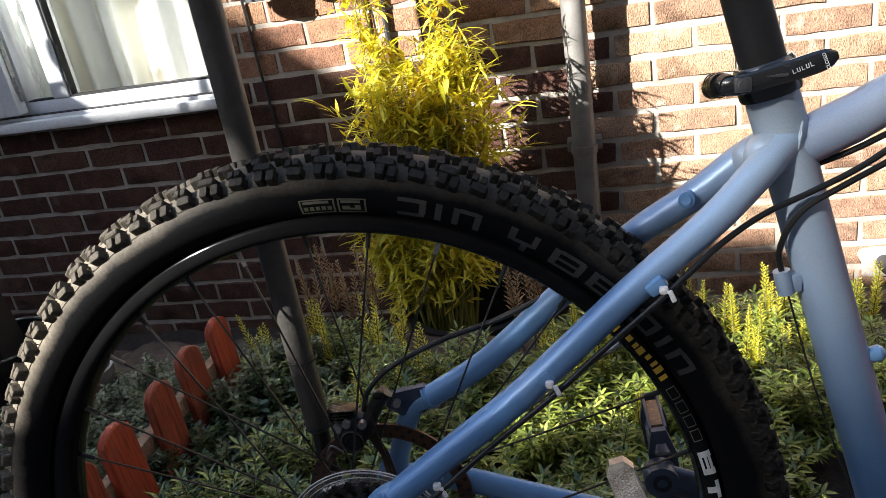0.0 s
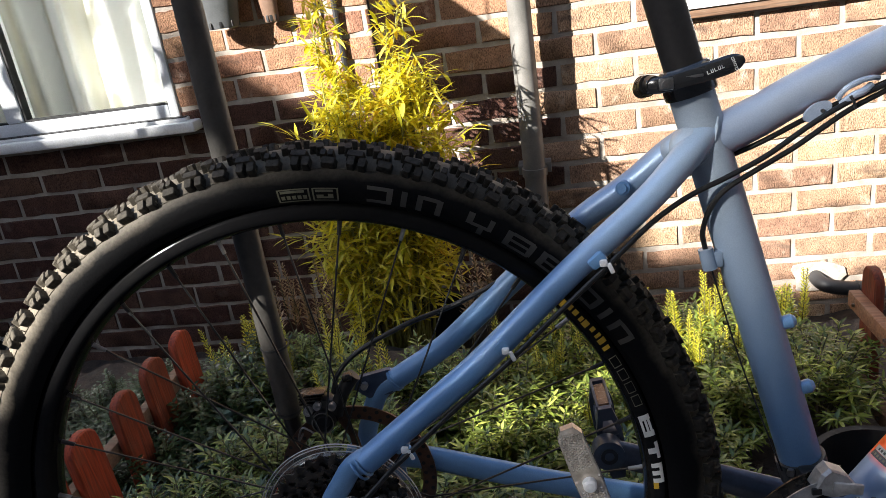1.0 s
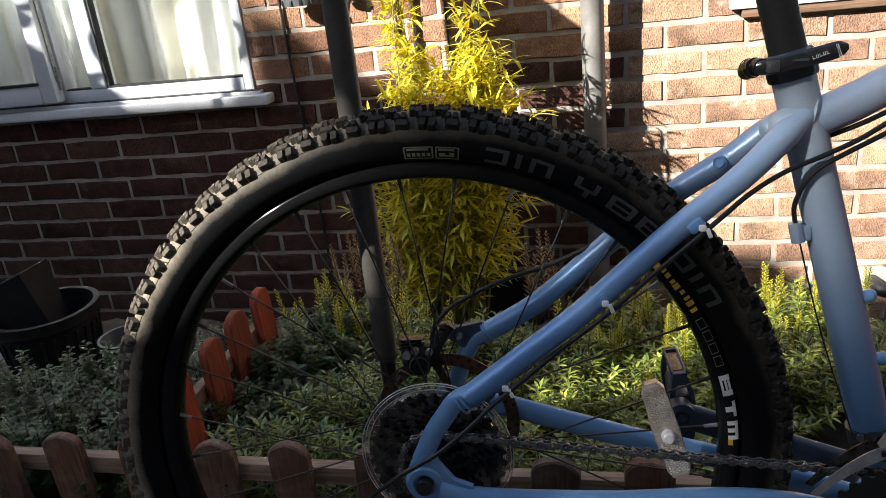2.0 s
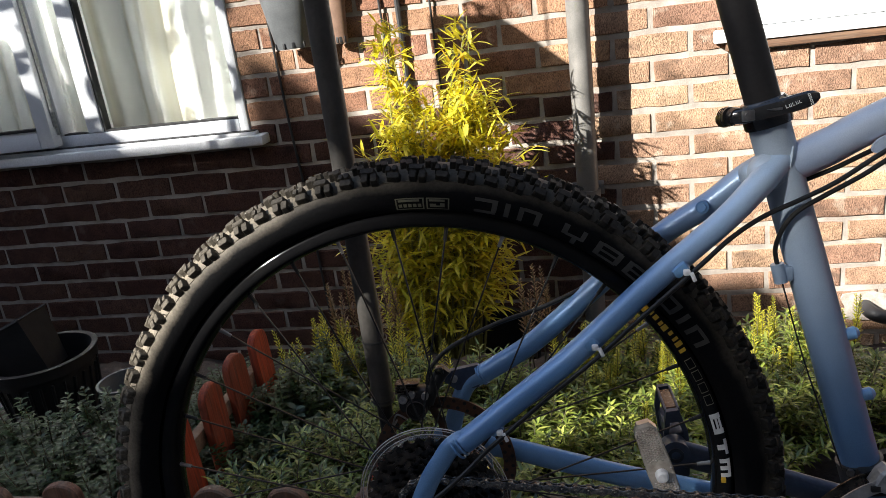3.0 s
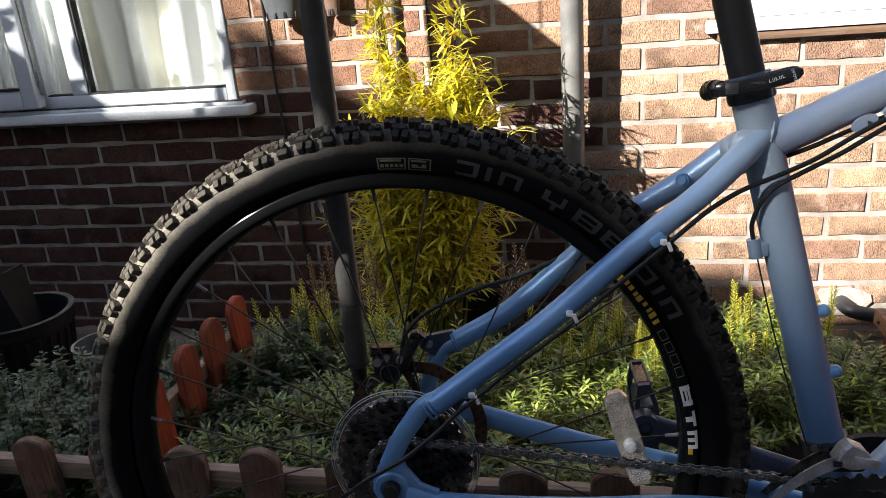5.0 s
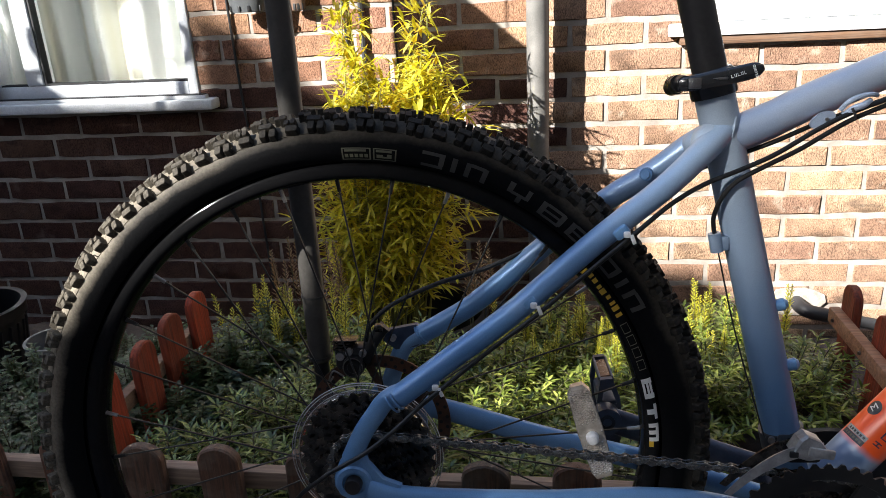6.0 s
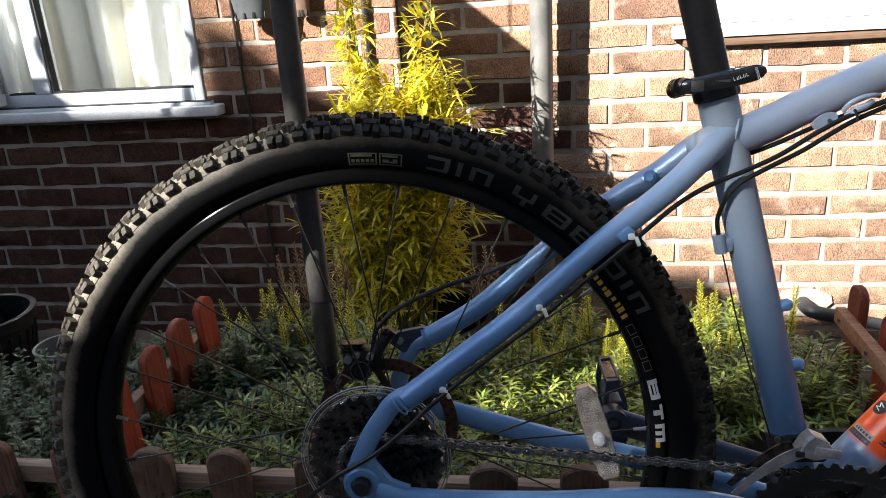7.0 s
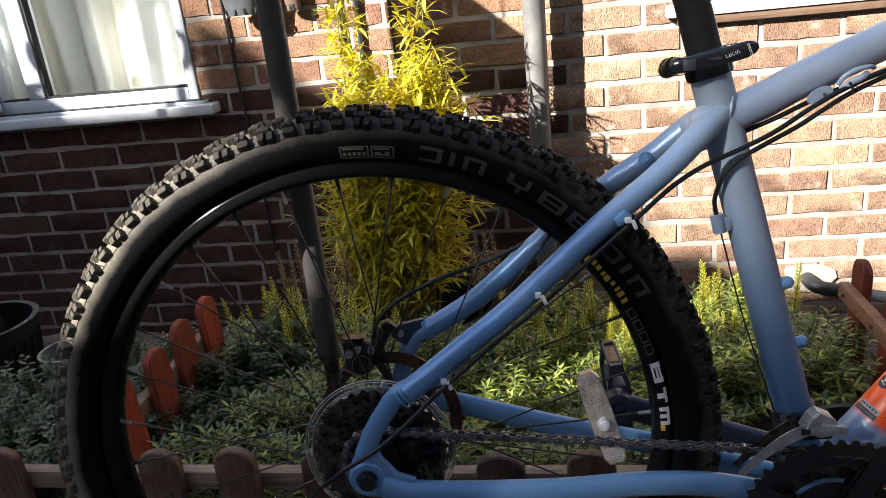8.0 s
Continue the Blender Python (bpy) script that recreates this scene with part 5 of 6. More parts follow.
def cassette():
    c = None
    sizes = [34, 30, 26, 23, 20, 17, 15, 13, 11]
    for i, n in enumerate(sizes):
        g = Geo()
        r = n * 0.0127 / (2 * math.pi)
        y = -0.0245 - i * 0.0038
        gear(g, r, n, y, 0.0019, max(0.013, r * (0.62 if i < 4 else 0.5)))
        if i < 4:
            for k in range(5):
                m = Matrix.Rotation(radians(72 * k + 9 * i), 4, "Y")
                g.box((0.012, y - 0.0009, -0.005), (r * 0.66, y + 0.0009, 0.005), m)
        if c is None:
            g.lathe([(0.013, -0.024), (0.019, -0.024), (0.017, -0.057), (0.013, -0.057)], 24, "y", closed=True)
            c = part("cassette", g, DARKSTEEL, bike, "oily steel sprocket cassette", angle=25)
        else:
            part("sprocket", g, DARKSTEEL, c, angle=25)
    part("lockring", Geo().lathe([(0.008, -0.0575), (0.015, -0.0575), (0.015, -0.060), (0.008, -0.061)], 24, "y", closed=True), DARKSTEEL, c)
    part("maker_bar", Geo().lathe([(0.046, -0.0268), (0.051, -0.0268)], 8, "y", a0=24, a1=44), PALEDECAL, c, "pale printed bar")


cassette()


def chain():
    """The upper run from the middle sprocket to the chainring, and the turns round both."""
    y = -0.0435
    rc = 17 * 0.0127 / (2 * math.pi)
    rr = 38 * 0.0127 / (2 * math.pi)
    c0, c1 = Vector((0, y, 0)), Vector((BB.x, y - 0.0002, BB.z - 0.008))
    d = c1 - c0
    ang = math.degrees(math.atan2(d.z, d.x)) + 90 + math.degrees(math.asin((rr - rc) / math.hypot(d.x, d.z))) * -1 * -1
    path = [c0 + polar(a, rc) for a in np.arange(ang + 168, ang, -6)]
    top0, top1 = c0 + polar(ang, rc), c1 + polar(ang, rr)
    n = 60
    path += [top0.lerp(top1, k / n) for k in range(n)]
    path += [c1 + polar(a, rr) for a in np.arange(ang, ang - 150, -3)]
    s = [0.0]
    for a, b in zip(path, path[1:]):
        s.append(s[-1] + (b - a).length)

    def at(q):
        k = max(0, min(len(s) - 2, int(np.searchsorted(s, q)) - 1))
        f = (q - s[k]) / max(1e-9, s[k + 1] - s[k])
        return path[k].lerp(path[k + 1], f)

    def plate(g, y0, y1, hh, waist):
        """A peanut-shaped side plate with chamfered edges."""
        m, ring = 28, []
        for k in range(m):
            a = 2 * math.pi * k / m
            c, sn = math.cos(a), math.sin(a)
            x = (0.00635 + hh) * c
            lim = abs(x)
            if lim > 0.00635:
                z = math.sqrt(max(0.0, hh * hh - (lim - 0.00635) ** 2))
            else:
                q = lim / 0.00635
                z = waist + (hh - waist) * q * q * (3 - 2 * q)
            ring.append((x, z if sn >= 0 else -z))
        vs = [(x * f, y, z * (f - 0.06 if f < 1 else 1)) for y, f in ((y0, 0.94), (y0 + (y1 - y0) * 0.35, 1.0), (y1 - (y1 - y0) * 0.35, 1.0), (y1, 0.94)) for x, z in ring]
        g.add(vs, [tuple(range(m)), tuple(range(3 * m, 4 * m))] + [(r * m + k, r * m + (k + 1) % m, (r + 1) * m + (k + 1) % m, (r + 1) * m + k) for r in range(3) for k in range(m)])

    def link(outer):
        g = Geo()
        o = 0.0031 if outer else 0.0019
        for sg in (-1, 1):
            plate(g, sg * o - 0.00055, sg * o + 0.00055, 0.0043 if outer else 0.0041, 0.0024 if outer else 0.0029)
        for x in (-0.00635, 0.00635):
            if outer:
                g.lathe([(0.0, -0.0045), (0.0013, -0.0045), (0.0019, -0.0040), (0.0019, -0.0036), (0.0019, 0.0040), (0.0, 0.0045)], 12, "y", (x, 0, 0))
            else:
                g.tube([(x, -o, 0), (x, o, 0)], 0.0037, 12)
        return g.mesh("chain_link", True, 28)
    meshes = [link(True), link(False)]
    meshes[0].materials.append(CHAINM)
    meshes[1].materials.append(CHAINM)
    root = None
    count = int(s[-1] / 0.0127)
    for k in range(count):
        a, b = at(k * 0.0127), at((k + 1) * 0.0127)
        m = Matrix.Translation((a + b) / 2) @ Matrix.Rotation(-math.atan2((b - a).z, (b - a).x), 4, "Y")
        ob = part("chain" if root is None else "chain_link", meshes[k % 2], None, bike if root is None else root)
        if root is None:
            root = tagged(ob, "steel bicycle chain with worn grey links")
            ob.matrix_basis = m
            base = m.inverted()
        else:
            ob.matrix_basis = base @ m


chain()


def bar3(name, pts, r, material, label="", parent=None, squash=1.0, seg=22, per=8):
    return part(name, Geo().tube(curve_pts(pts, per) if len(pts) > 2 else pts, r, seg, squash=squash), material, parent or bike, label)


# frame tubes
SEAT_LOW, SEAT_TOP = Vector((0.4395, 0, -0.072)), Vector((0.3385, 0, 0.352))


def blend_paint():
    """Sprayed blue that fades over the first orange coat along the down tube."""
    m, nt, p = nodes_of("faded_spray_paint")
    tc = nt.nodes.new("ShaderNodeTexCoord")
    dot = nt.nodes.new("ShaderNodeVectorMath")
    dot.operation = "DOT_PRODUCT"
    nt.links.new(tc.outputs["Object"], dot.inputs[0])
    dot.inputs[1].default_value = (0.6375, 0.0, 0.7704)
    n = noise_tex(nt, 45, 3)
    add = nt.nodes.new("ShaderNodeMath")
    add.operation = "MULTIPLY_ADD"
    nt.links.new(n.outputs["Fac"], add.inputs[0])
    add.inputs[1].default_value = 0.010
    nt.links.new(dot.outputs["Value"], add.inputs[2])
    mr = nt.nodes.new("ShaderNodeMapRange")
    mr.inputs[1].default_value, mr.inputs[2].default_value = 0.0945, 0.1035
    nt.links.new(add.outputs[0], mr.inputs[0])
    nt.links.new(mixc(nt, mr.outputs[0], (0.22, 0.30, 0.44), (0.85, 0.095, 0.010)), p.inputs["Base Color"])
    p.inputs["Roughness"].default_value = 0.33
    p.inputs["Coat Weight"].default_value = 0.2
    return m


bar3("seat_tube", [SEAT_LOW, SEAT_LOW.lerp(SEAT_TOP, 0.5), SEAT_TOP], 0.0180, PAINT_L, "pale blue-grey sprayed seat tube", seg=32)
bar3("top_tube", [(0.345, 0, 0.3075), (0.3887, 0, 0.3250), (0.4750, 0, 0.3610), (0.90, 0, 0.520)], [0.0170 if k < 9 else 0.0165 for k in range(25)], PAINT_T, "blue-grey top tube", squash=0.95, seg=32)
dt_dir = Vector((0.6375, 0, 0.7704))
DT0 = BB + Vector((-0.7704, 0, 0.6375)) * 0.0071
dt = part("down_tube", Geo().tube([(0.003, 0, 0.004), dt_dir * 0.25, dt_dir * 0.55, dt_dir * 0.80], [0.0225, 0.0225, 0.0235, 0.025], 36), blend_paint(), bike, "orange down tube with blue sprayed lower end")
dt.matrix_basis = Matrix.Translation(DT0)
part("head_tube", Geo().tube([(0.935, 0, 0.42), (0.900, 0, 0.555)], 0.024, 28), PAINT, bike)
part("bottom_bracket_shell", Geo().lathe([(0.0, -0.037), (0.016, -0.037), (0.016, -0.0365), (0.0225, -0.0365), (0.0225, 0.0365), (0.016, 0.0365), (0.0, 0.037)], 32, "y", BB), PAINT, bike)
for sgn in (-1, 1):
    if sgn < 0:
        pts = [(0.349, -0.004, 0.320), (0.337, -0.013, 0.3105), (0.322, -0.023, 0.2985), (0.2892, -0.035, 0.2715), (0.2274, -0.046, 0.2257), (0.1504, -0.058, 0.1630), (0.0967, -0.064, 0.1247), (0.0427, -0.069, 0.0862)]
        low = [(0.0480, -0.0690, 0.0895), (0.0309, -0.0695, 0.0825), (0.0190, -0.0700, 0.0675), (0.0070, -0.0700, 0.0500), (-0.0070, -0.070, 0.022)]
    else:
        pts = [(0.349, 0.004, 0.318), (0.3236, 0.018, 0.302), (0.2936, 0.027, 0.2785), (0.2537, 0.037, 0.2530), (0.205, 0.047, 0.2155), (0.1679, 0.052, 0.1845), (0.134, 0.056, 0.1550), (0.1017, 0.059, 0.1295), (0.0500, 0.063, 0.0990)]
        low = [(0.053, 0.065, 0.099), (0.032, 0.067, 0.086), (0.016, 0.068, 0.052), (0.004, 0.068, 0.012)]
    ns = 8 * (len(pts) - 1) + 1
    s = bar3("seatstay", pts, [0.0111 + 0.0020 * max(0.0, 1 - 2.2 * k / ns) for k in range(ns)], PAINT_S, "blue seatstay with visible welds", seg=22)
    rl = [0.0090, 0.0104, 0.0112, 0.0112, 0.0110, 0.0106, 0.0102, 0.0099, 0.0097] + [0.0095] * 24 if sgn < 0 else 0.010
    bar3("dropout_strut", low, rl, PAINT, "", seg=20, squash=0.78)
    # rippled weld beads at the bend
    c, ax = Vector(pts[-1]), (Vector(pts[-1]) - Vector(pts[-2])).normalized()
    q = ax.orthogonal().normalized()
    for k in range(2):
        o = c + (Vector(low[2]) - c) * (0.10 + 0.17 * k) if sgn < 0 else c - ax * 0.003 * k
        r = 0.0110
        part("weld", Geo().tube([o + (q * math.cos(a) + ax.cross(q) * math.sin(a)) * r for a in [n * 0.2618 for n in range(24)]], [0.0010 if n % 2 else 0.0014 for n in range(24)], 8, closed=True), PAINT, s)
    y = sgn * 0.070
    dx, dz = (-0.0050, -0.0018) if sgn < 0 else (0.0, 0.0)
    cs = [(0.008, y, -0.010), (0.050, sgn * 0.069, -0.0210), (0.17, sgn * 0.062, -0.0285), (0.27, sgn * 0.048, -0.0335), (0.345, sgn * 0.038, -0.046), (0.43, sgn * 0.024, -0.078)]
    if sgn > 0:
        cs = [(0.008, 0.070, 0.012), (0.062, 0.066, 0.010), (0.13, 0.062, -0.008), (0.20, 0.058, -0.027), (0.29, 0.046, -0.044), (0.37, 0.036, -0.066), (0.43, 0.024, -0.080)]
    bar3("chainstay", cs, 0.0125, PAINT, "blue chainstay", seg=20, squash=0.8)
    g = Geo().lathe([(0.0115, y - 0.0052), (0.0165, y - 0.0052), (0.0185, y - 0.0025), (0.0185, y + 0.002), (0.0115, y + 0.002)], 32, "y", (dx, 0, dz), closed=True)
    ov = [(-0.0190, 0.006), (-0.0135, 0.021), (-0.002, 0.038), (0.012, 0.033), (0.0150, 0.022), (0.0215, 0.014), (0.0290, 0.004), (0.046, -0.003), (0.046, -0.024), (0.020, -0.022), (0.0, -0.0195), (-0.014, -0.014), (-0.0192, -0.004)]
    k0 = len(ov)
    g.add([(dx + 0.010 + (x - 0.010) * f, y + dy, dz + 0.004 + (z - 0.004) * f) for dy, f in ((-0.0030, 0.94), (-0.0018, 1.0), (0.0030, 1.0)) for x, z in ov],
          [tuple(range(k0)), tuple(range(2 * k0, 3 * k0))] + [(r * k0 + k, r * k0 + (k + 1) % k0, (r + 1) * k0 + (k + 1) % k0, (r + 1) * k0 + k) for r in range(2) for k in range(k0)])
    d = part("dropout", g, PAINT, bike, "thick blue dropout plate")
    part("axle_nut", Geo().lathe([(0.0, y - 0.012 if sgn < 0 else y + 0.012), (0.0075, y - 0.012 if sgn < 0 else y + 0.012), (0.0085, y - 0.010 if sgn < 0 else y + 0.010), (0.0085, y), (0.016, y - sgn * -0.0045), (0.0165, y - sgn * -0.003)], 24, "y", (dx, 0, dz)), BLACKM, d, "black axle end")
# gusset of welds round the seat cluster
part("weld", Geo().tube([Vector((0.352, 0, 0.3175)) + Vector((0.004 * math.cos(a), 0.0178 * math.sin(a), 0.0185 * math.cos(a))) for a in [k * 0.2244 for k in range(28)]], [0.0010 if k % 2 else 0.0016 for k in range(28)], 8, closed=True), PAINT_L, bike, "beaded weld")
for q, rad, sq in ((Vector((0.3345, -0.0085, 0.3085)), 0.0170, 0.92), (Vector((0.3440, 0.0, 0.3120)), 0.0192, 1.0), (Vector((0.3290, 0.0115, 0.3040)), 0.0150, 0.9)):
    part("weld_fillet", Geo().lathe([(0.0, rad * sq)] + [(rad * math.sin(t), rad * sq * math.cos(t)) for t in (0.2, 0.4, 0.6, 0.8, 1.0, 1.2, 1.4, 1.57, 1.75, 1.95, 2.15, 2.4, 2.7)] + [(0.0, -rad * sq)], 36, "y", q), PAINT_L, bike, "smooth weld fillet")
for k in range(4):
    rr = 0.0090 + 0.0024 * k
    arc = [Vector((0.3345 + rr * math.cos(a), -0.0085 - 0.0158 * math.sqrt(max(0.0, 1 - (rr / 0.0170) ** 2)) - 0.0001, 0.3085 + rr * math.sin(a))) for a in [radians(-75 + 12 * n) for n in range(12)]]
    part("weld_ripple", Geo().tube(arc, [0.0002] + [0.0009] * 10 + [0.0002], 8), PAINT_L, bike)

# seatpost and its clamp
POST_DIR = (SEAT_TOP - SEAT_LOW).normalized()
post = part("seatpost", Geo().tube([SEAT_TOP - POST_DIR * 0.03, SEAT_TOP + POST_DIR * 0.15, SEAT_TOP + POST_DIR * 0.34], 0.0156, 32), POSTM, bike, "scuffed black seatpost")
g = Geo().tube([SEAT_TOP + POST_DIR * 0.1205 + (Vector((math.cos(a), math.sin(a), 0.22 * math.cos(a)))) * 0.0157 for a in [k * 0.3142 for k in range(20)]], 0.0004, 5, closed=True)
part("height_ring", g, PALEDECAL, post, "thin pale scratch round the post")
clamp_m = Matrix.Translation(SEAT_TOP) @ POST_DIR.to_track_quat("Z", "X").to_matrix().to_4x4()
lg = Geo().lathe([(0.0182, -0.003), (0.0203, -0.003), (0.0210, -0.001), (0.0210, 0.015), (0.0202, 0.019), (0.0185, 0.021), (0.0160, 0.021), (0.0160, 0.0)], 40)
lg.v = [tuple(clamp_m @ Vector(p)) for p in lg.v]
cl = part("seat_clamp", lg, GLOSSB, bike, "black seat clamp with its quick-release lever closed")
T = SEAT_TOP
bar3("clamp_band", [T + Vector((-0.034, -0.012, 0.008)), T + Vector((-0.021, -0.024, 0.009)), T + Vector((0.000, -0.0285, 0.012)), T + Vector((0.016, -0.025, 0.015))], 0.0050, GLOSSB, parent=cl, squash=0.55)
part("cam_barrel", Geo().tube([T + Vector((-0.036, -0.020, 0.010)), T + Vector((-0.037, 0.004, 0.006))], [0.0078, 0.0078], 20), BLACKM, cl)
part("cam_barrel", Geo().tube([T + Vector((-0.033, -0.030, 0.010)), T + Vector((-0.034, -0.020, 0.010))], [0.0066, 0.0074], 20), BLACKM, cl)
part("pivot_bolt", Geo().tube([T + Vector((-0.026, -0.0375, 0.0098)), T + Vector((-0.026, -0.030, 0.0098))], [0.0032, 0.0038], 14), STEEL, cl, "bright bolt head")
for k in range(3):
    o = T + Vector((-0.0362, -0.012 + 0.006 * k, 0.0085))
    part("barrel_ring", Geo().lathe([(0.0076, -0.0008), (0.0083, -0.0008), (0.0083, 0.0008), (0.0076, 0.0008)], 20, "y", o, closed=True), GLOSSB, cl)
part("pivot_block", Geo().bbox(T + Vector((-0.0315, -0.0362, 0.0050)), T + Vector((-0.0205, -0.0330, 0.0145)), 0.0012), STEEL, cl, "bright pivot block")
part("slot_mark", Geo().bbox(T + Vector((-0.012, -0.0352, 0.0118)), T + Vector((0.002, -0.0330, 0.0142)), 0.0008), STEEL, cl)
lev_pts = curve_pts([T + Vector((-0.039, -0.028, 0.009)), T + Vector((-0.028, -0.032, 0.0095)), T + Vector((-0.010, -0.0325, 0.0125)), T + Vector((0.012, -0.0305, 0.0160)), T + Vector((0.0335, -0.028, 0.0205))], 6)
rs = [0.0050, 0.0056, 0.0060, 0.0062, 0.0063, 0.0064, 0.0064, 0.0064, 0.0064, 0.0064, 0.0064, 0.0065, 0.0066, 0.0067, 0.0068, 0.0069, 0.0070, 0.0071, 0.0072, 0.0072, 0.0072, 0.0070, 0.0066, 0.0054, 0.0026]
lever = part("quick_release_lever", Geo().tube(lev_pts, rs[:len(lev_pts)], 18, squash=0.42), GLOSSB, cl, "black lever with small white print")
g = Geo()
ld = Vector((0.0375, 0.0045, 0.0105)).normalized()
lu = Vector((-0.27, 0, 0.96))
for k in range(5):
    o = T + Vector((0.0045, -0.0346, 0.0138)) + ld * (0.0029 * k)
    for s0, s1, l0, l1 in ((0, 0.0020, -0.0013, -0.0008), (0, 0.0005, -0.0013, 0.0015), (0.0015, 0.0020, -0.0013, 0.0015))[: 2 + k % 2]:
        vs = [o + ld * a + lu * b + Vector((0, 0, 0)) for a, b in ((s0, l0), (s1, l0), (s1, l1), (s0, l1))]
        g.add(vs + [p + Vector((0, 0.002, 0)) for p in vs], [(0, 1, 2, 3), (0, 4, 5, 1), (2, 6, 7, 3), (1, 5, 6, 2), (0, 3, 7, 4)])
part("printed_bar", g, WHITED, lever, "small white printed bars", smooth=False)
tx = bpy.data.curves.new("closed", "FONT")
tx.body, tx.size, tx.extrude, tx.align_x, tx.align_y = "CLOSED", 0.0030, 0.0003, "CENTER", "CENTER"
txt = new("closed_word", tx)
txt.data.materials.append(WHITED)
txt.parent = lever
fx = (Matrix((tuple(lu), tuple(-ld), (0, -1, 0))).transposed()).to_4x4()
txt.matrix_basis = Matrix.Translation(T + Vector((0.0255, -0.0318, 0.0180))) @ fx

# brake disc and caliper on the far side
g = Geo()
g.lathe([(0.0665, 0.0505), (0.0805, 0.0505), (0.0805, 0.0525), (0.0665, 0.0525)], 96, "y", closed=True)
disc = part("brake_disc", g, RUST, bike, "rust-tinted brake disc")
for k in range(6):
    a = 60 * k + 14
    part("disc_arm", Geo().tube([polar(a, 0.020, 0.0515), polar(a + 14, 0.048, 0.0515), polar(a + 22, 0.0675, 0.0515)], [0.0050, 0.0044, 0.0052], 8, squash=0.3), RUST, disc)
g = Geo()
for k in range(40):
    for rr in (0.0698, 0.0770):
        p = polar(9 * k + (4.5 if rr > 0.072 else 0), rr, 0.0500)
        g.lathe([(0.0, 0.0), (0.0021, 0.0)], 8, "y", (p.x, 0.05035, p.z))
tagged(part("disc_hole", g, BLACKM, disc), kind="stuff")
cal = part("brake_caliper", Geo().bbox((-0.045, 0.044, 0.064), (-0.008, 0.068, 0.093), 0.007), BLACKM, bike, "black and silver brake caliper")
part("caliper_arm", Geo().tube(curve_pts([(-0.012, 0.050, 0.074), (-0.004, 0.052, 0.092), (0.006, 0.055, 0.106), (0.012, 0.056, 0.112)]), [0.0075] * 25, 14), BLACKM, cal)
for x, z, r in ((-0.037, 0.083, 0.0046), (-0.027, 0.088, 0.0040), (-0.012, 0.086, 0.0040)):
    bolt = part("caliper_bolt", Geo().lathe([(0.0, 0.0405), (r * 0.5, 0.0405), (r * 0.5, 0.0392), (r, 0.0392), (r, 0.0450)], 16, "y", (x, 0, z)), SILVER, cal, "bright socket bolt")
part("piston_cap", Geo().lathe([(0.0, 0.0375), (0.0062, 0.0372), (0.0070, 0.0385), (0.0098, 0.0385), (0.0106, 0.0370), (0.0118, 0.0375), (0.0122, 0.0450)], 32, "y", (-0.023, 0, 0.071)), BLACKM, cal, "round black piston cap")
part("cap_ring", Geo().lathe([(0.0104, 0.0366), (0.0114, 0.0366), (0.0114, 0.0380), (0.0104, 0.0380)], 32, "y", (-0.023, 0, 0.071), closed=True), STEEL, cal, "worn bright ring")
for k in range(4):
    part("fin", Geo().bbox((-0.045, 0.0415, 0.0895 + 0.0032 * k), (-0.024 + 0.002 * k, 0.060, 0.0911 + 0.0032 * k), 0.0006), DARKSTEEL, cal, "thin metal fin")
part("pad_clip", Geo().tube(curve_pts([(-0.046, 0.040, 0.060), (-0.052, 0.040, 0.052), (-0.046, 0.040, 0.066), (-0.034, 0.038, 0.061)]), 0.0010, 8), STEEL, cal, "bent wire clip")
part("hose_union", Geo().bbox((0.001, 0.045, 0.108), (0.011, 0.056, 0.117), 0.003), DARKSTEEL, cal, "bright hose union")
mg = Geo()
mv = [(0.058, 0.104), (0.046, 0.112), (0.014, 0.106), (0.008, 0.094), (0.022, 0.083), (0.046, 0.086)]
mg.add([(x, y, z) for y in (0.060, 0.068) for x, z in mv], [tuple(range(6)), tuple(range(6, 12))] + [(k, (k + 1) % 6, 6 + (k + 1) % 6, 6 + k) for k in range(6)])
part("brake_bracket", mg, mat("navy_bracket", (0.06, 0.085, 0.15), (0.04, 0.06, 0.11), 0.45, metal=0.3), bike, "dark navy brake mount", smooth=False)
part("bracket_bolt", Geo().tube([(0.020, 0.054, 0.098), (0.020, 0.061, 0.098)], 0.0036, 12), SILVER, bike)
bar3("brake_hose", [(-0.008, 0.042, 0.100), (-0.001, 0.045, 0.119), (0.023, 0.050, 0.139), (0.073, 0.052, 0.161), (0.128, 0.052, 0.178), (0.200, 0.050, 0.212), (0.262, 0.042, 0.262), (0.318, 0.030, 0.300)], 0.0025, CABLEB, "black brake hose", seg=10)

# cables along the frame
bar3("cable", [(0.70, -0.022, 0.424), (0.60, -0.0215, 0.390), (0.52, -0.022, 0.358), (0.4827, -0.022, 0.3425), (0.4501, -0.022, 0.3305), (0.422, -0.022, 0.3165), (0.3881, -0.024, 0.2970), (0.3583, -0.026, 0.2845), (0.3252, -0.030, 0.2725), (0.2952, -0.042, 0.2585), (0.2686, -0.053, 0.2405), (0.2500, -0.057, 0.2260), (0.2075, -0.059, 0.1911), (0.1709, -0.0665, 0.1625), (0.1233, -0.069, 0.1265), (0.0792, -0.0770, 0.0930), (0.0636, -0.0775, 0.0800), (0.0417, -0.082, 0.0607), (0.014, -0.087, 0.0398), (-0.0077, -0.090, 0.0276), (-0.030, -0.092, 0.0145), (-0.062, -0.088, -0.020), (-0.055, -0.080, -0.09)], 0.0022, CABLEB, "black gear cable", seg=10)
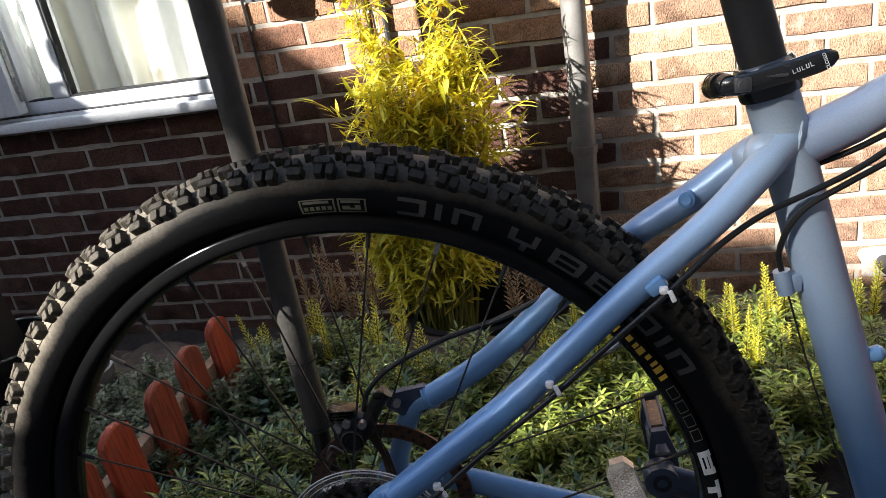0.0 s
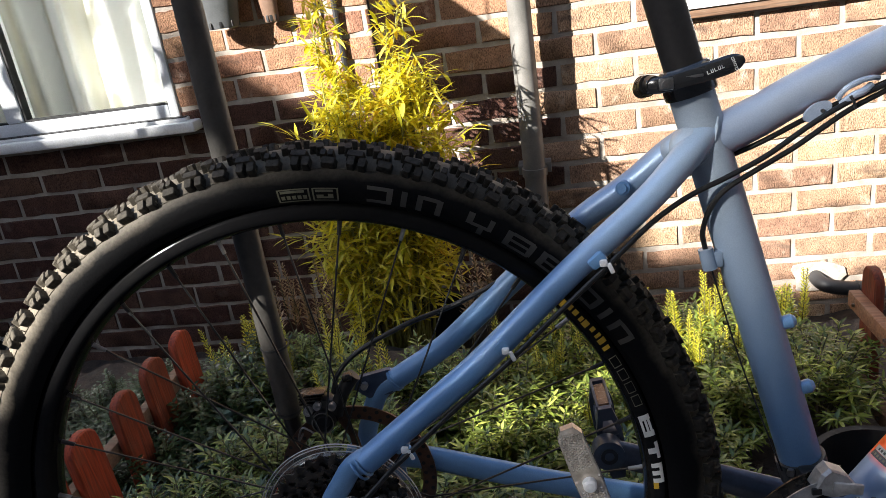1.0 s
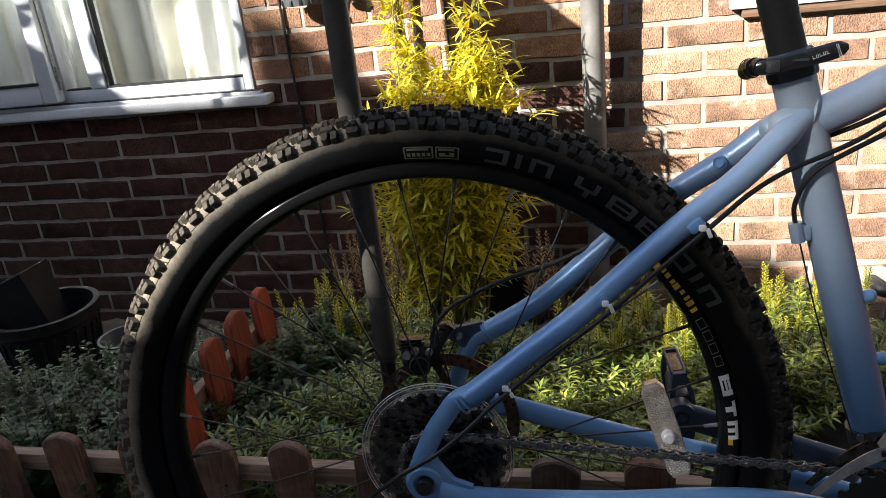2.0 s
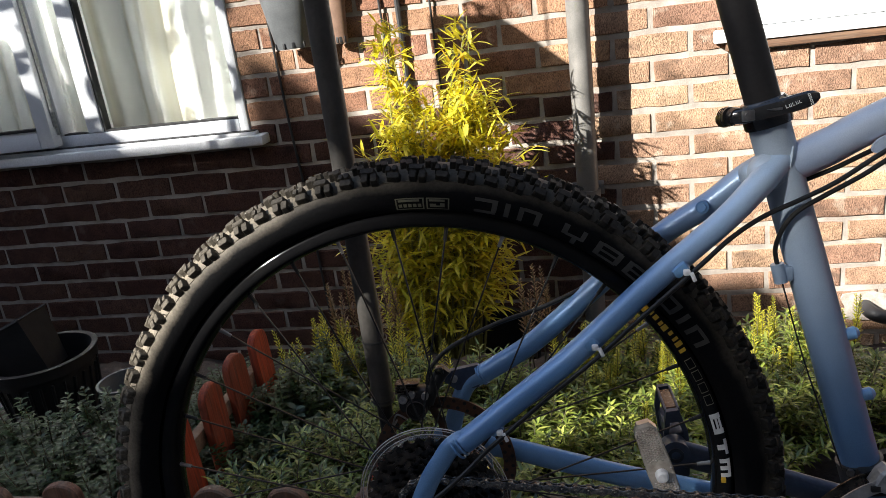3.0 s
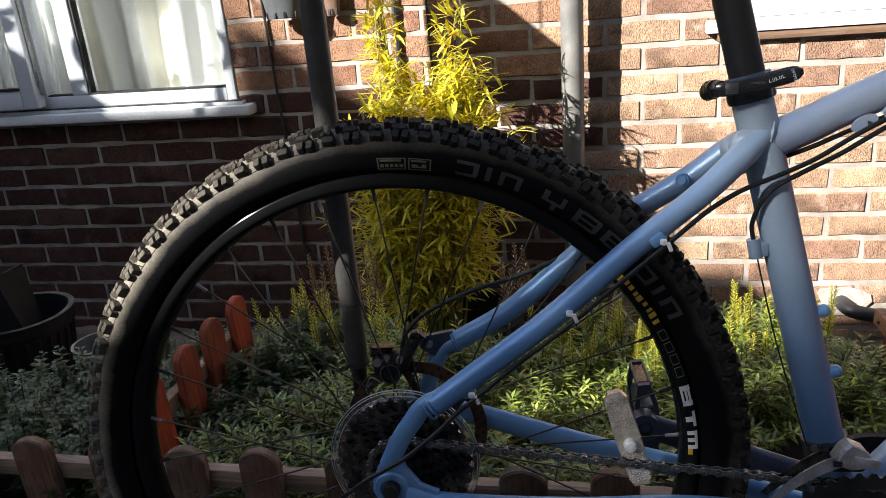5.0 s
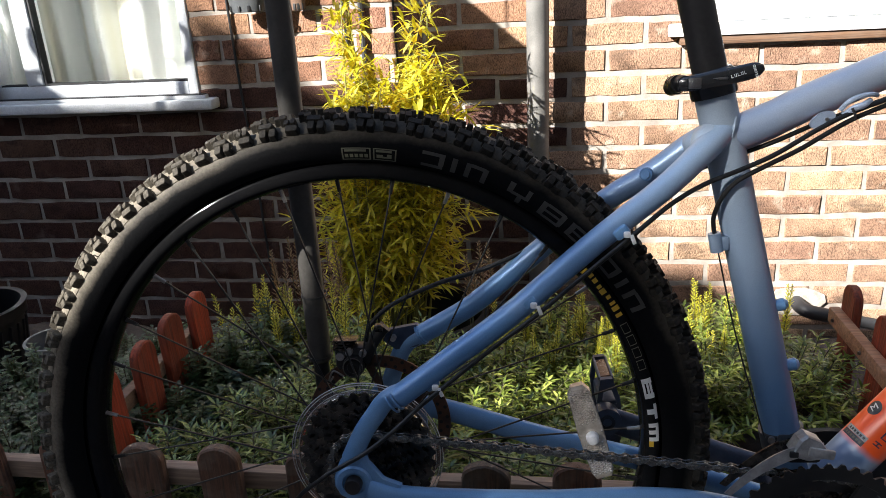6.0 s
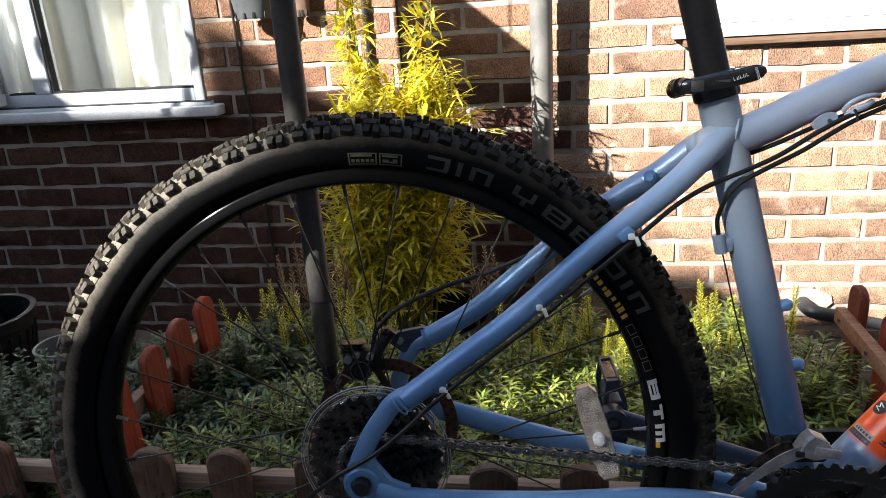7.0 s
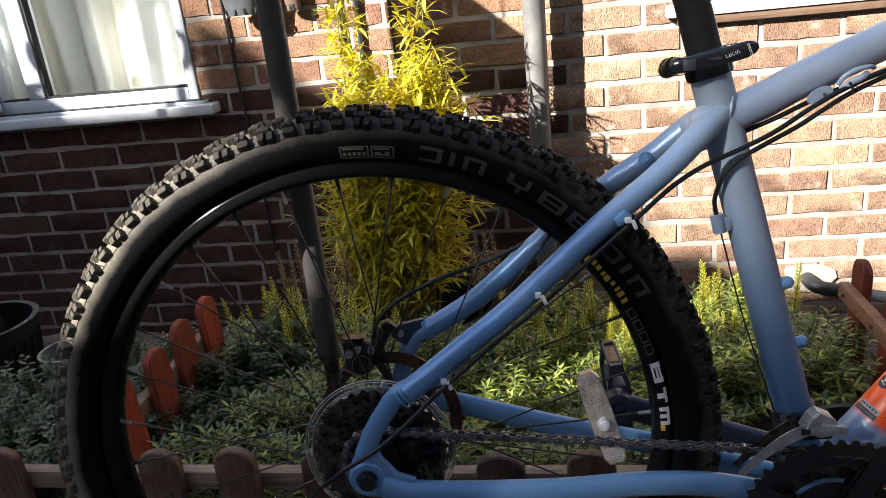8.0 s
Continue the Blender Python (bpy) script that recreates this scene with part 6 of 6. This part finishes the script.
bar3("cable", [(0.70, 0.004, 0.414), (0.60, 0.004, 0.378), (0.50, 0.0, 0.3440), (0.4336, -0.004, 0.3225), (0.3900, -0.005, 0.3050), (0.3560, 0.010, 0.2900), (0.3270, 0.024, 0.2760), (0.3013, 0.034, 0.2600)], 0.0022, CABLEB, "black brake hose under the top tube", seg=10)
bar3("cable", [(0.56, -0.016, 0.370), (0.50, -0.019, 0.3440), (0.455, -0.0205, 0.3260), (0.4272, -0.022, 0.3110), (0.408, -0.023, 0.3000), (0.3788, -0.024, 0.2860), (0.3565, -0.0225, 0.2735), (0.3450, -0.019, 0.2590), (0.3400, -0.012, 0.2400), (0.3410, -0.009, 0.2280), (0.3440, -0.008, 0.2150)], 0.0022, CABLEB, "black front gear cable looping down to the seat tube", seg=10)
bar3("inner_cable", [(0.3450, -0.008, 0.210), (0.366, -0.012, 0.12), (0.394, -0.024, 0.02)], 0.0008, BLACKM, "thin bare gear wire", seg=6)
part("cable_stop", Geo().tube([(0.3420, -0.008, 0.2225), (0.3455, -0.008, 0.2045)], 0.0060, 14).bbox((0.3445, -0.011, 0.2055), (0.356, 0.002, 0.2195), 0.002), PAINT_L, bike, "blue cable stop")
tab = [(0.4290 + 0.0105 * math.cos(a), 0.3250 + 0.0070 * math.sin(a) + 0.33 * 0.0105 * math.cos(a)) for a in [k * math.pi / 9 for k in range(18)]]
tab_ob = part("cable_tab", Geo().add([(x, y, z) for y in (-0.0175, -0.0140) for x, z in tab], [tuple(range(18)), tuple(range(35, 17, -1))] + [(k, (k + 1) % 18, 18 + (k + 1) % 18, 18 + k) for k in range(18)]), PAINT_T, bike, "small painted cable tab under the top tube")
part("tab_bolt", Geo().lathe([(0.0, -0.0188), (0.0016, -0.0188), (0.0016, -0.0170)], 12, "y", (0.4320, 0, 0.3255)), STEEL, tab_ob, "tiny bright bolt")
hoop = part("cable_guide", Geo().tube(curve_pts([(0.443, -0.0175, 0.3330), (0.4475, -0.0215, 0.3400), (0.456, -0.0225, 0.3445), (0.466, -0.0215, 0.3460), (0.473, -0.0175, 0.3450)]), 0.0022, 10), PAINT_T, bike, "painted cable hoop on the top tube")
part("cable_guide", Geo().tube(curve_pts([(0.446, -0.0180, 0.3285), (0.452, -0.0235, 0.3345), (0.459, -0.0240, 0.3370), (0.467, -0.0185, 0.3400)]), 0.0030, 10), PAINT_T, bike, "painted cable hoop on the top tube")
part("zip_tie", Geo().tube([(0.4490, -0.026, 0.3350), (0.4515, -0.0265, 0.3300), (0.4535, -0.024, 0.3250)], 0.0012, 8), BLACKP, hoop, "black zip tie")
for u0, y0, v0 in ((0.2525, -0.056, 0.2350), (0.1700, -0.0645, 0.1740), (0.0785, -0.0700, 0.0980)):
    tie = part("stay_guide", Geo().bbox((u0 - 0.010, y0 - 0.003, v0 - 0.002), (u0 + 0.005, y0 + 0.006, v0 + 0.008), 0.003, Matrix.Translation((u0, 0, v0)) @ Matrix.Rotation(radians(-38), 4, "Y") @ Matrix.Translation((-u0, 0, -v0))), PAINT, bike, "blue cable eyelet")
    g = Geo().bbox((u0 - 0.003, y0 - 0.008, v0 - 0.0028), (u0 + 0.003, y0 - 0.003, v0 + 0.0028), 0.0015)
    g.bbox((u0 + 0.0015, y0 - 0.0085, v0 - 0.010), (u0 + 0.0050, y0 - 0.0065, v0 - 0.001), 0.0008, Matrix.Translation((u0, 0, v0)) @ Matrix.Rotation(radians(-20), 4, "Y") @ Matrix.Translation((-u0, 0, -v0)))
    part("zip_tie", g, WHITEP, tie, "white zip tie")
part("rack_bolt", Geo().tube([(0.2815, 0.012, 0.2770), (0.2855, 0.024, 0.2770)], 0.0062, 14).tube([(0.2808, 0.0105, 0.2772), (0.2815, 0.012, 0.2770)], 0.0040, 12), PAINT, bike, "blue painted bolt boss")
for v0 in (0.146, 0.0845):
    q = SEAT_LOW.lerp(SEAT_TOP, (v0 + 0.072) / 0.424)
    part("bottle_bolt", Geo().tube([q + Vector((0.014, -0.004, 0.002)), q + Vector((0.0235, -0.005, 0.0045)), q + Vector((0.0265, -0.005, 0.005))], [0.0058, 0.0062, 0.0035], 14), PAINT, bike, "blue bottle bolt")

# front derailleur, chainrings, cranks and pedals
g = Geo()
cage = [(0.346, -0.056, -0.034), (0.364, -0.056, -0.016), (0.384, -0.056, -0.001), (0.406, -0.055, 0.009), (0.432, -0.053, 0.012)]
for off in (-0.003, 0.013):
    vs, fs = [], []
    cp = curve_pts(cage, 5)
    for p in cp:
        t = (p - cp[0]).length
        hgt = 0.0065 + 0.0055 * min(1, t / 0.06)
        nrm = (p - Vector((BB.x, p.y, BB.z))).normalized()
        for a, b in ((-0.5, 0), (0.5, 0), (0.5, 1), (-0.5, 1)):
            vs.append(p + nrm * hgt * a + Vector((0, off + 0.0014 * b, 0)))
    for i in range(len(cp) - 1):
        for k in range(4):
            fs.append((i * 4 + k, i * 4 + (k + 1) % 4, i * 4 + 4 + (k + 1) % 4, i * 4 + 4 + k))
    fs += [(3, 2, 1, 0), tuple(len(vs) - 4 + k for k in range(4))]
    if off < 0:
        fd = part("front_derailleur", Geo().add(vs, fs), SILVER, bike, "silver front derailleur with a pressed cage")
    else:
        part("inner_cage_plate", Geo().add(vs, fs), DARKSTEEL, fd, "oily inner plate of the cage")
lv = [(0.402, 0.010), (0.409, 0.022), (0.415, 0.027), (0.428, 0.021), (0.436, 0.010), (0.430, 0.002), (0.417, 0.000), (0.406, 0.004)]
lg2 = Geo().add([(0.4225 + (x - 0.4225) * k, y, 0.0165 + (z - 0.0165) * k) for y, k in ((-0.0600, 0.88), (-0.0565, 1.0), (-0.0440, 1.0)) for x, z in lv], [tuple(range(8)), tuple(range(16, 24))] + [(r * 8 + k, r * 8 + (k + 1) % 8, r * 8 + 8 + (k + 1) % 8, r * 8 + 8 + k) for r in range(2) for k in range(8)])
part("link_body", lg2, SILVER, fd, "silver linkage shell", smooth=False)
part("link_plate", Geo().bbox((0.416, -0.0630, 0.0045), (0.440, -0.0590, 0.0140), 0.003, Matrix.Translation((0.433, 0, 0.010)) @ Matrix.Rotation(radians(10), 4, "Y") @ Matrix.Translation((-0.433, 0, -0.010))), SILVER, fd)
part("maker_bar", Geo().bbox((0.400, -0.0605, 0.0050), (0.408, -0.0570, 0.0110), 0.001), BLACKM, fd)
cpos = SEAT_LOW.lerp(SEAT_TOP, 0.190)
band = Geo().lathe([(0.0183, -0.011), (0.0212, -0.011), (0.0212, 0.011), (0.0183, 0.011)], 32, closed=True)
bm_ = Matrix.Translation(cpos) @ POST_DIR.to_track_quat("Z", "X").to_matrix().to_4x4()
band.v = [tuple(bm_ @ Vector(p)) for p in band.v]
FD_OFF = Vector((0.005, 0.0, 0.013))
fd.location = FD_OFF
part("clamp_band", band, BLACKP, fd, "black clamp band").location = -FD_OFF
g = Geo()
for k in (-1, 1):
    q = cpos + Vector((-0.014 + 0.0025 * k, -0.0175, 0.006 * -k))
    g.tube([q, q + Vector((-0.002, -0.004, 0))], 0.0033, 12)
part("clamp_bolt", g, STEEL, fd, "small bright bolts").location = -FD_OFF
for n, y in ((46, -0.0515), (38, -0.0437), (30, -0.0365)):
    g = Geo()
    gear(g, n * 0.0127 / (2 * math.pi), n, y, 0.002, n * 0.0127 / (2 * math.pi) - 0.014)
    for k in range(4):
        m = Matrix.Rotation(radians(90 * k + 30), 4, "Y")
        g.box((0.016, y - 0.002, -0.009), (n * 0.0127 / (2 * math.pi) - 0.012, y + 0.002, 0.009), m)
    g.v = [tuple(Vector(p) + BB + Vector((0.0, 0, -0.008))) for p in g.v]
    part("chainring", g, DARKSTEEL if n == 30 else BLACKM, bike, "black toothed chainring", angle=25)
part("spider", Geo().lathe([(0.010, -0.0405), (0.040, -0.0405), (0.043, -0.0395), (0.040, -0.0385), (0.010, -0.0385)], 48, "y", BB + Vector((0, 0, -0.008)), closed=True), BLACKM, bike, "black crank spider")
part("derailleur_arm", Geo().bbox((0.402, -0.046, -0.010), (0.436, -0.016, 0.008), 0.005), BLACKM, fd)
ca = Vector((0.2585, 0, -0.0195))


def crank(y0, end):
    e = Vector(end)
    g = Geo().tube([BB + Vector((0, y0, 0)), BB.lerp(e, 0.35) + Vector((0, y0 * 1.12, 0)), e + Vector((0, y0 * 1.2, 0))], [0.0175, 0.0150, 0.0155], 18, squash=0.55)
    g.tube([BB + Vector((0, 0.03 if y0 > 0 else -0.03, 0)), BB + Vector((0, y0 * 1.12, 0))], 0.018, 20)
    g.tube([e + Vector((0, y0 * 1.2 - 0.010, 0)), e + Vector((0, y0 * 1.2 + 0.010, 0))], 0.0165, 22)
    c = part("crank_arm", g, mat("dark_crank", (0.070, 0.085, 0.120), (0.05, 0.06, 0.085), 0.38, metal=0.5), bike, "dark crank arm")
    part("axle_eye", Geo().lathe([(0.005, e.y + y0 * 1.2 - 0.0112), (0.009, e.y + y0 * 1.2 - 0.0112), (0.009, e.y + y0 * 1.2 - 0.009), (0.005, e.y + y0 * 1.2 - 0.009)], 18, "y", (e.x, 0, e.z), closed=True), BLACKM, c)


crank(0.080, ca)
crank(-0.078, BB * 2 - ca)


def pedal(at, turn):
    """A resin cage: two open side plates joined by ribs, a reflector at each end."""
    m = Matrix.Translation(at) @ Matrix.Rotation(radians(turn), 4, "Y")
    blue = mat("dark_blue_pedal", (0.042, 0.055, 0.088), (0.026, 0.036, 0.058), 0.45, scale=30)
    pv = [(-0.042, 0.007), (-0.016, 0.0135), (0.016, 0.0135), (0.042, 0.007), (0.042, -0.007), (0.016, -0.0135), (-0.016, -0.0135), (-0.042, -0.007)]
    p = part("pedal", Geo().bbox((-0.014, 0.004, -0.0105), (0.014, 0.078, 0.0105), 0.005, m), blue, bike, "dark blue resin platform pedal")
    for y in (0.002, 0.072):
        g = Geo()
        vs = [m @ Vector((x * k, yy, z * k)) for yy in (y, y + 0.008) for k in (1.0, 0.66) for x, z in pv]
        fs = []
        for k in range(8):
            n = (k + 1) % 8
            fs += [(k, n, 8 + n, 8 + k), (16 + k, 24 + k, 24 + n, 16 + n), (k, 16 + k, 16 + n, n), (8 + k, 8 + n, 24 + n, 24 + k)]
        part("side_plate", g.add(vs, fs), blue, p, smooth=False)
        for x in (-0.009, 0.007):
            part("side_rib", Geo().box((x, y + 0.001, -0.0100), (x + 0.0035, y + 0.007, 0.0100), m), blue, p)
    for x in (-0.0425, 0.0355):
        for z in (-0.0085, 0.0060):
            part("end_bar", Geo().bbox((x, 0.008, z), (x + 0.007, 0.074, z + 0.003), 0.001, m), blue, p)
    part("spindle", Geo().tube([m @ Vector((0, -0.015, 0)), m @ Vector((0, 0.082, 0))], 0.007, 16), BLACKM, p)
    for x in (-0.0410, 0.0375):
        part("pedal_reflector", Geo().bbox((x, 0.016, -0.0065), (x + 0.004, 0.066, 0.0065), 0.001, m), AMBER, p, "dull amber reflector")


pedal(ca + Vector((0.006, 0.106, 0.002)), 84)


def spoke_reflector():
    c, ang = Vector((0.228, -0.0085, 0.0195)), 106
    m = Matrix.Translation(c) @ Matrix.Rotation(-radians(ang), 4, "Y")
    outline = [(-0.052, -0.0075), (-0.052, 0.0082), (-0.044, 0.0115), (0.0, 0.0132), (0.044, 0.0115), (0.053, 0.006), (0.053, -0.006), (0.044, -0.0115), (0.0, -0.0132), (-0.044, -0.0115)]
    n = len(outline)
    g = Geo()
    vs = [m @ Vector((x * s, y, z * s)) for y, s in ((-0.006, 0.93), (-0.0045, 1.0), (0.004, 1.0)) for x, z in outline]
    g.add(vs, [tuple(range(n))[::-1], tuple(range(2 * n, 3 * n))] + [(a * n + k, a * n + (k + 1) % n, a * n + n + (k + 1) % n, a * n + n + k) for a in range(2) for k in range(n)])
    r = part("spoke_reflector", g, PRISM, bike, "clear ribbed plastic spoke reflector", smooth=False)
    g = Geo()
    for i in range(-17, 18):                     # prism ridges
        for j in range(-4, 5):
            x, z = i * 0.0028 + (0.0014 if j % 2 else 0), j * 0.0028
            if abs(x) > 0.047 or abs(z) > 0.0112 - 0.00004 * abs(i) or (abs(x) < 0.010 and abs(z) < 0.009):
                continue
            p = [m @ Vector((x + a, -0.0061 - b, z + d)) for a, b, d in ((-0.0013, 0, -0.0013), (0.0013, 0, -0.0013), (0.0013, 0, 0.0013), (-0.0013, 0, 0.0013), (0.0004, 0.0011, 0.0003))]
            g.add(p, [(0, 1, 4), (1, 2, 4), (2, 3, 4), (3, 0, 4)])
    part("prism", g, PRISM, r, smooth=False)
    p0 = m @ Vector((-0.004, -0.006, 0))
    part("reflector_clip", Geo().lathe([(0.0, -0.0085), (0.0045, -0.0080), (0.0062, -0.006), (0.0065, 0.0)], 20, "y", (p0.x, p0.y, p0.z)), WHITEP, r, "round white plastic clip")


spoke_reflector()

# badge, sticker and marks on the down tube
dt_up = Vector((-dt_dir.z, 0, dt_dir.x)).normalized()
dt_u = dt_dir.normalized()


def dt_at(s, side, lift=0.0227):
    """A place on the down tube's near face: s along it, side up across it."""
    a = side / lift
    return DT0 + dt_u * s + dt_up * lift * math.sin(a) + Vector((0, -lift * math.cos(a), 0))


def dt_patch(g, s0, s1, a0, a1, lift=0.0228):
    n, vs = 6, []
    for i in range(n + 1):
        a = a0 + (a1 - a0) * i / n
        for s in (s0, s1):
            vs.append(dt_at(s, a, lift))
    g.add(vs, [(i * 2, i * 2 + 1, i * 2 + 3, i * 2 + 2) for i in range(n)])


g = Geo()
bv = [dt_at(0.1329 + q * math.cos(t), 0.0325 + q * math.sin(t), 0.0228) for q in (0.0004, 0.0026, 0.0052, 0.0078) for t in [k * 0.2618 for k in range(24)]]
g.add(bv, [tuple(range(24))] + [(r * 24 + k, r * 24 + (k + 1) % 24, (r + 1) * 24 + (k + 1) % 24, (r + 1) * 24 + k) for r in range(3) for k in range(24)])
part("size_badge", g, BLACKP, bike, "round black size badge")
tx = bpy.data.curves.new("size_letter", "FONT")
tx.body, tx.size, tx.extrude, tx.align_x, tx.align_y = "M", 0.0105, 0.0002, "CENTER", "CENTER"
lt = new("size_letter", tx)
lt.data.materials.append(WHITED)
lt.parent = bike
o = dt_at(0.1329, 0.0325, 0.0229)
nn = (o - (DT0 + dt_u * 0.1329)).normalized()
rr_ = Vector((0.97, 0, -0.24))
rr_ = (rr_ - nn * rr_.dot(nn)).normalized()
lt.matrix_basis = Matrix.Translation(o) @ Matrix((tuple(rr_), tuple(nn.cross(rr_)), tuple(nn))).transposed().to_4x4()
g = Geo()
dt_patch(g, 0.0953, 0.1010, 0.0145, 0.0415)
part("sticker", g, mat("dark_sticker", (0.05, 0.055, 0.07), (0.03, 0.035, 0.045), 0.5, scale=200, fine=600), bike, "small printed sticker, dark lower half")
g = Geo()
dt_patch(g, 0.1012, 0.1066, 0.0145, 0.0415)
part("sticker", g, mat("grey_sticker", (0.42, 0.41, 0.39), (0.32, 0.31, 0.30), 0.5, scale=200, fine=600), bike, "small printed sticker, pale upper half")
for s0, n, m_ in ((0.0970, 7, PALEDECAL), (0.1026, 6, BLACKP)):
    g = Geo()
    for k in range(n):
        dt_patch(g, s0, s0 + 0.0024, 0.0170 + k * 0.0036, 0.0192 + k * 0.0036, 0.0230)
    tagged(part("sticker_bar", g, m_, bike), "tiny printed bars", kind="stuff")
for s0, s1, a0, a1 in ((0.1050, 0.1062, 0.0020, 0.0095), (0.1085, 0.1097, 0.0020, 0.0095), (0.1050, 0.1100, 0.0050, 0.0064), (0.1140, 0.1152, 0.0010, 0.0085), (0.1140, 0.1215, 0.0010, 0.0024), (0.1140, 0.1215, 0.0070, 0.0085)):
    g = Geo()
    dt_patch(g, s0, s1, a0, a1)
    part("mark_bar", g, mat("dark_blue_mark", (0.05, 0.03, 0.09), None, 0.4), bike)
for k in range(5):
    g = Geo()
    dt_patch(g, 0.1290 + k * 0.0110, 0.1305 + k * 0.0110, 0.0020, 0.0110)
    dt_patch(g, 0.1290 + k * 0.0110, 0.1370 + k * 0.0110, 0.0095, 0.0110)
    part("mark_bar", g, WHITED, bike)

# ---- repair stand: a post behind the wheel, with a clamp on the seatpost ----
stand = thing("repair_stand", (0.2590, -1.612, -0.024), "grey hammered-paint repair stand post behind the wheel", "stand")
part("post", Geo().tube([(0.0, 0, 2.05), (0.0, 0, 1.30), (0.0, 0, 1.02), (0.0, 0, 0.833)], 0.0125, 28), POLE, stand)
for z in (0.913, 0.838):
    part("collar", Geo().lathe([(0.0137, -0.0012), (0.0144, -0.0012), (0.0144, 0.0012), (0.0137, 0.0012)], 28, "z", (0.0012 if z > 0.85 else 0, 0, z), closed=True), BLACKP, stand)
part("inner_post", Geo().tube([(0.0, 0, 0.83), (0.0, 0, 0.412)], 0.0090, 20), BLACKM, stand)
g = Geo()
for a in (30, 150, 270):
    g.tube([(0, 0, 0.47), (0.16 * math.cos(radians(a)), 0.16 * math.sin(radians(a)), 0.409)], 0.009, 12)
part("foot", g, BLACKM, stand)
cw = BIKE_M @ (SEAT_TOP + POST_DIR * 0.30) - Vector((0.2590, -1.612, -0.024))
part("clamp_arm", Geo().tube([(-0.006, 0, 2.03), (cw.x * 0.5, cw.y * 0.5 + 0.03, 1.90), (cw.x, cw.y + 0.03, cw.z + 0.02)], 0.014, 16), POLE, stand)
part("clamp_jaw", Geo().bbox((cw.x - 0.03, cw.y - 0.03, cw.z - 0.03), (cw.x + 0.03, cw.y + 0.04, cw.z + 0.03), 0.008), BLACKP, stand)

# ---- brickwork: the courses that the path passes are separate bricks, the rest one mesh ----
COURSE, LONG, TOP_Z, JOINT_X = 0.0772, 0.2235, 1.035, 0.80


def brick_block(l, h, rnd, d=0.05):
    """A brick face with chipped, rounded arrises."""
    e = 0.0048
    nx = 5
    top, bot, fr_t, fr_b = [], [], [], []
    for i in range(nx + 1):
        s = -l / 2 + l * i / nx
        jt, jb = rnd.uniform(-0.0034, 0.0012), rnd.uniform(-0.0012, 0.0034)
        inset = rnd.uniform(0.004, 0.012) if i in (0, nx) else 0.0
        s += rnd.uniform(-0.0015, 0.0015)
        top.append((s, 0.006, h / 2 + jt - inset * 0.3))
        bot.append((s, 0.006, -h / 2 + jb + inset * 0.3))
        s2 = s + (e if i == 0 else -e if i == nx else 0)
        fr_t.append((s2, rnd.uniform(-0.0015, 0.0008), h / 2 - e + jt))
        fr_b.append((s2, rnd.uniform(-0.0015, 0.0008), -h / 2 + e + jb))
    back_t = [(x, d, z) for x, y, z in top]
    back_b = [(x, d, z) for x, y, z in bot]
    rows = [back_t, top, fr_t, fr_b, bot, back_b]
    n = nx + 1
    g = Geo().add([p for r in rows for p in r], [(a * n + i, a * n + i + 1, (a + 1) * n + i + 1, (a + 1) * n + i) for a in range(5) for i in range(nx)])
    for i in (0, nx):
        g.f.append(tuple(a * n + i for a in range(6)))
    return g


def brick_wall():
    rnd = random.Random(12)
    height = COURSE - 0.0098
    made = {}

    def mesh_of(l, h, material):
        key = (round(l, 3), round(h, 4), material.name, rnd.randrange(12))
        if key not in made:
            me = brick_block(l, h, rnd).mesh("brick", True, 50)
            me.materials.append(material)
            made[key] = me
        return made[key]
    far, count = {BRICK: Geo(), BRICK_W: Geo(), BRICK_SHADED: Geo()}, 0
    for c in range(-22, 14):
        z = TOP_Z - COURSE * c
        if z < 0.0 or z > WALL_H - 0.03:
            continue
        for k in range(-20, 14):
            x0 = JOINT_X + LONG * (k + (0.5 if c % 2 else 0.0))
            spans = [(x0 + 0.0050, x0 + LONG - 0.0050)]
            for wx0, wx1, wz0, wz1 in (WIN1, WIN2):
                cut = []
                for a, b in spans:
                    if z + height / 2 > wz0 - 0.015 and z - height / 2 < wz1:
                        if b > wx0 and a < wx1:
                            if a < wx0 - 0.03:
                                cut.append((a, wx0 - 0.004))
                            if b > wx1 + 0.03:
                                cut.append((wx1 + 0.004, b))
                            continue
                    cut.append((a, b))
                spans = cut
            for a, b in spans:
                if a < WALL_X0 or b > WALL_X1:
                    continue
                mid = (a + b) / 2
                tight = -0.0030 if mid < 0.45 else 0.0      # the older west part has finer joints
                # red-brown stock bricks west of the pipe; shade painted into the base courses
                kind = BRICK if mid > 0.50 else BRICK_SHADED if c > 1 else BRICK_W
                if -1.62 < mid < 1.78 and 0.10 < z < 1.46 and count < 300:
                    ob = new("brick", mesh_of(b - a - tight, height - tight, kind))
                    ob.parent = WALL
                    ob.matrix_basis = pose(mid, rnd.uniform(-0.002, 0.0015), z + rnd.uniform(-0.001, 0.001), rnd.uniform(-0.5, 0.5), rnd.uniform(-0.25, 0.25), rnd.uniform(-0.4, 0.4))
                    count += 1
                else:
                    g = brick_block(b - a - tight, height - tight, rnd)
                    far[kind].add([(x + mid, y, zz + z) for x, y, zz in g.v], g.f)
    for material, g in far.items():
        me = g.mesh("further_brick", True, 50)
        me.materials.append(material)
        ob = new("further_bricks", me)
        ob.parent = WALL
        tagged(ob, "further courses of the same brickwork", kind="stuff")


brick_wall()
